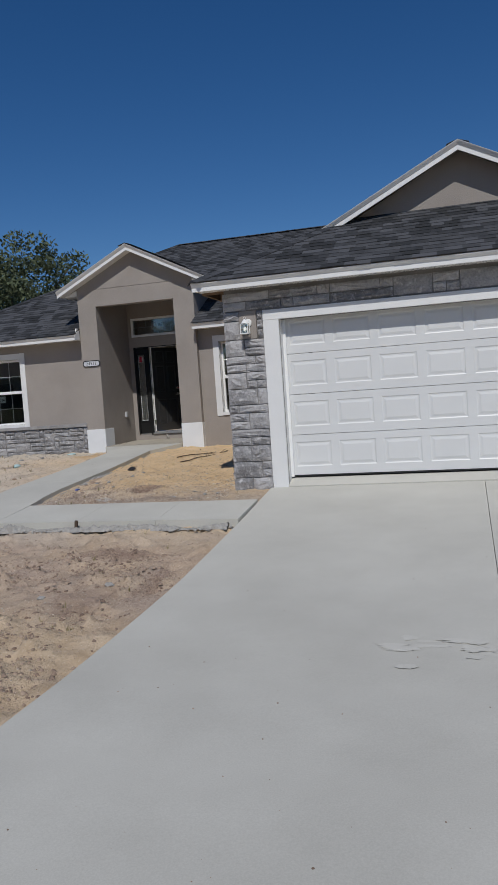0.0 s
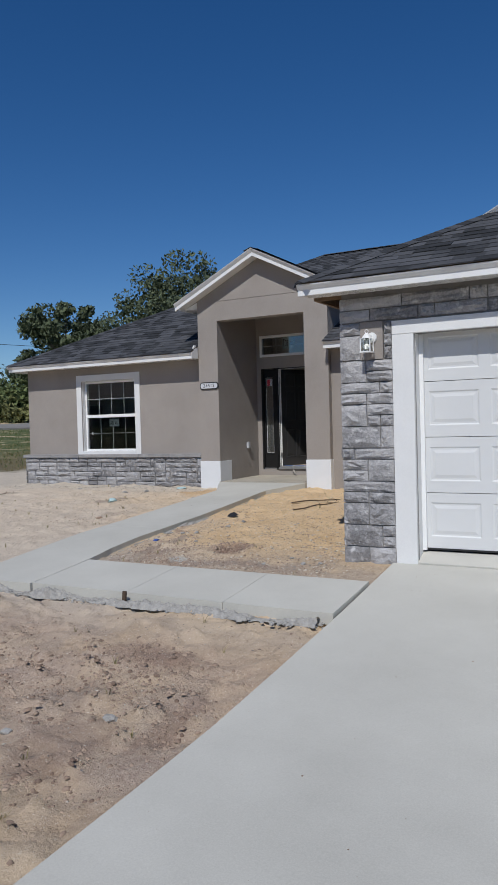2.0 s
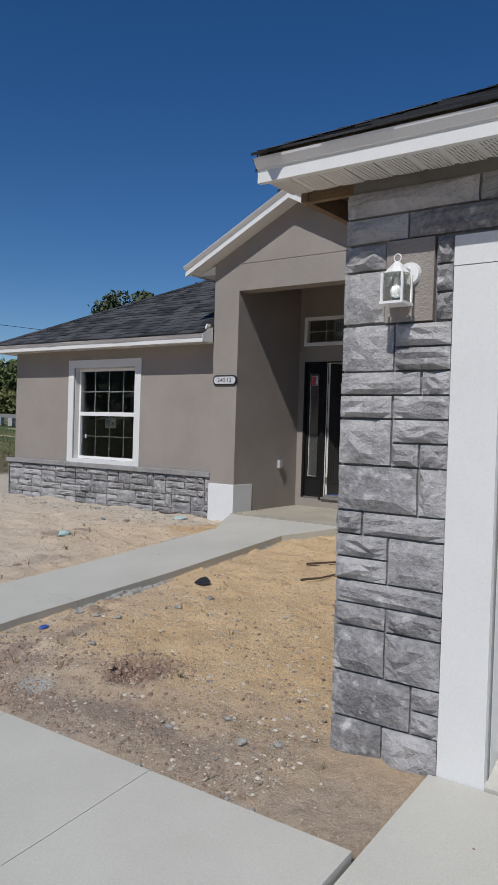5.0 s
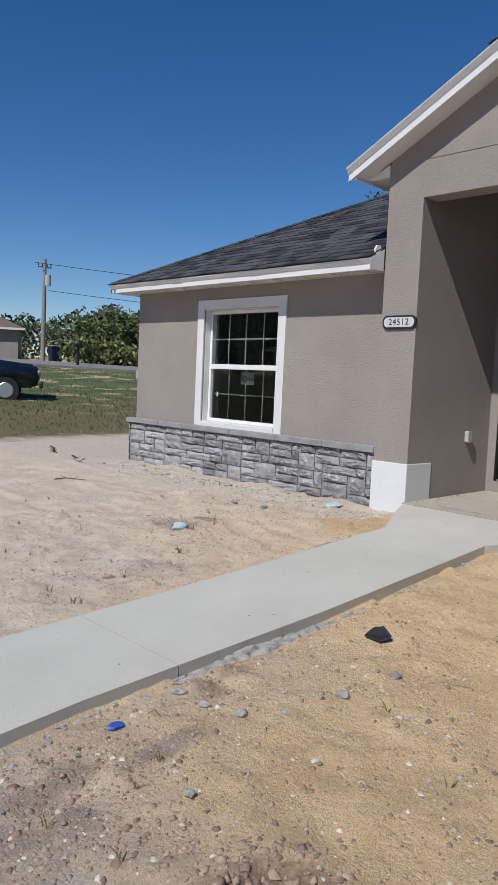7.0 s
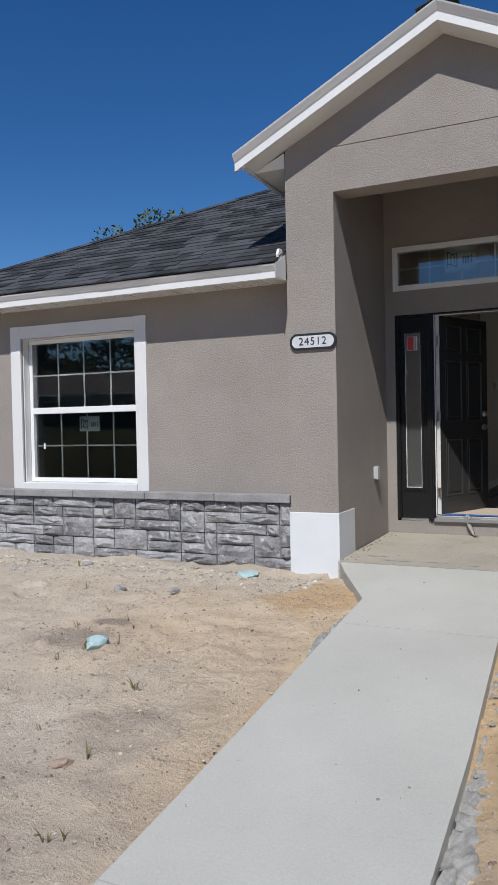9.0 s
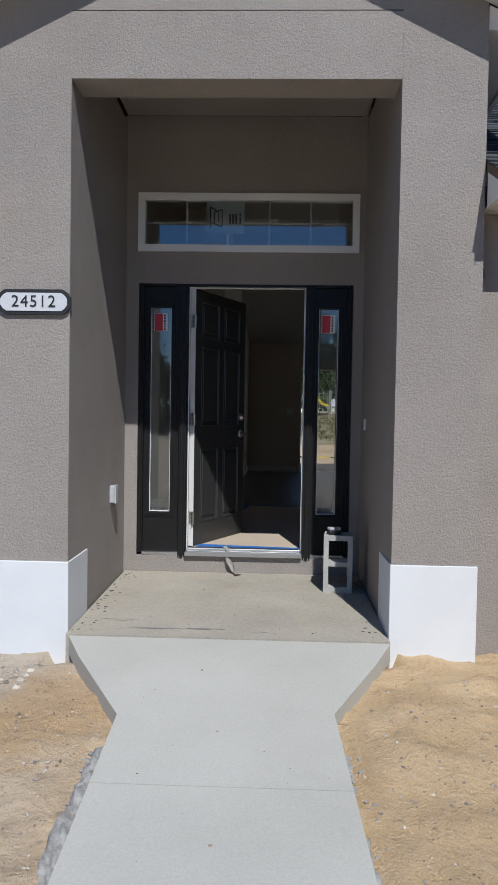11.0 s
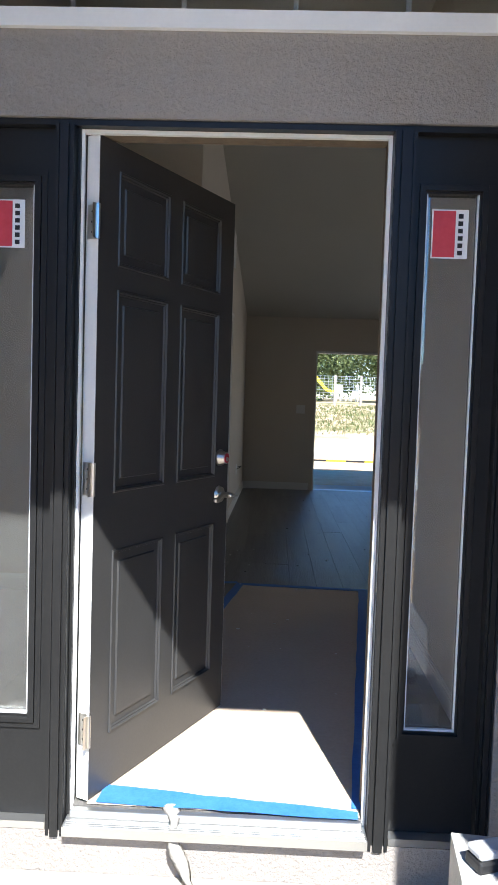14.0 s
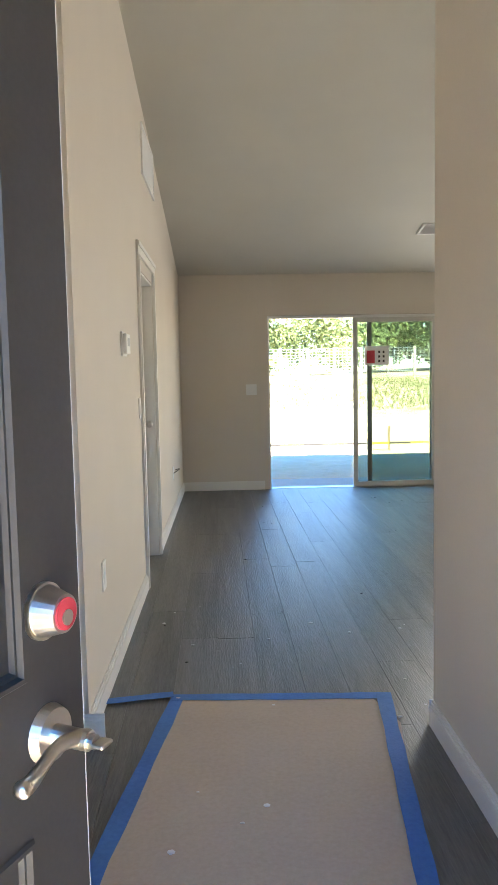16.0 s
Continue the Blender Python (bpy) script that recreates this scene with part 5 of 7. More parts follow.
part("track", boxed(a + 0.021, b - 0.031, BACK_Y + 0.02, BACK_Y + 0.16, c + 0.002, c + 0.022), M_ALU, sg)
for pa, pb, py in ((-3.93, -2.985, BACK_Y + 0.05), (-3.76, -2.99, BACK_Y + 0.105)):
    bm = bmesh.new()
    f = 0.05
    zc, zd = c + 0.024, d - 0.032
    box(bm, pa, pa + f, py, py + 0.04, zc, zd)
    box(bm, pb - f, pb, py, py + 0.04, zc, zd)
    box(bm, pa + f, pb - f, py, py + 0.04, zd - f, zd)
    box(bm, pa + f, pb - f, py, py + 0.04, zc, zc + f)
    pn = part("panel_frame", bm, M_SLATE, sg)
    pane("pane", pa + f, pb - f, py + 0.018, zc + f, zd - f, pn).data.materials[0] = M_SLIDER
card = thing("window_card", Matrix(), "white card with a red picture hung on the glass", "card")
part("card", boxed(-3.80, -3.53, BACK_Y + 0.036, BACK_Y + 0.044, 1.37, 1.58), M_LABEL, card)
part("red_picture", boxed(-3.78, -3.69, BACK_Y + 0.033, BACK_Y + 0.0355, 1.39, 1.53), M_RED, card)
for k in range(6):
    bm = bmesh.new()
    box(bm, -3.65 + 0.05 * (k % 2), -3.63 + 0.05 * (k % 2), BACK_Y + 0.033, BACK_Y + 0.0355, 1.40 + 0.05 * (k // 2), 1.425 + 0.05 * (k // 2))
    part("print", bm, M_INK, card)

# vinyl planks
PLANK_W, PLANK_L = 0.178, 1.22
me_p = mesh_of("plank", boxed(-PLANK_W / 2 + 0.0007, PLANK_W / 2 - 0.0007, -PLANK_L / 2 + 0.0007, PLANK_L / 2 - 0.0007, -0.0055, 0.0), M_PLANK)
rnd = random.Random(5)
col = 0
x = -7.35
while x < 0.6:
    y = 17.68 - rnd.random() * PLANK_L
    while y < BACK_Y:
        y0, y1 = max(y, 17.67), min(y + PLANK_L, BACK_Y - 0.003)
        inside = (y1 - y0) > 0.05 and (y0 > 19.9 or x < -4.62) and x > -7.3 and not (y0 > 20.0 and x < -5.95)
        if inside:
            p = new("plank", me_p)
            p.parent = floor_in
            p.matrix_basis = Matrix.Translation((x, (y0 + y1) / 2, rnd.uniform(-0.0003, 0.0003))) @ Matrix.Diagonal((1, (y1 - y0) / PLANK_L, 1, 1))
        y += PLANK_L
    x += PLANK_W

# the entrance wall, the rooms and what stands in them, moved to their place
INNER = ("wall_door", "wall_back", "wall_hall_left", "wall_foyer_back", "wall_foyer_left", "wall_foyer_right", "wall_lining_front", "ceiling_vault", "floor", "floor_doorway", "patio_slab", "lanai_roof", "lanai_post", "window_3", "window_4", "window_5", "door_1", "door", "doorbell_box", "concrete_block", "tape_measure", "rag", "baseboard_hall", "baseboard_foyer_back", "baseboard_foyer_right", "baseboard_partition_end", "baseboard_back", "door_casing", "hall_door", "thermostat", "light_switch", "power_outlet", "cable_outlet", "wall_vent", "ceiling_vent", "smoke_detector", "floor_paper", "masking_tape", "floor_chips", "floor_crumbs", "sliding_door", "window_card", "fill_light_a", "fill_light_b")
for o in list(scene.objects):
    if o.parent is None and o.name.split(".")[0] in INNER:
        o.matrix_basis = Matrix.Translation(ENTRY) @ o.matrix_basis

# ---- land ----
def soil():
    """Sandy plot: yellow and grey soil, weedy field beside and behind, with fine grit."""
    m = material("sandy_soil", 0.95)
    t = m.node_tree
    n, l = t.nodes, t.links
    geo = n.new("ShaderNodeNewGeometry")
    sep = n.new("ShaderNodeSeparateXYZ")
    l.new(geo.outputs["Position"], sep.inputs[0])

    def noise_tex(scale, detail=6, rough=0.6):
        x = n.new("ShaderNodeTexNoise")
        x.inputs["Scale"].default_value, x.inputs["Detail"].default_value, x.inputs["Roughness"].default_value = scale, detail, rough
        l.new(geo.outputs["Position"], x.inputs["Vector"])
        return x.outputs["Fac"]

    def math_(op, a, b):
        x = n.new("ShaderNodeMath")
        x.operation = op
        for i, v in enumerate((a, b)):
            if isinstance(v, (int, float)):
                x.inputs[i].default_value = v
            else:
                l.new(v, x.inputs[i])
        return x.outputs[0]

    def ramp(v, a, b):
        x = n.new("ShaderNodeMapRange")
        l.new(v, x.inputs[0])
        x.inputs[1].default_value, x.inputs[2].default_value = a, b
        return x.outputs[0]

    def mix(f, a, b):
        x = n.new("ShaderNodeMix")
        x.data_type = "RGBA"
        if isinstance(f, (int, float)):
            x.inputs[0].default_value = f
        else:
            l.new(f, x.inputs[0])
        for i, v in ((6, a), (7, b)):
            if isinstance(v, tuple):
                x.inputs[i].default_value = (*v, 1)
            else:
                l.new(v, x.inputs[i])
        return x.outputs[2]

    big, mid, fine, grit = noise_tex(0.55, 5), noise_tex(2.6, 9, 0.7), noise_tex(17, 9, 0.75), noise_tex(80, 3)
    sand = mix(ramp(mid, 0.3, 0.72), (0.57, 0.39, 0.213), (0.735, 0.54, 0.322))
    pale = mix(ramp(mid, 0.3, 0.7), (0.46, 0.375, 0.295), (0.65, 0.56, 0.455))
    yard = mix(ramp(noise_tex(1.1, 8, 0.7), 0.42, 0.6), mix(ramp(mid, 0.3, 0.7), (0.40, 0.295, 0.21), (0.58, 0.455, 0.335)), mix(ramp(fine, 0.35, 0.65), (0.33, 0.235, 0.18), (0.56, 0.44, 0.34)))
    tan = mix(ramp(mid, 0.35, 0.65), (0.46, 0.335, 0.215), (0.64, 0.5, 0.35))
    yard = mix(ramp(math_("ADD", sep.outputs[1], math_("MULTIPLY", big, 2.0)), 7.6, 6.6), yard, tan)
    pale = mix(ramp(sep.outputs[1], 9.0, 8.2), pale, yard)
    # paler, greyer earth in the front yard and beside the wing, warm sand by the porch
    lime = ramp(math_("ADD", math_("MULTIPLY", big, 5.0), math_("ADD", math_("MULTIPLY", sep.outputs[0], -0.75), math_("MULTIPLY", sep.outputs[1], -0.7))), -2.7, -0.9)
    lime = math_("MAXIMUM", lime, math_("MULTIPLY", ramp(math_("ADD", sep.outputs[1], mid), 9.9, 9.1), 0.85))
    base = mix(lime, sand, pale)
    beside = math_("MULTIPLY", ramp(sep.outputs[0], -5.7, -6.2), math_("MULTIPLY", ramp(sep.outputs[1], 10.0, 11.0), 0.6))
    base = mix(beside, base, mix(ramp(mid, 0.3, 0.7), (0.54, 0.44, 0.335), (0.74, 0.62, 0.48)))
    base = mix(math_("MULTIPLY", ramp(noise_tex(1.3, 9, 0.7), 0.58, 0.7), 0.45), base, (0.36, 0.265, 0.21))
    # gravelly grey strip at the foot of the wing
    foot = ramp(math_("ADD", sep.outputs[1], math_("MULTIPLY", mid, 1.6)), 15.3, 16.1)
    base = mix(math_("MULTIPLY", foot, math_("MULTIPLY", ramp(sep.outputs[0], -6.2, -6.7), 0.6)), base, (0.5, 0.45, 0.38))

    # trodden grey-brown gravel behind the cross walk
    band = math_("MULTIPLY", ramp(math_("ADD", sep.outputs[1], math_("MULTIPLY", mid, 1.5)), 11.9, 11.0), ramp(sep.outputs[1], 9.6, 9.9))
    base = mix(math_("MULTIPLY", band, math_("MULTIPLY", ramp(sep.outputs[0], -5.2, -4.9), 0.8)), base, mix(ramp(fine, 0.4, 0.62), (0.27, 0.215, 0.175), (0.5, 0.42, 0.34)))

    def spot(x, y, rx, ry, colour, weight, under):
        dx = math_("POWER", math_("MULTIPLY", math_("SUBTRACT", sep.outputs[0], x), 1 / rx), 2)
        dy = math_("POWER", math_("MULTIPLY", math_("SUBTRACT", sep.outputs[1], y), 1 / ry), 2)
        d = math_("ADD", math_("SQRT", math_("ADD", dx, dy), 0), math_("ADD", math_("MULTIPLY", mid, 1.5), math_("MULTIPLY", fine, 1.3)))
        return mix(math_("MULTIPLY", ramp(d, 2.45, 1.95), weight), under, colour)
    red, drab, grey, ochre = (0.2, 0.125, 0.098), (0.3, 0.235, 0.19), (0.47, 0.47, 0.44), (0.55, 0.34, 0.15)
    for x, y, rx, ry, colour, weight in (
            (-3.38, 10.82, .24, .24, red, .9), (-4.63, 11.59, .12, .1, red, .6), (-4.66, 11.8, .12, .1, red, .5), (-2.46, 8.0, .45, .22, red, .6), (-1.72, 7.1, .14, .5, red, .5),
            (-4.42, 10.7, .1, .26, drab, .8), (-4.3, 11.05, .1, .22, drab, .8), (-4.17, 10.6, .1, .1, drab, .8), (-4.23, 10.41, .12, .1, drab, .8), (-7.46, 13.55, .36, .26, drab, .75), (-7.43, 13.89, .17, .08, drab, .9), (-2.7, 7.28, .4, .25, drab, .6), (-1.95, 7.4, .25, .35, drab, .5), (-6.5, 12.6, .3, .25, drab, .4),
            (-3.1, 10.35, .5, .14, drab, .8), (-2.5, 10.3, .3, .16, drab, .6), (-3.7, 10.25, .35, .12, drab, .7), (-2.2, 6.6, .35, .5, red, .4), (-3.0, 5.9, .5, .3, drab, .5), (-3.84, 10.38, .14, .12, grey, .9), (-6.3, 14.9, .4, .55, ochre, .6)):
        base = spot(x, y, rx, ry, colour, weight, base)
    base = mix(math_("MULTIPLY", ramp(fine, 0.55, 0.66), 0.5), base, (0.26, 0.185, 0.125))
    base = mix(math_("MULTIPLY", ramp(grit, 0.62, 0.67), 0.6), base, (0.76, 0.69, 0.58))
    # weedy turf beside the plot and behind it
    edge = math_("ADD", math_("MULTIPLY", mid, 2.2), math_("MULTIPLY", sep.outputs[0], -1.0))
    turf_far = mix(ramp(noise_tex(0.5, 5), 0.35, 0.65), (0.06, 0.1, 0.025), (0.16, 0.17, 0.06))
    turf = mix(ramp(math_("ADD", sep.outputs[0], math_("MULTIPLY", big, 6)), -19.0, -14.0), turf_far, (0.17, 0.14, 0.07))
    turf = mix(ramp(fine, 0.35, 0.7), mix(0.45, turf, (0.05, 0.045, 0.02)), turf)
    turf = mix(math_("MULTIPLY", ramp(noise_tex(0.9, 7), 0.55, 0.62), ramp(sep.outputs[0], -17.0, -24.0)), turf, (0.5, 0.4, 0.26))
    base = mix(ramp(edge, 15.2, 16.0), base, turf)
    back = mix(ramp(noise_tex(0.6, 8, 0.7), 0.42, 0.6), (0.55, 0.43, 0.29), (0.2, 0.2, 0.075))
    base = mix(ramp(math_("ADD", sep.outputs[1], math_("MULTIPLY", mid, 5.0)), 42.5, 44.5), base, back)
    l.new(base, n["Principled BSDF"].inputs["Base Color"])
    bp = n.new("ShaderNodeBump")
    bp.inputs["Strength"].default_value, bp.inputs["Distance"].default_value = 1.0, 0.04
    l.new(math_("ADD", math_("MULTIPLY", fine, 0.7), math_("ADD", math_("MULTIPLY", grit, 0.18), math_("MULTIPLY", mid, 0.8))), bp.inputs["Height"])
    l.new(bp.outputs[0], n["Principled BSDF"].inputs["Normal"])
    return m


M_SAND = soil()


def clump(x, y):
    """Uneven trodden relief of the plot."""
    k = 1.15 + 1.3 * max(0.0, min(1.0, (9.2 - y) / 1.0))
    a = fbm(x, y, 1.1, 5) * 0.026 * k + fbm(x + 9, y, 4.5, 5) * 0.013 * k + max(0, fbm(x, y + 20, 7.0, 5) - 0.25) * 0.045 * k
    r = 1 - abs(fbm(x * 0.8 + 3, y + 4, 1.6, 4))
    return a + 0.03 * max(0, r - 0.72) * (1 if y < 9 else 0.5) / 0.28


def soil_z(x, y):
    z = ground_z(x, y)
    if -12 < x < -1.3 and 2.5 < y < 16:
        z += clump(x, y)
        # scrape by the cross walk and pit in the bed
        d = math.hypot(x + 3.35, (y - 10.8) * 1.1)
        z += 0.05 * math.exp(-((d - 0.22) / 0.08) ** 2) - 0.07 * math.exp(-(d / 0.16) ** 2)
        # erosion ledge in the front yard
        q = x + 2.06 - 0.12 * math.sin((y - 4.6) * 3.4) + 0.03 * math.sin(y * 13)
        if -0.6 < q < 0.4 and 4.3 < y < 6.0:
            z += 0.07 / (1 + math.exp(-q * 90)) * math.exp(-(q / 0.2) ** 2) * min(1, (y - 4.3) * 3, (6.0 - y) * 3)
        if walk_left(y) - 0.04 < x < walk_right(y) + 0.04 and y > 8.9:
            z = min(z, lerp(WALK, y) - 0.05)
        if 0 <= x - walk_right(y) < 0.12 and y > 10.03:
            z = min(z, lerp(WALK, y) - 0.085 + 0.03 * (x - walk_right(y)) / 0.12)
        if -4.8 < x < -1.35 and 8.98 < y < 10.04:
            z = min(z, lerp(WALK, y) - 0.05)
        if x > -1.75:
            z = min(z, lerp(DRIVE, y) - 0.015)
    elif y > 26.5 or x < -12:
        z += 0.04 * fbm(x, y, 0.5)
    if -1.42 < x < 4.4 and y < 10.8:
        z = min(z, lerp(DRIVE, y) - 0.06)
    if -11.4 < x < 4.5 and 15.9 < y < 26:
        z = -0.55
    if -6.3 < x < -0.7 and 25.9 < y < 27.7:
        z = min(z, -0.12)
    if -1.8 < x < 4.5 and 10.75 < y < 16:
        z = -0.85
    if -6.5 < x < -4.55 and 15.5 < y < 17.6:
        z = -0.4
    return z


def terrain():
    xs = sorted({*[round(v, 3) for v in steps(-9.0, -1.3, 0.04)], *[round(v, 2) for v in steps(-16, -9, 0.2)], *[round(v, 2) for v in steps(-1.3, 6, 0.6)], *[-60, -52, -48, -45, -42, -40, -38, -36, -34, -32, -30, -28, -25, -22, -20, -18, -17, 8, 11, 15, 20, 30, 45, 60, -70, -90, -140, -300, 90, 140, 300]})
    ys = sorted({*[round(v, 3) for v in steps(3.0, 15.9, 0.04)], *[round(v, 2) for v in steps(15.9, 26, 0.5)], *[round(v, 2) for v in steps(26, 48, 0.5)], *[-300, -140, -80, -40, -20, -12, -7, -4, -2, 0, 1, 2, 2.5, 50, 52, 54, 56, 58, 60, 64, 70, 80, 100, 140, 220, 400]})
    verts = [(x, y, soil_z(x, y)) for x in xs for y in ys]
    m = len(ys)
    faces = [(i * m + k, (i + 1) * m + k, (i + 1) * m + k + 1, i * m + k + 1) for i in range(len(xs) - 1) for k in range(m - 1)]
    me = bpy.data.meshes.new("ground")
    me.from_pydata(verts, [], faces)
    me.materials.append(M_SAND)
    for p in me.polygons:
        p.use_smooth = True
    return tagged(new("ground", me), "dry sandy building plot with clods and tracks", "ground", "", "structure")


ground = terrain()

# ---- loose things on the plot ----
M_PEBBLE = surface("plot_pebbles", (0.22, 0.19, 0.16), (0.62, 0.56, 0.47), 14, 90, 0.95, 0.4, pick=0.6, island=True)
M_CLOD = surface("dark_red_clods", (0.17, 0.115, 0.085), (0.4, 0.3, 0.225), 9, 60, 0.97, 0.6, pick=0.4, island=True)
M_TWIG = surface("dry_twigs", (0.04, 0.027, 0.02), (0.12, 0.08, 0.05), 9, 80, 0.95, 0.4)
M_DRYGRASS = surface("dry_grass", (0.16, 0.14, 0.06), (0.34, 0.28, 0.14), 9, 50, 0.95, 0.0, pick=0.5, island=True)
M_WEED = surface("green_weeds", (0.05, 0.08, 0.02), (0.14, 0.17, 0.05), 9, 50, 0.9, 0.0, pick=0.5, island=True)
OCT = [(1, 0, 0), (-1, 0, 0), (0, 1, 0), (0, -1, 0), (0, 0, 1), (0.5, 0.6, 0.5), (-0.6, 0.5, 0.6), (-0.5, -0.6, 0.5), (0.6, -0.5, 0.6)]
OCT_F = [(0, 2, 5), (2, 1, 6), (1, 3, 7), (3, 0, 8), (0, 5, 8), (2, 6, 5), (1, 7, 6), (3, 8, 7), (4, 8, 5), (4, 5, 6), (4, 6, 7), (4, 7, 8)]


def on_soil(x, y):
    """True where bare soil lies open: no slab, wall or house."""
    if x > -1.45 or y > 15.6:
        return False
    if walk_left(y) - 0.03 < x < walk_right(y) + 0.03 and y > 8.95:
        return False
    if -4.85 < x and 9.0 < y < 10.03:
        return False
    return not (x > -1.98 and y > 10.6)


def scatter(name, count, where, size, mat, label, category, seed, flat=0.6):
    rnd = random.Random(seed)
    verts, faces = [], []
    made = 0
    while made < count:
        x, y = where(rnd)
        if not on_soil(x, y):
            made += 0.02
            continue
        made += 1
        s = size * (0.35 + 1.3 * rnd.random() ** 3)
        a = rnd.uniform(0, 6.28)
        ca, sa = math.cos(a), math.sin(a)
        z = soil_z(x, y)
        k = len(verts)
        sx, sy = rnd.uniform(0.7, 1.3), rnd.uniform(0.6, 1.0)
        for p in OCT:
            u, v, w = p[0] * sx * rnd.uniform(0.75, 1.2), p[1] * sy * rnd.uniform(0.75, 1.2), p[2] * flat * rnd.uniform(0.7, 1.2)
            verts.append((x + s * (u * ca - v * sa), y + s * (u * sa + v * ca), z + s * w - 0.15 * s))
        faces += [tuple(k + i for i in f) for f in OCT_F]
    me = bpy.data.meshes.new(name)
    me.from_pydata(verts, [], faces)
    me.materials.append(mat)
    for f in me.polygons:
        f.use_smooth = name == "clods"
    return tagged(new(name, me), label, category, "", "stuff")


def spread(x0, x1, y0, y1):
    return lambda r: (r.uniform(x0, x1), r.uniform(y0, y1))


def patches(centres, sig):
    def f(r):
        c = r.choice(centres)
        return c[0] + r.gauss(0, sig), c[1] + r.gauss(0, sig * 0.7)
    return f


scatter("pebbles", 7500, spread(-10.5, -1.4, 3.6, 15.5), 0.008, M_PEBBLE, "small pale pebbles and shell bits in the sand", "pebbles", 1)
scatter("pebbles", 3500, spread(-4.8, -1.6, 10.1, 15.4), 0.009, M_PEBBLE, "small pale pebbles and shell bits in the sand", "pebbles", 2)
scatter("gravel", 1500, lambda r: (r.uniform(-11.4, -6.5), 15.55 - abs(r.gauss(0, 0.22))), 0.018, M_PEBBLE, "pale gravel along the foot of the wall", "gravel", 3)
scatter("gravel", 500, lambda r: (-1.95 - abs(r.gauss(0, 0.35)), r.uniform(10.1, 11.6)), 0.014, M_PEBBLE, "pale gravel at the foot of the pier", "gravel", 4)
scatter("clods", 900, patches([(-3.35, 10.8), (-3.9, 10.3), (-4.3, 10.6), (-2.9, 10.25), (-2.3, 7.9), (-2.9, 7.6), (-3.4, 7.3), (-2.0, 6.4), (-2.5, 5.4), (-2.0, 5.0), (-4.4, 11.1)], 0.22), 0.017, M_CLOD, "dark reddish clods of earth", "clods", 5, 0.8)
scatter("clods", 1500, patches([(-2.6, 7.8), (-3.3, 7.5), (-2.1, 7.3), (-2.9, 7.0), (-2.0, 6.2), (-2.6, 5.9), (-3.4, 6.4), (-2.2, 4.9), (-4.0, 7.9), (-4.4, 6.9)], 0.3), 0.02, M_CLOD, "crumbled brown clods in the front yard", "clods", 55, 0.7)
scatter("clods", 1300, patches([(-2.46, 8.0), (-2.7, 7.9), (-2.2, 7.7), (-1.75, 7.2), (-1.9, 7.4), (-2.7, 7.3), (-2.5, 7.5), (-1.7, 6.9), (-2.06, 5.3), (-1.9, 5.0), (-2.2, 5.7), (-1.75, 4.7)], 0.2), 0.016, M_CLOD, "crumbled red-brown earth beside the drive", "clods", 61, 0.8)
scatter("clods", 2400, lambda r: (r.uniform(-4.75, -1.95), 10.05 + abs(r.gauss(0, 0.4))), 0.009, M_CLOD, "dark crumbs of earth behind the cross walk", "clods", 62, 0.8)
scatter("gravel", 350, lambda r: (r.uniform(-4.75, -1.95), 10.05 + abs(r.gauss(0, 0.22))), 0.011, M_PEBBLE, "grey gravel behind the cross walk", "gravel", 63)
scatter("clods", 3200, spread(-4.75, -2.0, 10.1, 15.2), 0.006, M_CLOD, "fine dark crumbs in the yellow sand", "clods", 64, 0.8)
scatter("clods", 3200, spread(-9.0, -5.9, 10.5, 15.3), 0.0065, M_CLOD, "fine dark crumbs on the pale soil", "clods", 65, 0.8)
scatter("clods", 420, patches([(-3.38, 10.82)], 0.15), 0.015, M_CLOD, "crumbled reddish earth round a small pit", "clods", 57, 0.8)
scatter("clods", 700, patches([(-4.42, 10.7), (-4.3, 11.05), (-4.2, 10.5), (-3.77, 10.2), (-3.89, 10.72), (-4.63, 11.65)], 0.14), 0.011, M_CLOD, "crumbled brown earth by the walk", "clods", 58, 0.8)
scatter("clods", 500, patches([(-7.46, 13.55), (-6.4, 11.9), (-6.6, 12.6), (-6.9, 12.0), (-7.4, 14.6), (-7.9, 14.8), (-2.98, 11.66)], 0.3), 0.011, M_CLOD, "small dark crumbs on pale soil", "clods", 59, 0.8)
scatter("pebbles", 2600, spread(-8.5, -5.9, 11.3, 15.3), 0.0075, M_PEBBLE, "small pale pebbles on the trodden soil", "pebbles", 60)
scatter("clods", 700, spread(-9.5, -1.5, 4.0, 14.5), 0.011, M_CLOD, "dark reddish clods of earth", "clods", 6, 0.8)
scatter("clods", 1500, spread(-4.75, -1.95, 10.1, 13.0), 0.011, M_CLOD, "brown crumbs and bits of bark in the sand", "clods", 71, 0.9)
scatter("clods", 1300, spread(-9.0, -1.5, 4.2, 8.9), 0.014, M_CLOD, "brown crumbs in the front yard", "clods", 72, 0.9)
scatter("pebbles", 500, spread(-4.7, -1.95, 10.1, 12.5), 0.016, M_PEBBLE, "pale stones by the walk", "pebbles", 73)
scatter("clods", 60, lambda r: (-3.35 + 0.2 * math.cos(r.uniform(0, 6.3)) * r.uniform(0.5, 1.2), 10.8 + 0.18 * math.sin(r.uniform(0, 6.3)) * r.uniform(0.5, 1.2)), 0.019, M_CLOD, "clods round a small pit", "clods", 7, 0.9)


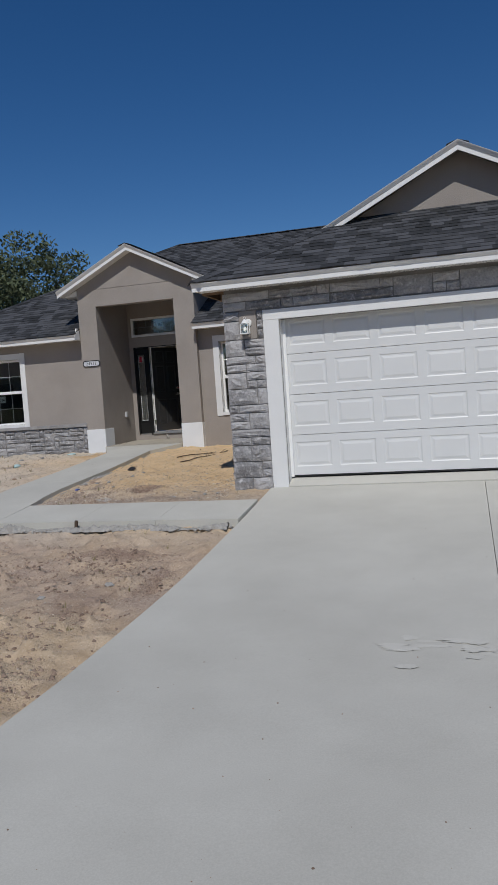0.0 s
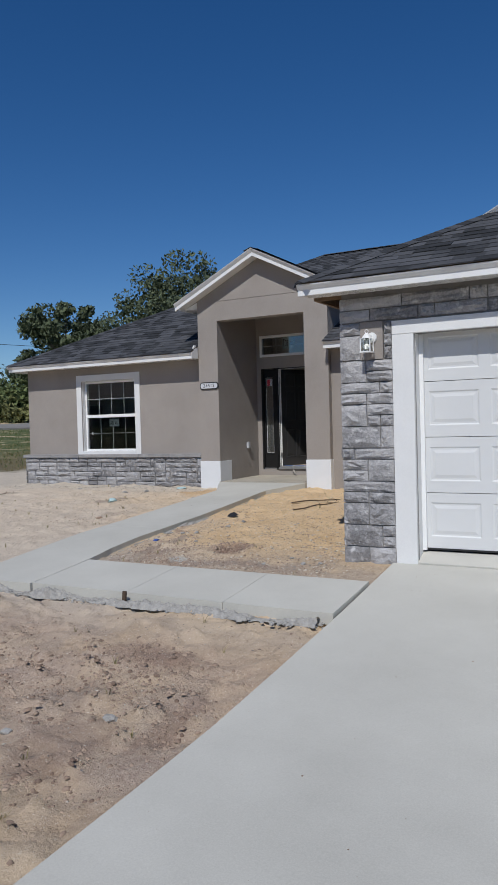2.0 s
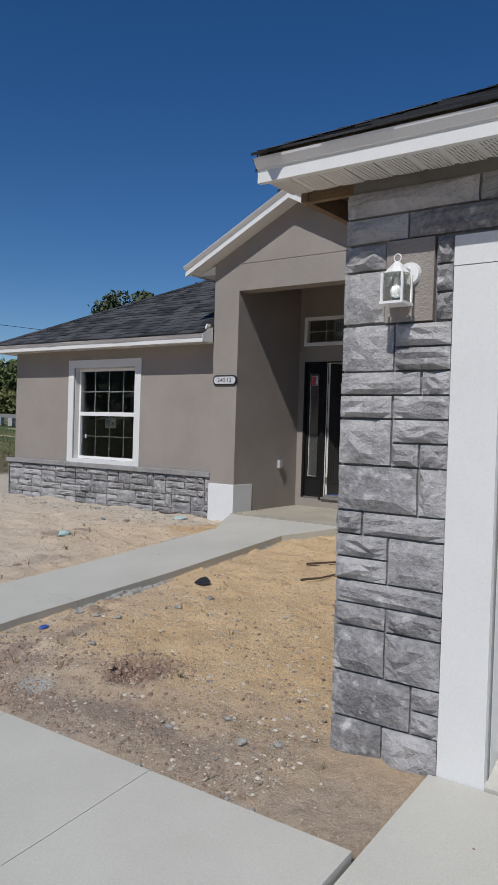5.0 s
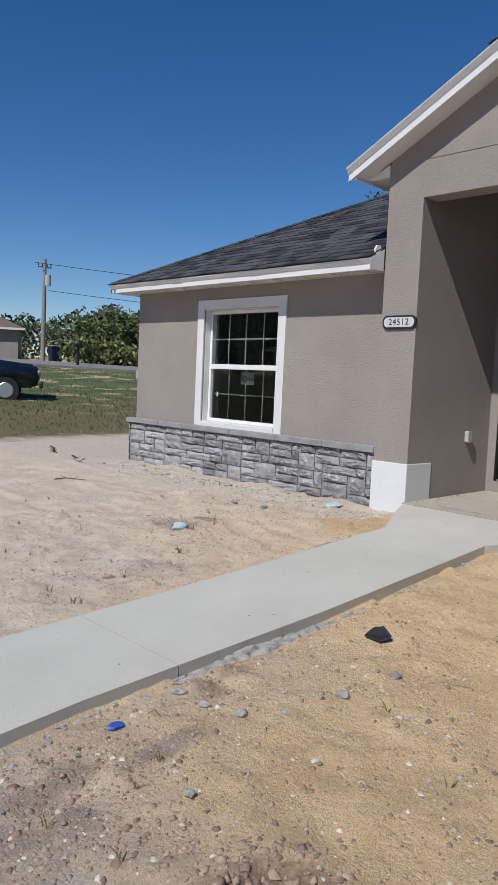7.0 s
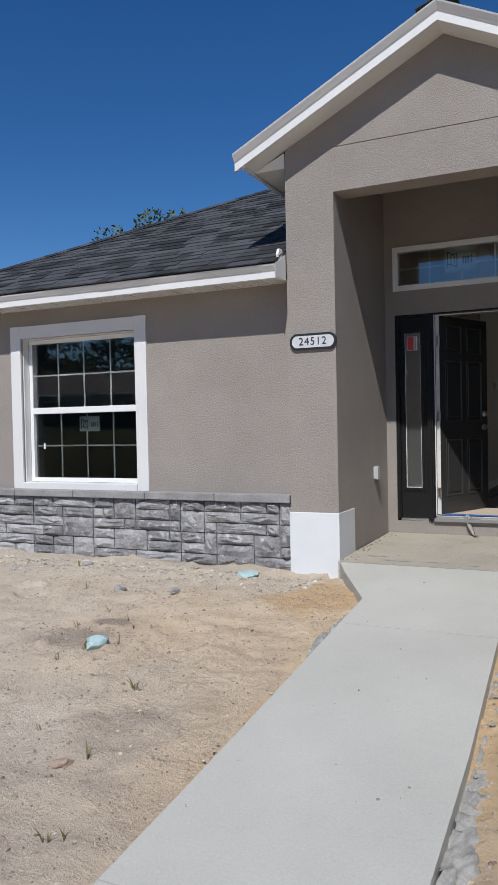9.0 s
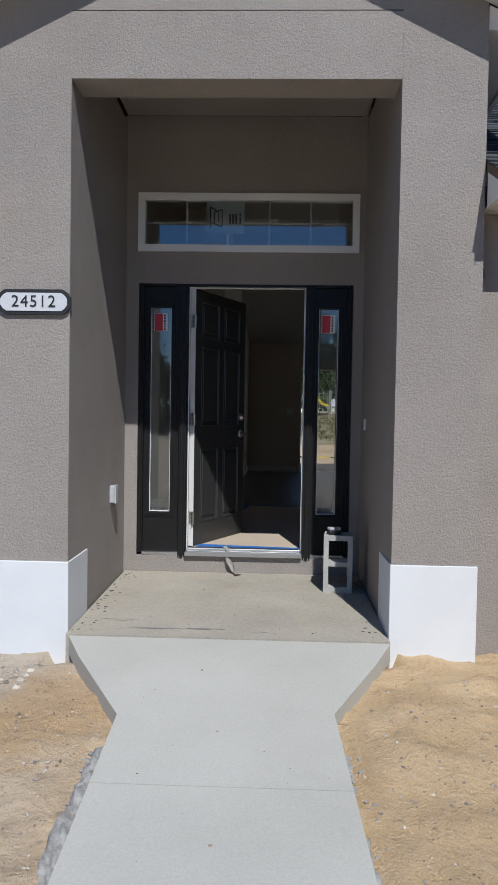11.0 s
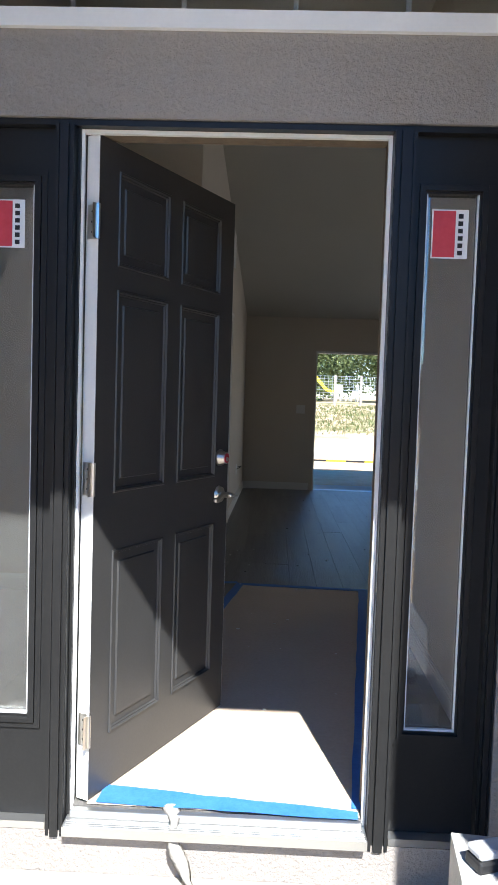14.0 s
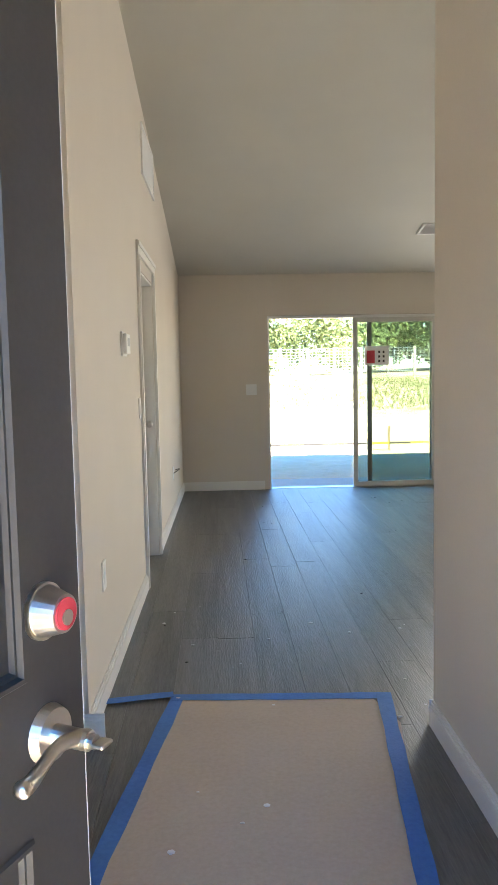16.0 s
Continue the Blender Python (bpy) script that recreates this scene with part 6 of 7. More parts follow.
def rock(x, y, size, mat, label, seed, name="rock", squash=0.5):
    rnd = random.Random(seed)
    bm = bmesh.new()
    bmesh.ops.create_icosphere(bm, subdivisions=2, radius=1.0)
    for v in bm.verts:
        d = noise.noise(v.co * 1.3 + Vector((seed, 0, 0))) * 0.45
        v.co *= 1 + d + noise.noise(v.co * 3.1 + Vector((0, seed, 0))) * 0.3
        v.co = Vector((v.co.x * size, v.co.y * size * 0.75, max(v.co.z, -0.5) * size * squash))
    ob = new(name, mesh_of(name, bm, mat))
    ob.matrix_basis = Matrix.Translation((x, y, soil_z(x, y) + size * squash * 0.35)) @ pose(0, 0, 0, 0, 0, rnd.uniform(0, 360))
    return tagged(ob, label, "rock")


M_TEAL = surface("pale_blue_foam", (0.3, 0.45, 0.47), (0.5, 0.62, 0.62), 20, 60, 0.9, 0.3)
rock(-4.07, 12.36, 0.04, M_LEDGE, "pale flat stone on sand", 3)
rock(-7.2, 13.42, 0.085, M_TEAL, "pale blue lump of foam on sand", 4)
rock(-6.5, 12.22, 0.045, M_CLOD, "dark lump of earth on pale soil", 5)
for i, (x, y, s) in enumerate(((-2.15, 10.55, .03), (-2.5, 10.6, .025), (-2.3, 10.45, .035), (-4.3, 11.52, .035), (-4.11, 12.0, .04), (-7.94, 14.72, .07), (-7.38, 14.64, .05), (-8.73, 15.33, .05), (-4.68, 11.46, .04), (-4.48, 11.46, .032), (-3.94, 10.93, .025), (-2.75, 10.4, .025), (-2.1, 7.0, .05), (-2.6, 6.6, .04), (-9.3, 15.0, .05))):
    rock(x, y, s, M_CONCRETE_RAW, "grey lump of broken concrete on the soil", 20 + i)
rock(-7.15, 15.45, 0.12, M_TEAL, "spilt pale blue foam at the wall's foot", 41, squash=0.2)
# folded dark scrap
bm = prismed([(-0.07, -0.03, 0), (0.05, -0.04, 0.0), (0.08, 0.02, 0.02), (0.0, 0.05, 0.05), (-0.06, 0.03, 0.03)], (0, 0.01, 0.008))
scrap = new("shingle_scrap", mesh_of("shingle_scrap", bm, M_DARK))
scrap.matrix_basis = Matrix.Translation((-4.437, 12.695, soil_z(-4.437, 12.695) + 0.01))
tagged(scrap, "folded black scrap of roofing on the sand", "scrap")
M_BLUEBAG = surface("blue_plastic", (0.02, 0.06, 0.3), (0.06, 0.14, 0.5), 15, 60, 0.4, 0.4)
bag = rock(-4.62, 11.06, 0.04, M_BLUEBAG, "crumpled blue plastic scrap by the walk", 51, "plastic_scrap", 0.45)
bag["category"] = "litter"


def branch(a, b, r, seed, twigs=3):
    rnd = random.Random(seed)
    pts = []
    for i in range(9):
        s = i / 8
        x, y = a[0] + (b[0] - a[0]) * s + rnd.uniform(-.02, .02), a[1] + (b[1] - a[1]) * s + rnd.uniform(-.02, .02)
        pts.append(Vector((x, y, soil_z(x, y) + r + 0.004 + 0.012 * math.sin(s * 5))))
    o = Matrix.Translation(pts[0])
    ob = thing("branch", o, "dark dry fallen branch on sand", "branch", "branches by the garage")
    bm = bmesh.new()
    sweep(bm, [p - pts[0] for p in pts], [r * (1 - 0.07 * i) for i in range(9)], 8)
    part("limb", bm, M_TWIG, ob, smooth=True)
    for k in range(twigs):
        p = pts[rnd.randrange(3, 8)] - pts[0]
        part("twig", cyl(bmesh.new(), r * 0.5, r * 0.15, p, p + Vector((rnd.uniform(-.15, .15), rnd.uniform(-.15, .15), rnd.uniform(0.0, .08))), 5), M_TWIG, ob)
    return ob


branch((-4.0, 13.8), (-3.1, 14.6), 0.011, 1)
branch((-3.75, 13.25), (-3.3, 13.95), 0.012, 2)
branch((-12.2, 15.2), (-11.6, 15.0), 0.012, 3, 6)
branch((-13.4, 15.5), (-12.7, 15.2), 0.014, 4, 7)
branch((-10.4, 13.9), (-10.1, 14.2), 0.008, 5)


def tufts(name, count, where, h, mat, label, seed, blades=6, check=True):
    rnd = random.Random(seed)
    verts, faces = [], []
    made = 0
    while made < count:
        x, y = where(rnd)
        if check and not on_soil(x, y):
            made += 0.02
            continue
        made += 1
        z = soil_z(x, y) - 0.01
        for b in range(blades):
            a = rnd.uniform(0, 6.28)
            hh = h * rnd.uniform(0.4, 1.2)
            lean = hh * rnd.uniform(0.2, 0.9)
            w = h * 0.035 + 0.0015
            bx, by = x + rnd.uniform(-.3, .3) * h * 0.5, y + rnd.uniform(-.3, .3) * h * 0.5
            px, py = -math.sin(a) * w, math.cos(a) * w
            k = len(verts)
            mx, my = bx + math.cos(a) * lean * 0.4, by + math.sin(a) * lean * 0.4
            verts += [(bx - px, by - py, z), (bx + px, by + py, z), (mx + px * .8, my + py * .8, z + hh * 0.65), (mx - px * .8, my - py * .8, z + hh * 0.65), (bx + math.cos(a) * lean, by + math.sin(a) * lean, z + hh)]
            faces += [(k, k + 1, k + 2, k + 3), (k + 3, k + 2, k + 4)]
    me = bpy.data.meshes.new(name)
    me.from_pydata(verts, [], faces)
    me.materials.append(mat)
    return tagged(new(name, me), label, "grass", "", "stuff")


tufts("dry_weeds", 140, spread(-10, -1.5, 4, 15.3), 0.07, M_DRYGRASS, "sparse dry weed stalks in the sand", 1, 4)
tufts("dry_weeds", 12, patches([(-2.1, 12.1), (-2.3, 13.0), (-3.0, 14.9), (-6.7, 12.9), (-6.2, 12.4), (-7.1, 13.2)], 0.12), 0.075, M_DRYGRASS, "dry branching weeds in the sand", 2, 9)
tufts("green_weeds", 4, patches([(-1.9, 5.9), (-2.04, 5.81), (-1.55, 8.5)], 0.02), 0.05, M_DRYGRASS, "small green weeds by the drive", 3, 7)
tufts("field_grass", 4200, lambda r: (-14.6 - 9 * r.random(), r.uniform(11, 30)), 0.07, M_DRYGRASS, "rough dry field grass", 4, 5, False)
tufts("field_grass", 5200, lambda r: (-15.5 - 24 * r.random(), r.uniform(14, 42)), 0.1, M_WEED, "green field grass", 5, 5, False)
tufts("field_grass", 6000, lambda r: (r.uniform(-9, 9), r.uniform(42, 60)), 0.13, M_DRYGRASS, "weedy bank behind the house", 6, 5, False)
tufts("field_grass", 3500, lambda r: (r.uniform(-9, 9), r.uniform(43, 60)), 0.15, M_WEED, "green weeds on the bank behind the house", 7, 5, False)

# ---- trees and woods ----
M_BARK = surface("grey_bark", (0.06, 0.05, 0.042), (0.17, 0.145, 0.12), 4, 30, 0.95, 0.6)
M_LEAF = surface("oak_leaves", (0.035, 0.05, 0.024), (0.115, 0.14, 0.07), 0.6, 9, 0.8, 0.0, pick=0.55, island=True)
M_LEAF_LIGHT = surface("bright_leaves", (0.045, 0.07, 0.02), (0.145, 0.175, 0.06), 0.6, 9, 0.8, 0.0, pick=0.55, island=True)
M_REED = surface("reed_leaves", (0.07, 0.085, 0.03), (0.26, 0.26, 0.1), 0.6, 9, 0.8, 0.0, pick=0.55, island=True)


def leaves(verts, faces, rnd, c, rad, count, size):
    for i in range(count):
        v = Vector((rnd.gauss(0, 1), rnd.gauss(0, 1), rnd.gauss(0, 1)))
        v = v.normalized() * rad * rnd.random() ** 0.4
        p = Vector(c) + Vector((v.x, v.y, v.z * 0.7))
        a = Vector((rnd.uniform(-1, 1), rnd.uniform(-1, 1), rnd.uniform(-1, 1))).normalized()
        b = a.cross(Vector((rnd.uniform(-1, 1), rnd.uniform(-1, 1), rnd.uniform(-1, 1)))).normalized()
        s = size * rnd.uniform(0.5, 1.3)
        k = len(verts)
        verts += [p - a * s, p + b * s * 0.45, p + a * s, p - b * s * 0.45]
        faces.append((k, k + 1, k + 2, k + 3))


def tree(x, y, h, r, seed, label, mat=None, clumps=75, per=130, leaf=0.17):
    rnd = random.Random(seed)
    z = ground_z(x, y)
    t = thing("tree", Matrix.Translation((x, y, z)), label, "tree", "trees beyond the house")
    bm = bmesh.new()
    fork = h * 0.35
    cyl(bm, 0.04 * h * 0.6, 0.028 * h * 0.6, (0, 0, -0.2), (0.1, 0.05, fork), 10)
    verts, faces = [], []
    ends = []
    for i in range(9):
        a = 6.28 * i / 9 + rnd.uniform(-.3, .3)
        d = r * rnd.uniform(0.35, 0.8)
        e = Vector((math.cos(a) * d, math.sin(a) * d, fork + (h - fork) * rnd.uniform(0.25, 0.8)))
        m = Vector((e.x * 0.4, e.y * 0.4, fork + (e.z - fork) * 0.6))
        cyl(bm, 0.016 * h * 0.6, 0.01 * h * 0.6, (0.1, 0.05, fork - 0.2), m, 7)
        cyl(bm, 0.01 * h * 0.6, 0.004 * h * 0.6, m, e, 6)
        ends += [e, m.lerp(e, 0.6)]
    part("trunk", bm, M_BARK, t)
    for i in range(clumps):
        if i < len(ends):
            c = ends[i]
        else:
            a, d = rnd.uniform(0, 6.28), r * math.sqrt(rnd.random()) * 0.95
            top = h * (1 - 0.45 * (d / r) ** 2)
            c = Vector((math.cos(a) * d, math.sin(a) * d, fork * 0.9 + (top - fork) * rnd.uniform(0.2, 0.97)))
        leaves(verts, faces, rnd, c, r * rnd.uniform(0.14, 0.27), per, leaf)
    me = bpy.data.meshes.new("crown")
    me.from_pydata(verts, [], faces)
    me.materials.append(mat or M_LEAF)
    cr = new("crown", me)
    cr.parent = t
    return t


tree(-23.4, 40.8, 10.9, 5.2, 1, "broad dull green oak behind the house", clumps=135, per=190, leaf=0.135)
tree(-17.5, 43.5, 9.9, 3.6, 2, "dull green oak behind the house", clumps=80, per=160, leaf=0.135)
tree(-30.0, 37.8, 8.6, 3.2, 3, "round-crowned green tree beyond the field", clumps=55)
tree(-34.0, 43.0, 9.0, 2.8, 4, "green tree beyond the field", clumps=45)
tree(-4.0, -34.0, 11.0, 5.0, 5, "dark green oak across the street", clumps=70)
tree(-17.0, -24.0, 12.0, 4.6, 6, "dark green oak across the street", clumps=70)


def woods(name, pts, h, mat, label, seed, per=420, leaf=0.3, spreadr=2.2):
    rnd = random.Random(seed)
    verts, faces = [], []
    for x, y in pts:
        z = ground_z(x, y)
        hh = h * rnd.uniform(0.7, 1.15)
        for k in range(7):
            c = (x + rnd.uniform(-1, 1) * spreadr, y + rnd.uniform(-1, 1) * spreadr, z + hh * rnd.uniform(0.12, 0.85))
            leaves(verts, faces, rnd, c, spreadr * rnd.uniform(0.5, 0.9), per // 7, leaf)
    me = bpy.data.meshes.new(name)
    me.from_pydata(verts, [], faces)
    me.materials.append(mat)
    return tagged(new(name, me), label, "woods", "", "stuff")


wr = random.Random(77)
# along the far side of the road; the road runs across the view of the field
ROAD_P, ROAD_D, ROAD_N = Vector((-41.5, 31.0)), Vector((0.47, 0.883)), Vector((-0.883, 0.47))


def road_pt(u, v):
    p = ROAD_P + ROAD_D * u + ROAD_N * v
    return p.x, p.y


woods("far_woods", [road_pt(wr.uniform(-45, 60), wr.uniform(26, 44)) for i in range(120)], 5.0, M_LEAF, "dense dark woods beyond the road", 11)
woods("roadside_shrubs", [road_pt(wr.uniform(3, 15), wr.uniform(7, 12)) for i in range(34)], 3.6, M_LEAF_LIGHT, "bushy green shrubs along the road", 12, 380, 0.24, 1.6)
woods("roadside_reeds", [road_pt(wr.uniform(2, 22), wr.uniform(5.5, 7)) for i in range(30)], 1.7, M_REED, "yellow-green brush along the road", 13, 300, 0.2, 1.2)
woods("back_woods", [(wr.uniform(-22, 24), wr.uniform(68, 82)) for i in range(110)], 9.0, M_LEAF_LIGHT, "sunlit green woods behind the fence", 14, 1300, 0.17)
woods("street_woods", [(wr.uniform(-70, 40), wr.uniform(-62, -44)) for i in range(140)], 8.5, M_LEAF, "dark woods across the street", 15, 300, 0.4, 2.6)

woods("corner_woods", [(wr.uniform(-105, -58), wr.uniform(-62, -12)) for i in range(150)], 14.0, M_LEAF, "tall dark woods at the street corner", 16, 300, 0.45, 3.0)

# road
M_ASPHALT = surface("worn_asphalt", (0.17, 0.16, 0.15), (0.27, 0.26, 0.245), 2, 60, 0.9, 0.2)
bm = bmesh.new()
rows = []
for i in range(41):
    u = -50 + i * 3
    rows.append([bm.verts.new((*road_pt(u, v), ground_z(*road_pt(u, v)) + 0.12 + dz)) for v, dz in ((-2.8, 0), (2.8, 0), (2.8, -0.4), (-2.8, -0.4))])
for p, q in zip(rows, rows[1:]):
    for i in range(4):
        bm.faces.new((p[i], p[(i + 1) % 4], q[(i + 1) % 4], q[i]))
setting("road", bm, M_ASPHALT, "pale worn asphalt road beyond the field", "road")

# utility pole with wires
up = thing("utility_pole", Matrix.Translation((-54.4, 36.9, ground_z(-54.4, 36.9))), "weathered wooden utility pole with transformer", "utility pole")
M_POLE = surface("weathered_pole", (0.2, 0.18, 0.16), (0.36, 0.33, 0.3), 2, 30, 0.95, 0.4, stretch=(8, 8, 1))
part("pole", cyl(bmesh.new(), 0.19, 0.13, (0, 0, -0.3), (0, 0, 7.6), 12), M_POLE, up)
part("crossarm", boxed(-0.04, 0.04, -0.55, 0.55, 6.95, 7.03), M_POLE, up)
part("transformer", cyl(bmesh.new(), 0.22, 0.22, (0.35, 0.1, 5.6), (0.35, 0.1, 6.4), 14), M_GREY, up)
for yy in (-0.5, -0.2, 0.2, 0.5):
    part("insulator", cyl(bmesh.new(), 0.05, 0.03, (0, yy, 7.07), (0, yy, 7.25), 8), M_DARK, up)
for k, (yy, zz) in enumerate(((-0.8, 7.25), (0.3, 5.3))):
    bm = bmesh.new()
    prev = None
    for i in range(15):
        s = i / 14
        p = Vector((0 + 26 * s, yy + 44 * s, zz - 2.2 * 4 * s * (1 - s) * 0.4))
        if prev:
            cyl(bm, 0.02, 0.02, prev, p, 5)
        prev = p
    part("wire", bm, M_DARK, up)


# neighbour's house
def house_far(x, y, rz):
    z = ground_z(x, y)
    h = thing("house", Matrix.Translation((x, y, z)) @ pose(0, 0, 0, 0, 0, rz), "single-storey grey house with a brown shingle roof", "house")
    part("wall", holed("x", (-8, 8), (-0.3, 2.5), (-4.5, -4.3), [(-5, -3.5, 0.8, 2.0), (2.0, 3.5, 0.8, 2.0)]), M_STUCCO, h)
    part("wall", boxed(-8, -7.8, -4.299, 4.5, -0.3, 2.5), M_STUCCO, h)
    part("wall", boxed(7.8, 8, -4.299, 4.5, -0.3, 2.5), M_STUCCO, h)
    part("wall", boxed(-7.799, 7.799, 4.3, 4.5, -0.3, 2.5), M_STUCCO, h)
    for a in (-5, 2.0):
        w = part("window", boxed(a, a + 1.5, -4.44, -4.4, 0.8, 2.0), M_VINYL, h)
        part("pane", boxed(a + 0.08, a + 1.42, -4.46, -4.441, 0.88, 1.92), M_DARK, w)
    bm = bmesh.new()
    e, r = [bm.verts.new(p) for p in ((-8.5, -5, 2.5), (8.5, -5, 2.5), (8.5, 5, 2.5), (-8.5, 5, 2.5))], [bm.verts.new(p) for p in ((-4, 0, 4.6), (4, 0, 4.6))]
    bm.faces.new((e[0], e[1], r[1], r[0]))
    bm.faces.new((e[1], e[2], r[1]))
    bm.faces.new((e[2], e[3], r[0], r[1]))
    bm.faces.new((e[3], e[0], r[0]))
    bm.faces.new(e[::-1])
    part("roof", bm, surface("brown_shingles", (0.09, 0.07, 0.055), (0.2, 0.16, 0.13), 3, 40, 0.95, 0.4), h)
    bm = bmesh.new()
    for a in (-1, 1):
        box(bm, -8.52, 8.52, a * 5 - 0.02, a * 5 + 0.02, 2.34, 2.5)
        box(bm, a * 8.5 - 0.02, a * 8.5 + 0.02, -4.97, 4.97, 2.34, 2.5)
    part("fascia", bm, M_WHITE, h)
    return h


house_far(-65.1, 31.4, 62)
house_far(-42.0, -30.0, 170)


# dark blue parked pickup in the field
def pickup(m):
    M_CAR = surface("dark_blue_paint", (0.008, 0.014, 0.03), (0.015, 0.025, 0.05), 1, 50, 0.2, 0.0, spec=0.6)
    c = thing("pickup_truck", m, "dark blue pickup truck parked on the grass", "truck")
    side = [(-2.6, 0.45), (2.35, 0.45), (2.5, 0.6), (2.5, 0.95), (2.35, 1.12), (1.0, 1.2), (0.45, 1.72), (-0.9, 1.74), (-1.05, 1.2), (-2.55, 1.15), (-2.65, 0.7)]
    bm = prismed([(x, -0.85, z) for x, z in side], (0, 1.7, 0))
    bmesh.ops.bevel(bm, geom=list(bm.edges), offset=0.07, segments=3, affect="EDGES")
    part("body", bm, M_CAR, c, smooth=True)
    part("windscreen", prismed([(0.55, -0.7, 1.66), (1.03, -0.74, 1.24), (1.03, 0.74, 1.24), (0.55, 0.7, 1.66)], (0.035, 0, 0.03)), M_DARK, c)
    for s in (-1, 1):
        part("side_window", prismed([(-0.85, s * 0.86, 1.25), (0.75, s * 0.86, 1.25), (0.42, s * 0.86, 1.62), (-0.8, s * 0.86, 1.64)], (0, s * 0.012, 0)), M_DARK, c)
        part("headlight", boxed(2.42, 2.52, s * 0.62 - 0.16, s * 0.62 + 0.16, 0.8, 0.96, bevel=0.03), M_GREY, c)
        for x in (-1.7, 1.6):
            w = part("wheel", cyl(bmesh.new(), 0.37, 0.37, (x, s * 0.72, 0.37), (x, s * 0.95, 0.37), 24), M_DARK, c)
            part("rim", cyl(bmesh.new(), 0.22, 0.2, (x, s * 0.951, 0.37), (x, s * 0.965, 0.37), 18), M_ALU, w)
    part("bumper", boxed(2.5, 2.6, -0.85, 0.85, 0.45, 0.62, bevel=0.03), M_DARK, c)
    return c


tx, ty = -23.3, 17.6
pickup(Matrix.Translation((tx, ty, ground_z(tx, ty) - 0.2)) @ pose(0, 0, 0, 0, 0, 62))


def wheelie_bin(x, y):
    M_BIN = surface("navy_bin_plastic", (0.01, 0.015, 0.05), (0.02, 0.03, 0.09), 3, 50, 0.5, 0.0)
    M_LID = surface("yellow_bin_lid", (0.6, 0.42, 0.05), (0.7, 0.5, 0.08), 3, 50, 0.5, 0.0)
    b = thing("wheelie_bin", Matrix.Translation((x, y, ground_z(x, y))), "navy wheelie bin with a yellow lid", "bin")
    bm = bmesh.new()
    bmesh.ops.create_cone(bm, cap_ends=True, segments=4, radius1=0.4, radius2=0.48, depth=1.1, matrix=Matrix.Translation((0, 0, 0.6)) @ pose(0, 0, 0, 0, 0, 45))
    part("tub", bm, M_BIN, b)
    part("lid", boxed(-0.37, 0.37, -0.37, 0.42, 1.151, 1.21, bevel=0.02), M_LID, b, "yellow lid")
    for s in (-1, 1):
        part("wheel", cyl(bmesh.new(), 0.13, 0.13, (s * 0.3, 0.36, 0.13), (s * 0.36, 0.36, 0.13), 14), M_DARK, b)


wheelie_bin(-54.0, 37.6)
mb = thing("mailbox", Matrix.Translation((-40.2, 31.6, ground_z(-40.2, 31.6))), "black roadside mailbox on a post", "mailbox")
part("post", boxed(-0.06, 0.06, -0.06, 0.06, -0.2, 1.1), M_DARK, mb)
bm = boxed(-0.14, 0.14, -0.28, 0.28, 1.101, 1.35, bevel=0.06)
part("box", bm, M_DARK, mb)
for k in range(5):
    bx, by = -31.0 + (k % 3) * 0.45, 29.6 + (k % 3) * 0.3
    cb = copy_thing(cmu, Matrix.Translation((bx, by, ground_z(bx, by) + 0.02 + 0.2 * (k // 3))) @ pose(0, 0, 0, 90, 0, 30))
    tagged(cb, "pale concrete block in a low stack on the grass", "concrete block", "block stack in the field")
cmu["group"] = "block on the porch"

# ---- behind the house ----
fence = thing("wire_fence", Matrix.Translation((0, 62, 0)), "wire mesh fence on wooden posts behind the house", "fence")
FZ = ground_z(0, 62) + 0.25
for k in range(-9, 13):
    part("post", boxed(k * 1.6 - 0.07, k * 1.6 + 0.07, -0.07, 0.07, FZ - 0.6, FZ + 1.55), M_POLE, fence)
bm = bmesh.new()
for i in range(9):
    zz = FZ + 0.12 + i * 0.17
    box(bm, -14.4, 19.2, -0.008, 0.008, zz - 0.008, zz + 0.008)
for i in range(130):
    xx = -14.4 + i * 0.258
    box(bm, xx - 0.007, xx + 0.007, -0.006, 0.006, FZ + 0.1, FZ + 1.5)
wm = part("wire_mesh", bm, M_ALU, fence)
wm["kind"] = "stuff"
M_YELLOW = surface("yellow_plastic", (0.7, 0.5, 0.02), (0.8, 0.6, 0.05), 3, 50, 0.4, 0.0)
sl = thing("garden_slide", Matrix.Translation((-1.9, 65.5, FZ)), "yellow plastic play slide beyond the fence", "slide")
bm = prismed([(-0.9, 0, 1.55), (-0.75, 0, 1.7), (0.1, 0, 0.75), (0.6, 0, 0.62), (0.6, 0, 0.5), (0.0, 0, 0.58)], (0, 0.5, 0))
part("chute", bm, M_YELLOW, sl)
part("ladder", boxed(-1.1, -0.95, 0.0, 0.5, -0.3, 1.6), M_ALU, sl)
for k, cx_ in enumerate((-1.0, -0.2)):
    ch_ = thing("garden_chair", Matrix.Translation((cx_, 64.3, FZ + 0.05)) @ pose(0, 0, 0, 0, 0, 30 - 110 * k), "white plastic garden chair beyond the fence", "chair", "garden chairs")
    part("seat", boxed(-0.25, 0.25, -0.25, 0.25, 0.4, 0.44, bevel=0.01), M_LABEL, ch_)
    part("backrest", boxed(-0.25, 0.25, 0.22, 0.27, 0.441, 0.95, bevel=0.01), M_LABEL, ch_)
    for sx in (-1, 1):
        for sy in (-1, 1):
            part("leg", boxed(sx * 0.22 - 0.025, sx * 0.22 + 0.025, sy * 0.22 - 0.025, sy * 0.22 + 0.025, -0.1, 0.399), M_LABEL, ch_)
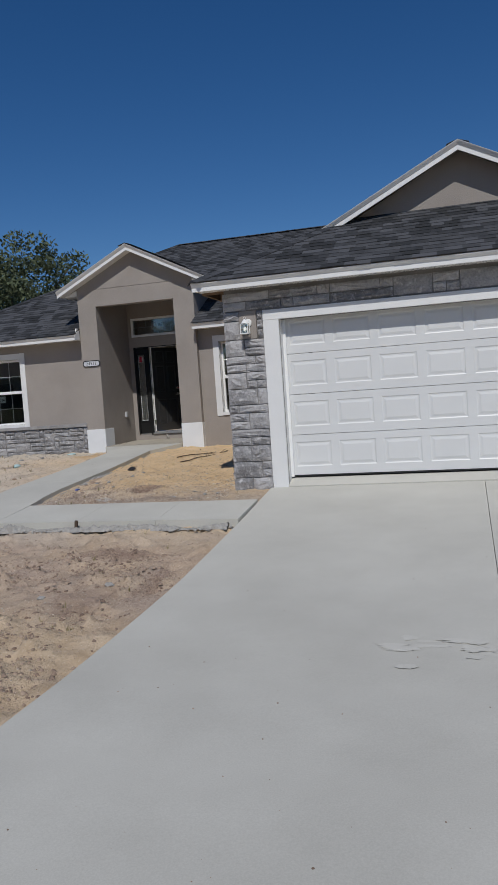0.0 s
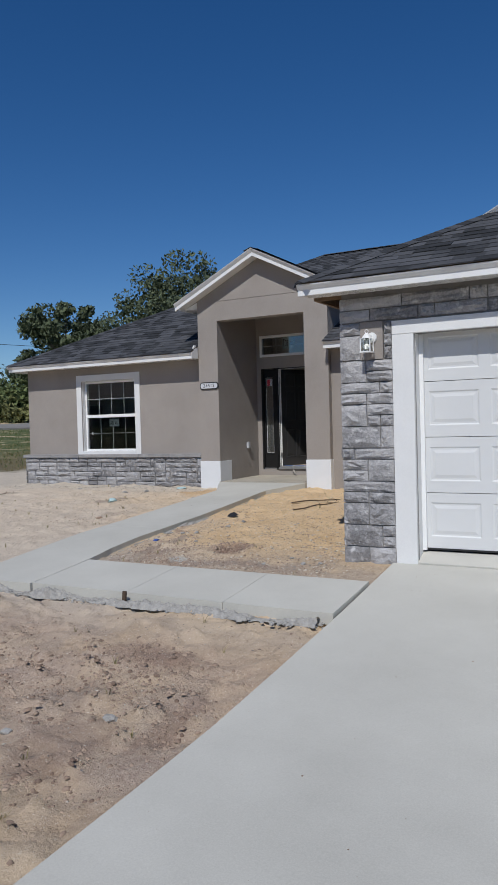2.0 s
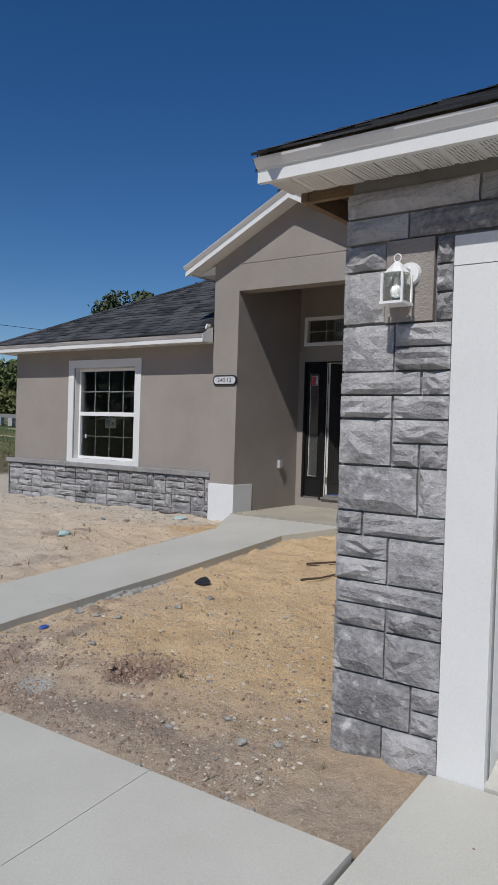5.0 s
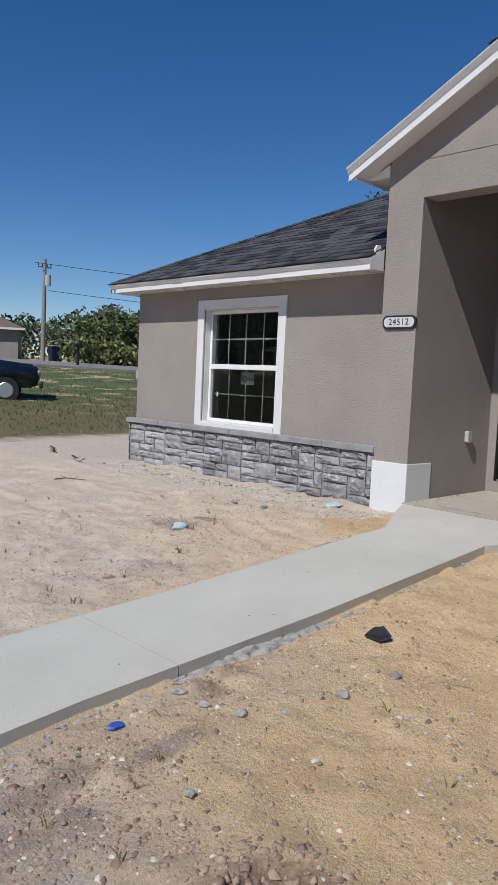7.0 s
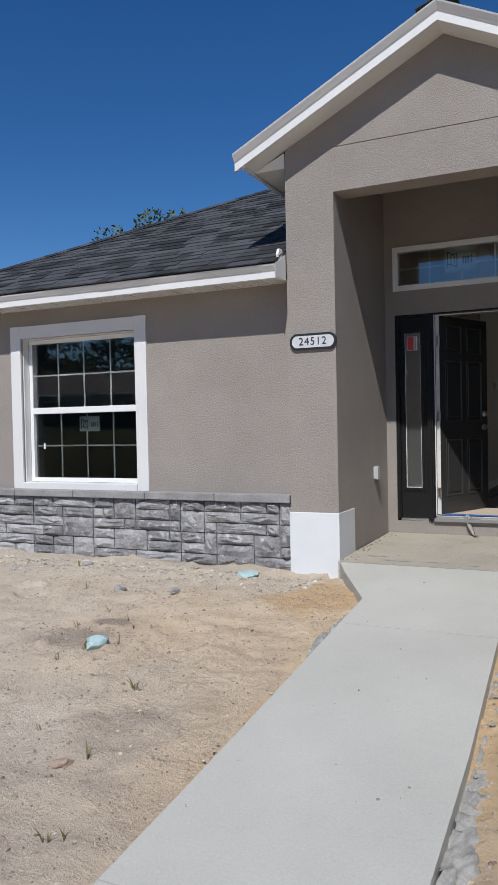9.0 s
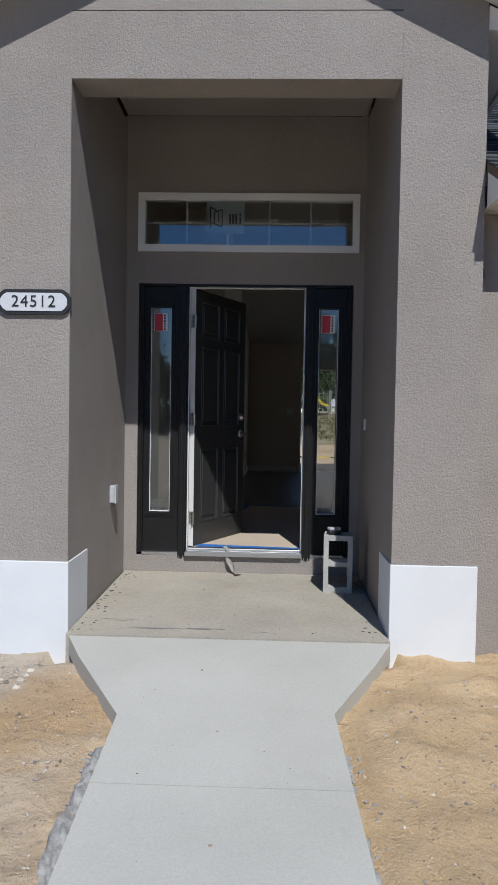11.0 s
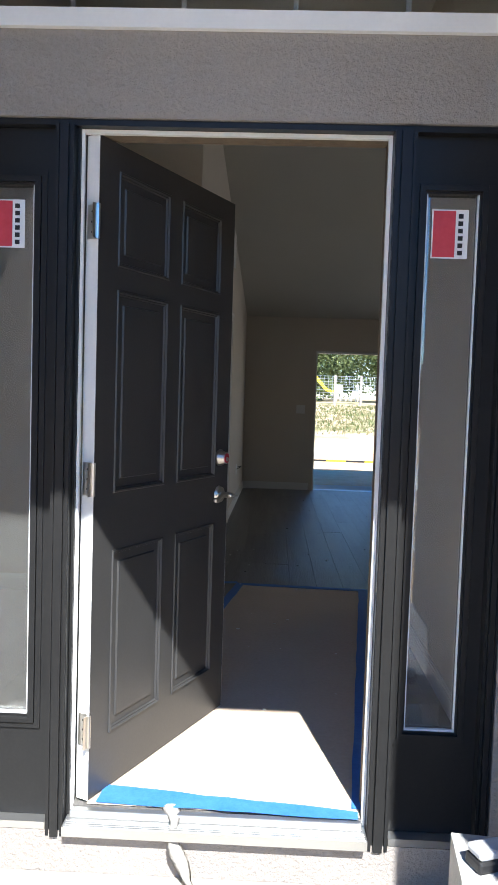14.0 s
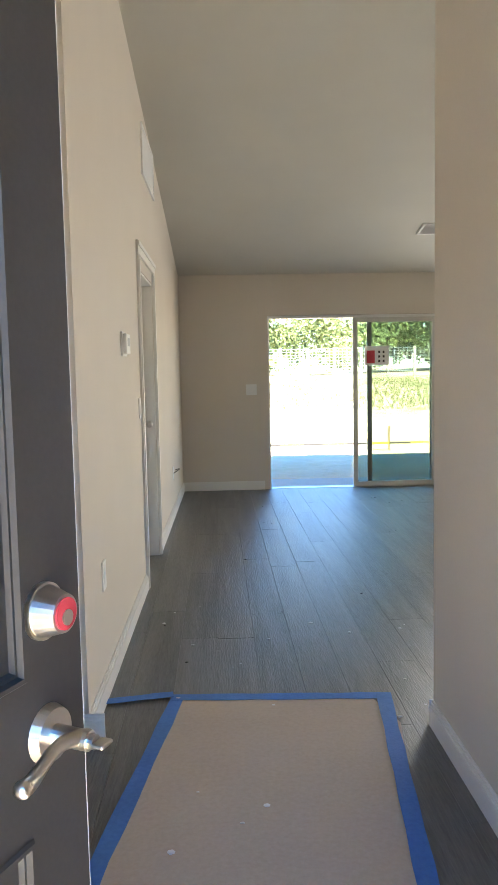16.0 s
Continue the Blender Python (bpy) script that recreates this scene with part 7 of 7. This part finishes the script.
ct = thing("caution_tape", Matrix(), "yellow and black barrier tape strung low on stakes", "barrier tape")
z31 = ground_z(-3, 31)
for i in range(36):
    u = -7 + i * 0.4
    part("yellow_band" if i % 2 else "black_band", boxed(u, u + 0.4, 31.0, 31.003, z31 + 0.11, z31 + 0.15), M_YELLOW if i % 2 else M_DARK, ct)
for u in (-9, -5.8, -2.2, 1.2, 5):
    part("stake", boxed(u - 0.02, u + 0.02, 31.005, 31.045, z31 - 0.3, z31 + 0.45), M_WOOD, ct)
ob_ = tape([(-9, 38.0), (-3, 38.2), (3, 38.1), (9, 38.3)], 0.06, ground_z(0, 38) + 0.12, "yellow string line across the rear yard")
ob_.name = "string_line"
ob_["category"], ob_["group"] = "string", ""
ob_.data.materials[0] = M_YELLOW

# ---- across the street: lamp that the window mirrors ----
sl_ = thing("street_lamp", Matrix.Translation((-21.5, -4.5, ground_z(-21.5, -4.5))), "black street lamp post with a white globe", "street lamp")
part("post", cyl(bmesh.new(), 0.1, 0.06, (0, 0, -0.2), (0, 0, 3.6), 12), M_DARK, sl_)
part("base", cyl(bmesh.new(), 0.2, 0.14, (0, 0, -0.1), (0, 0, 0.5), 12), M_DARK, sl_)
part("globe", ball(bmesh.new(), 0.24, (0, 0, 3.95), 16, (1, 1, 1.25)), M_LABEL, sl_, "white glass globe", smooth=True)
part("finial", cyl(bmesh.new(), 0.08, 0.01, (0, 0, 4.22), (0, 0, 4.45), 10), M_DARK, sl_)

# stain on the drive
M_STAIN = surface("pale_cement_stain", (0.46, 0.447, 0.4), (0.58, 0.565, 0.515), 5, 110, 0.9, 0.1)
srnd = random.Random(8)
bm = bmesh.new()
for j in range(26):
    cx_, cy_ = 0.78 + srnd.uniform(-0.1, 1.0), 5.63 + srnd.gauss(0.0, 0.14)
    rx, ry = srnd.uniform(0.03, 0.13), srnd.uniform(0.015, 0.05)
    n_ = 18
    ring = []
    for i in range(n_):
        a = 6.283 * i / n_
        q = 1 + 0.7 * noise.noise((cx_ * 9 + math.cos(a) * 1.9, math.sin(a) * 1.9, cy_ * 7))
        x_, y_ = cx_ + rx * q * math.cos(a), cy_ + ry * q * math.sin(a)
        ring.append(bm.verts.new((x_, y_, lerp(DRIVE, y_) + 0.0015 + 0.0002 * j)))
    bm.faces.new(ring)
st_ = new("cement_stain", mesh_of("cement_stain", bm, M_STAIN))
tagged(st_, "pale cement splashes dried on the drive", "stain")


stake = new("form_stake", mesh_of("form_stake", boxed(-0.02, 0.02, -0.012, 0.012, -0.12, 0.1, bevel=0.003), M_TWIG))
stake.matrix_basis = pose(-3.524, 8.985, -0.8, 0, 6, 0)
tagged(stake, "dark wooden form stake standing beside the walk", "stake")

# specks of grit dropped on the concrete
srnd = random.Random(12)
verts, faces = [], []
for i in range(260):
    if i < 200:
        x_, y_ = srnd.uniform(-1.3, 2.6), srnd.uniform(1.5, 10.5)
        z_ = lerp(DRIVE, y_)
    else:
        y_ = srnd.uniform(10.1, 15.4)
        x_ = srnd.uniform(walk_left(y_) + 0.03, walk_right(y_) - 0.03)
        z_ = lerp(WALK, y_)
    s_ = 0.0025 + 0.006 * srnd.random() ** 3
    k = len(verts)
    verts += [(x_ + p[0] * s_ * srnd.uniform(.7, 1.2), y_ + p[1] * s_ * srnd.uniform(.7, 1.2), z_ + p[2] * s_ * 0.7) for p in OCT]
    faces += [tuple(k + j for j in f) for f in OCT_F]
me = bpy.data.meshes.new("grit")
me.from_pydata(verts, [], faces)
me.materials.append(M_CLOD)
tagged(new("grit", me), "dark crumbs of grit on the concrete", "grit", "", "stuff")

# crumbs and dead leaves swept to the sides of the porch
srnd = random.Random(31)
verts, faces = [], []
for i in range(150):
    side = i % 3
    y_ = srnd.uniform(15.72, 17.28)
    x_ = -6.385 + abs(srnd.gauss(0, 0.05)) if side == 0 else (-4.615 - abs(srnd.gauss(0, 0.09)) if side == 1 else srnd.uniform(-6.3, -4.7))
    z_ = -0.2 + 0.014 * (y_ - 15.652) / 1.66
    s_ = (0.004 if side == 2 else 0.007) * (0.4 + 1.2 * srnd.random() ** 2)
    k = len(verts)
    a_ = srnd.uniform(0, 6.28)
    for q_ in OCT:
        u_, v_ = q_[0] * s_ * srnd.uniform(1.0, 2.4), q_[1] * s_ * srnd.uniform(.5, 1.0)
        verts.append((x_ + u_ * math.cos(a_) - v_ * math.sin(a_), y_ + u_ * math.sin(a_) + v_ * math.cos(a_), z_ + q_[2] * s_ * 0.4))
    faces += [tuple(k + j for j in f) for f in OCT_F]
me = bpy.data.meshes.new("porch_litter")
me.from_pydata(verts, [], faces)
me.materials.append(M_TWIG)
tagged(new("porch_litter", me), "brown crumbs and dead leaf bits on the porch slab", "debris", "", "stuff")
# scraped damp marks near the porch edge
for x_, y_, l_, seed_ in ((-5.92, 15.80, 0.16, 1), (-5.62, 15.81, 0.12, 2), (-5.3, 15.76, 0.07, 3), (-6.15, 15.98, 0.1, 4)):
    bm = bmesh.new()
    n_ = 20
    ring = []
    for i in range(n_):
        a_ = 6.283 * i / n_
        q_ = 1 + 0.5 * noise.noise((math.cos(a_) * 1.6, math.sin(a_) * 1.6, seed_ * 3.1))
        px_, py_ = x_ + l_ * q_ * math.cos(a_), y_ + (0.009 if seed_ < 4 else 0.045) * q_ * math.sin(a_) + 0.008 * math.sin(px_ * 40 if i else 0)
        ring.append(bm.verts.new((px_, py_, -0.2 + 0.014 * (py_ - 15.652) / 1.66 + 0.0022)))
    bm.faces.new(ring)
    ob = new("porch_mark", mesh_of("porch_mark", bm, M_CONCRETE_RAW if seed_ < 4 else M_PORCH))
    tagged(ob, "grey scraped mark on the porch concrete", "stain")
# bent white flashing where the wing eave meets the column
fl = setting("eave_flashing", prismed([(-6.866, 15.56, 2.33), (-6.866, 15.62, 2.35), (-6.866, 15.65, 2.40), (-6.866, 15.63, 2.435), (-6.866, 15.58, 2.43), (-6.866, 15.55, 2.38)], (0.022, 0, 0)), M_SOFFIT, "bent white metal flashing at the end of the eave", "flashing")

# ---- stone veneer ----
def stone_mesh(seed):
    """Rough-faced unit block: 1 x 1 face towards -y, about one unit deep."""
    rnd = random.Random(seed)
    bm = bmesh.new()
    n = 5
    g = []
    for i in range(n):
        row = []
        for k in range(n):
            u, v = i / (n - 1) - 0.5, k / (n - 1) - 0.5
            edge = i in (0, n - 1) or k in (0, n - 1)
            d = -0.45 if edge else -1.0 + rnd.uniform(-0.35, 0.3)
            ju = rnd.uniform(-0.03, 0.03) if not (i in (0, n - 1)) else rnd.uniform(-0.012, 0.0) * (1 if i else -1)
            jv = rnd.uniform(-0.03, 0.03) if not (k in (0, n - 1)) else rnd.uniform(-0.02, 0.0) * (1 if k else -1)
            row.append(bm.verts.new((u + ju, d, v + jv)))
        g.append(row)
    for i in range(n - 1):
        for k in range(n - 1):
            bm.faces.new((g[i][k], g[i + 1][k], g[i + 1][k + 1], g[i][k + 1]))
    rim = [g[i][0] for i in range(n)] + [g[n - 1][k] for k in range(1, n)] + [g[i][n - 1] for i in range(n - 2, -1, -1)] + [g[0][k] for k in range(n - 2, 0, -1)]
    back = [bm.verts.new((v.co.x, 0.0, v.co.z)) for v in rim]
    for i in range(len(rim)):
        j = (i + 1) % len(rim)
        bm.faces.new((rim[i], rim[j], back[j], back[i]))
    return mesh_of("stone", bm, M_STONE)


STONES = [stone_mesh(100 + i) for i in range(14)]


def lay(parent, m, w, h, seed, cell=(0.11, 0.096), big=0.25):
    """Fills a w by h face with random ashlar. m puts local (u, 0, v) in the world, faces towards local -y."""
    rnd = random.Random(seed)
    nu, nv = max(1, round(w / cell[0])), max(1, round(h / cell[1]))
    du, dv = w / nu, h / nv
    used = [[False] * nv for _ in range(nu)]
    for k in range(nv):
        i = 0
        while i < nu:
            if used[i][k]:
                i += 1
                continue
            run = 1
            while i + run < nu and not used[i + run][k] and run < 4:
                run += 1
            tall = 2 if (k + 1 < nv and rnd.random() < big) else 1
            want = rnd.choice((2, 2, 3)) if tall == 2 else rnd.choice((1, 2, 2, 3, 3, 4))
            run = min(run, want)
            if tall == 2 and any(used[i + q][k + 1] for q in range(run)):
                tall = 1
            for q in range(run):
                for t in range(tall):
                    used[i + q][k + t] = True
            g = 0.004
            sw, sh = run * du - 2 * g, tall * dv - 2 * g
            ob = new("stone", rnd.choice(STONES))
            ob.parent = parent
            flip = Matrix.Diagonal((rnd.choice((-1, 1)) * sw, rnd.uniform(0.03, 0.05), sh, 1))
            ob.matrix_basis = m @ Matrix.Translation(((i + run / 2) * du, 0, (k + tall / 2) * dv)) @ flip
            i += run


# wing: base course under a stone cap
base_wing = setting("stone_base_wing", boxed(-11.49, -6.855, WING_Y - 0.05, WING_Y - 0.001, -0.7, 0.262), M_MORTAR, "grey cast stone base course of the wing", "stone base")
lay(base_wing, Matrix.Translation((-11.50, WING_Y - 0.048, -0.43)), 4.65, 0.69, 21, (0.125, 0.098), 0.3)
lay(base_wing, Matrix.Translation((-11.49, 18.5, -0.43)) @ pose(0, 0, 0, 0, 0, -90), 2.75, 0.69, 22)
cap = thing("stone_cap_wing", Matrix(), "grey cast stone ledge on the base course", "ledge", kind="structure")
xs_ = [-11.56, -10.75, -9.95, -9.2, -8.35, -7.6, -6.856]
for u, v in zip(xs_, xs_[1:]):
    bm = bmesh.new()
    box(bm, u + 0.002, v - 0.002, WING_Y - 0.115, WING_Y - 0.001, 0.263, 0.335, bevel=0.009)
    for vert in bm.verts:
        if vert.co.y < WING_Y - 0.1:
            vert.co += Vector((0, 0.007 * noise.noise((vert.co.x * 9, vert.co.z * 30, 1)), 0.004 * noise.noise((vert.co.x * 13, 5, 2))))
    part("cap_piece", bm, M_LEDGE, cap)
# garage: left pier front and side, head, right pier
G0 = GAR_Y - 0.001
pier = [(-1.925, -1.357, -0.66, 1.497), (-1.925, -1.695, 1.50, 1.885), (-1.446, -1.357, 1.50, 1.885)]
for n, (u0, u1, v0, v1) in enumerate(pier):
    lay(wall_garage, Matrix.Translation((u0, G0, v0)), u1 - u0, v1 - v0, 31 + n, (0.14, 0.112), 0.4)
lay(wall_garage, Matrix.Translation((-1.925, G0, 1.89)), 6.56, 0.255, 41, (0.17, 0.128), 0.3)
lay(wall_garage, Matrix.Translation((4.065, G0, -0.66)), 0.57, 2.545, 44, (0.14, 0.112), 0.4)
lay(wall_garage, Matrix.Translation((-1.901, 11.25, -0.66)) @ pose(0, 0, 0, 0, 0, -90), 0.56, 2.8, 46, (0.14, 0.112), 0.4)

# ---- shingles ----
tb = bmesh.new()
tv = [tb.verts.new(p) for p in ((0, 0, 0.3), (1, 0, 0.3), (1, 1, 0.05), (0, 1, 0.05), (0, 0, 1.0), (1, 0, 1.0), (1, 1, 0.45), (0, 1, 0.45))]
for f_ in ((4, 5, 6, 7), (0, 1, 5, 4), (1, 2, 6, 5), (3, 0, 4, 7), (2, 3, 7, 6), (3, 2, 1, 0)):
    tb.faces.new([tv[i] for i in f_])
TAB = mesh_of("shingle", tb, M_SHINGLE_P)


def shingle_roof(ob, pts, seed, near):
    """Courses of thin overlapping tabs clipped to a roof polygon."""
    rnd = random.Random(seed)
    P = [Vector(p) for p in pts]
    n = (P[1] - P[0]).cross(P[-1] - P[0]).normalized()
    if n.z < 0:
        n = -n
    horiz = Vector((0, 0, 1)).cross(n).normalized()
    up = n.cross(horiz).normalized()
    o = P[0]
    q = [((p - o).dot(horiz), (p - o).dot(up)) for p in P]
    v0, v1 = min(b for a, b in q), max(b for a, b in q)

    def span(v):
        xs = []
        for (a, b), (c, d) in zip(q, q[1:] + q[:1]):
            if (b - v) * (d - v) <= 0 and b != d:
                xs.append(a + (c - a) * (v - b) / (d - b))
        return (min(xs), max(xs)) if len(xs) >= 2 else None
    verts, faces = [], []
    tabs = 0
    ex = 0.142
    v = v0 - 0.06
    row = 0
    while v < v1:
        s = span(min(max(v + 0.05, v0 + 0.001), v1 - 0.001))
        if s:
            u = s[0] - rnd.random() * 0.2
            while u < s[1]:
                w = rnd.choice((0.14, 0.17, 0.22, 0.3))
                a, b = max(u, s[0] - 0.012), min(u + w, s[1] + 0.012)
                a2, b2 = a, b
                hi = min(v + ex + 0.02, v1 + 0.01)
                top, low = span(min(hi, v1 - 0.001)), span(max(v, v0 + 0.001))
                if top and low:
                    a, b = max(u, low[0] - 0.004), min(u + w, low[1] + 0.004)
                    a2, b2 = max(u, top[0] - 0.004), min(u + w, top[1] + 0.004)
                    b2 = max(b2, a2 + 0.002) if b2 < a2 and b2 > u else b2
                if b - a > 0.015 and b2 >= a2 - 0.001:
                    t = rnd.choice((0.006, 0.0095, 0.013))
                    lo = v + rnd.uniform(-0.006, 0.006)
                    if near and tabs < 300 and abs(a - a2) + abs(b - b2) < 0.001:
                        tabs += 1
                        tab = new("shingle", TAB)
                        tab.parent = ob
                        base_m = Matrix((horiz, up, n)).transposed().to_4x4()
                        tab.matrix_basis = Matrix.Translation(o + horiz * a + up * lo) @ base_m @ Matrix.Diagonal((b - a, hi - lo, t + 0.006, 1))
                        u += w
                        continue
                    k = len(verts)
                    for uu, vv, tt in ((a, lo, 0.003), (b, lo, 0.003), (b2, hi, 0.0005), (a2, hi, 0.0005), (a, lo, t + 0.006), (b, lo, t + 0.006), (b2, hi, 0.006), (a2, hi, 0.006)):
                        verts.append(o + horiz * uu + up * vv + n * tt)
                    faces += [(k + 4, k + 5, k + 6, k + 7), (k, k + 1, k + 5, k + 4), (k + 1, k + 2, k + 6, k + 5), (k + 3, k, k + 4, k + 7)]
                u += w
        v += ex
        row += 1
    if not verts:
        return None
    me = bpy.data.meshes.new("shingles")
    me.from_pydata(verts, [], faces)
    me.materials.append(M_SHINGLE)
    sh = new("shingles", me)
    sh.parent = ob
    sh["kind"] = "stuff"
    return sh


for i, (ob, pts) in enumerate(roof_planes):
    shingle_roof(ob, pts, 60 + i, ob.name in ("roof_front_wing", "roof_garage_front"))


def ridge_caps(a, b, seed):
    """Bent cap shingles along a hip or ridge."""
    a, b = Vector(a), Vector(b)
    d = (b - a).normalized()
    side = d.cross(Vector((0, 0, 1))).normalized()
    up = side.cross(d)
    verts, faces = [], []
    L = (b - a).length
    u = 0.0
    while u < L:
        for s, e in ((u, min(u + 0.17, L)),):
            k = len(verts)
            for t, h in ((s, 0.019), (e, 0.015)):
                for w, z in ((-0.16, -0.052), (0, 0.0), (0.16, -0.052)):
                    verts.append(a + d * t + side * w + up * (z + h))
            faces += [(k, k + 1, k + 4, k + 3), (k + 1, k + 2, k + 5, k + 4)]
            for w, z in ((-0.16, -0.052), (0, 0.0), (0.16, -0.052)):
                verts.append(a + d * s + side * w + up * (z + 0.012))
            faces += [(k, k + 1, k + 7, k + 6), (k + 1, k + 2, k + 8, k + 7)]
        u += 0.142
    me = bpy.data.meshes.new("ridge_cap")
    me.from_pydata(verts, [], faces)
    me.materials.append(M_SHINGLE)
    ob = new("ridge_cap", me)
    return tagged(ob, "charcoal hip and ridge cap shingles", "ridge cap", "", "structure")


for i, (a, b) in enumerate((((EX0, EY0, E_), (EX0 + half, RIDGE_Y, RIDGE_Z)), ((EX0 + half, RIDGE_Y, RIDGE_Z), (EX1 - half, RIDGE_Y, RIDGE_Z)), ((GX0, GY0, E_), (GX0 + gf, GABLE_Y, zf)), ((GX1, GY0, E_), (GX1 - gf, GABLE_Y, zf)), ((PX, 15.44, PZ), (PX, pv, PZ)), ((GRX, GABLE_Y, GRZ), (GRX, gv, GRZ)))):
    ridge_caps(a, b, i)
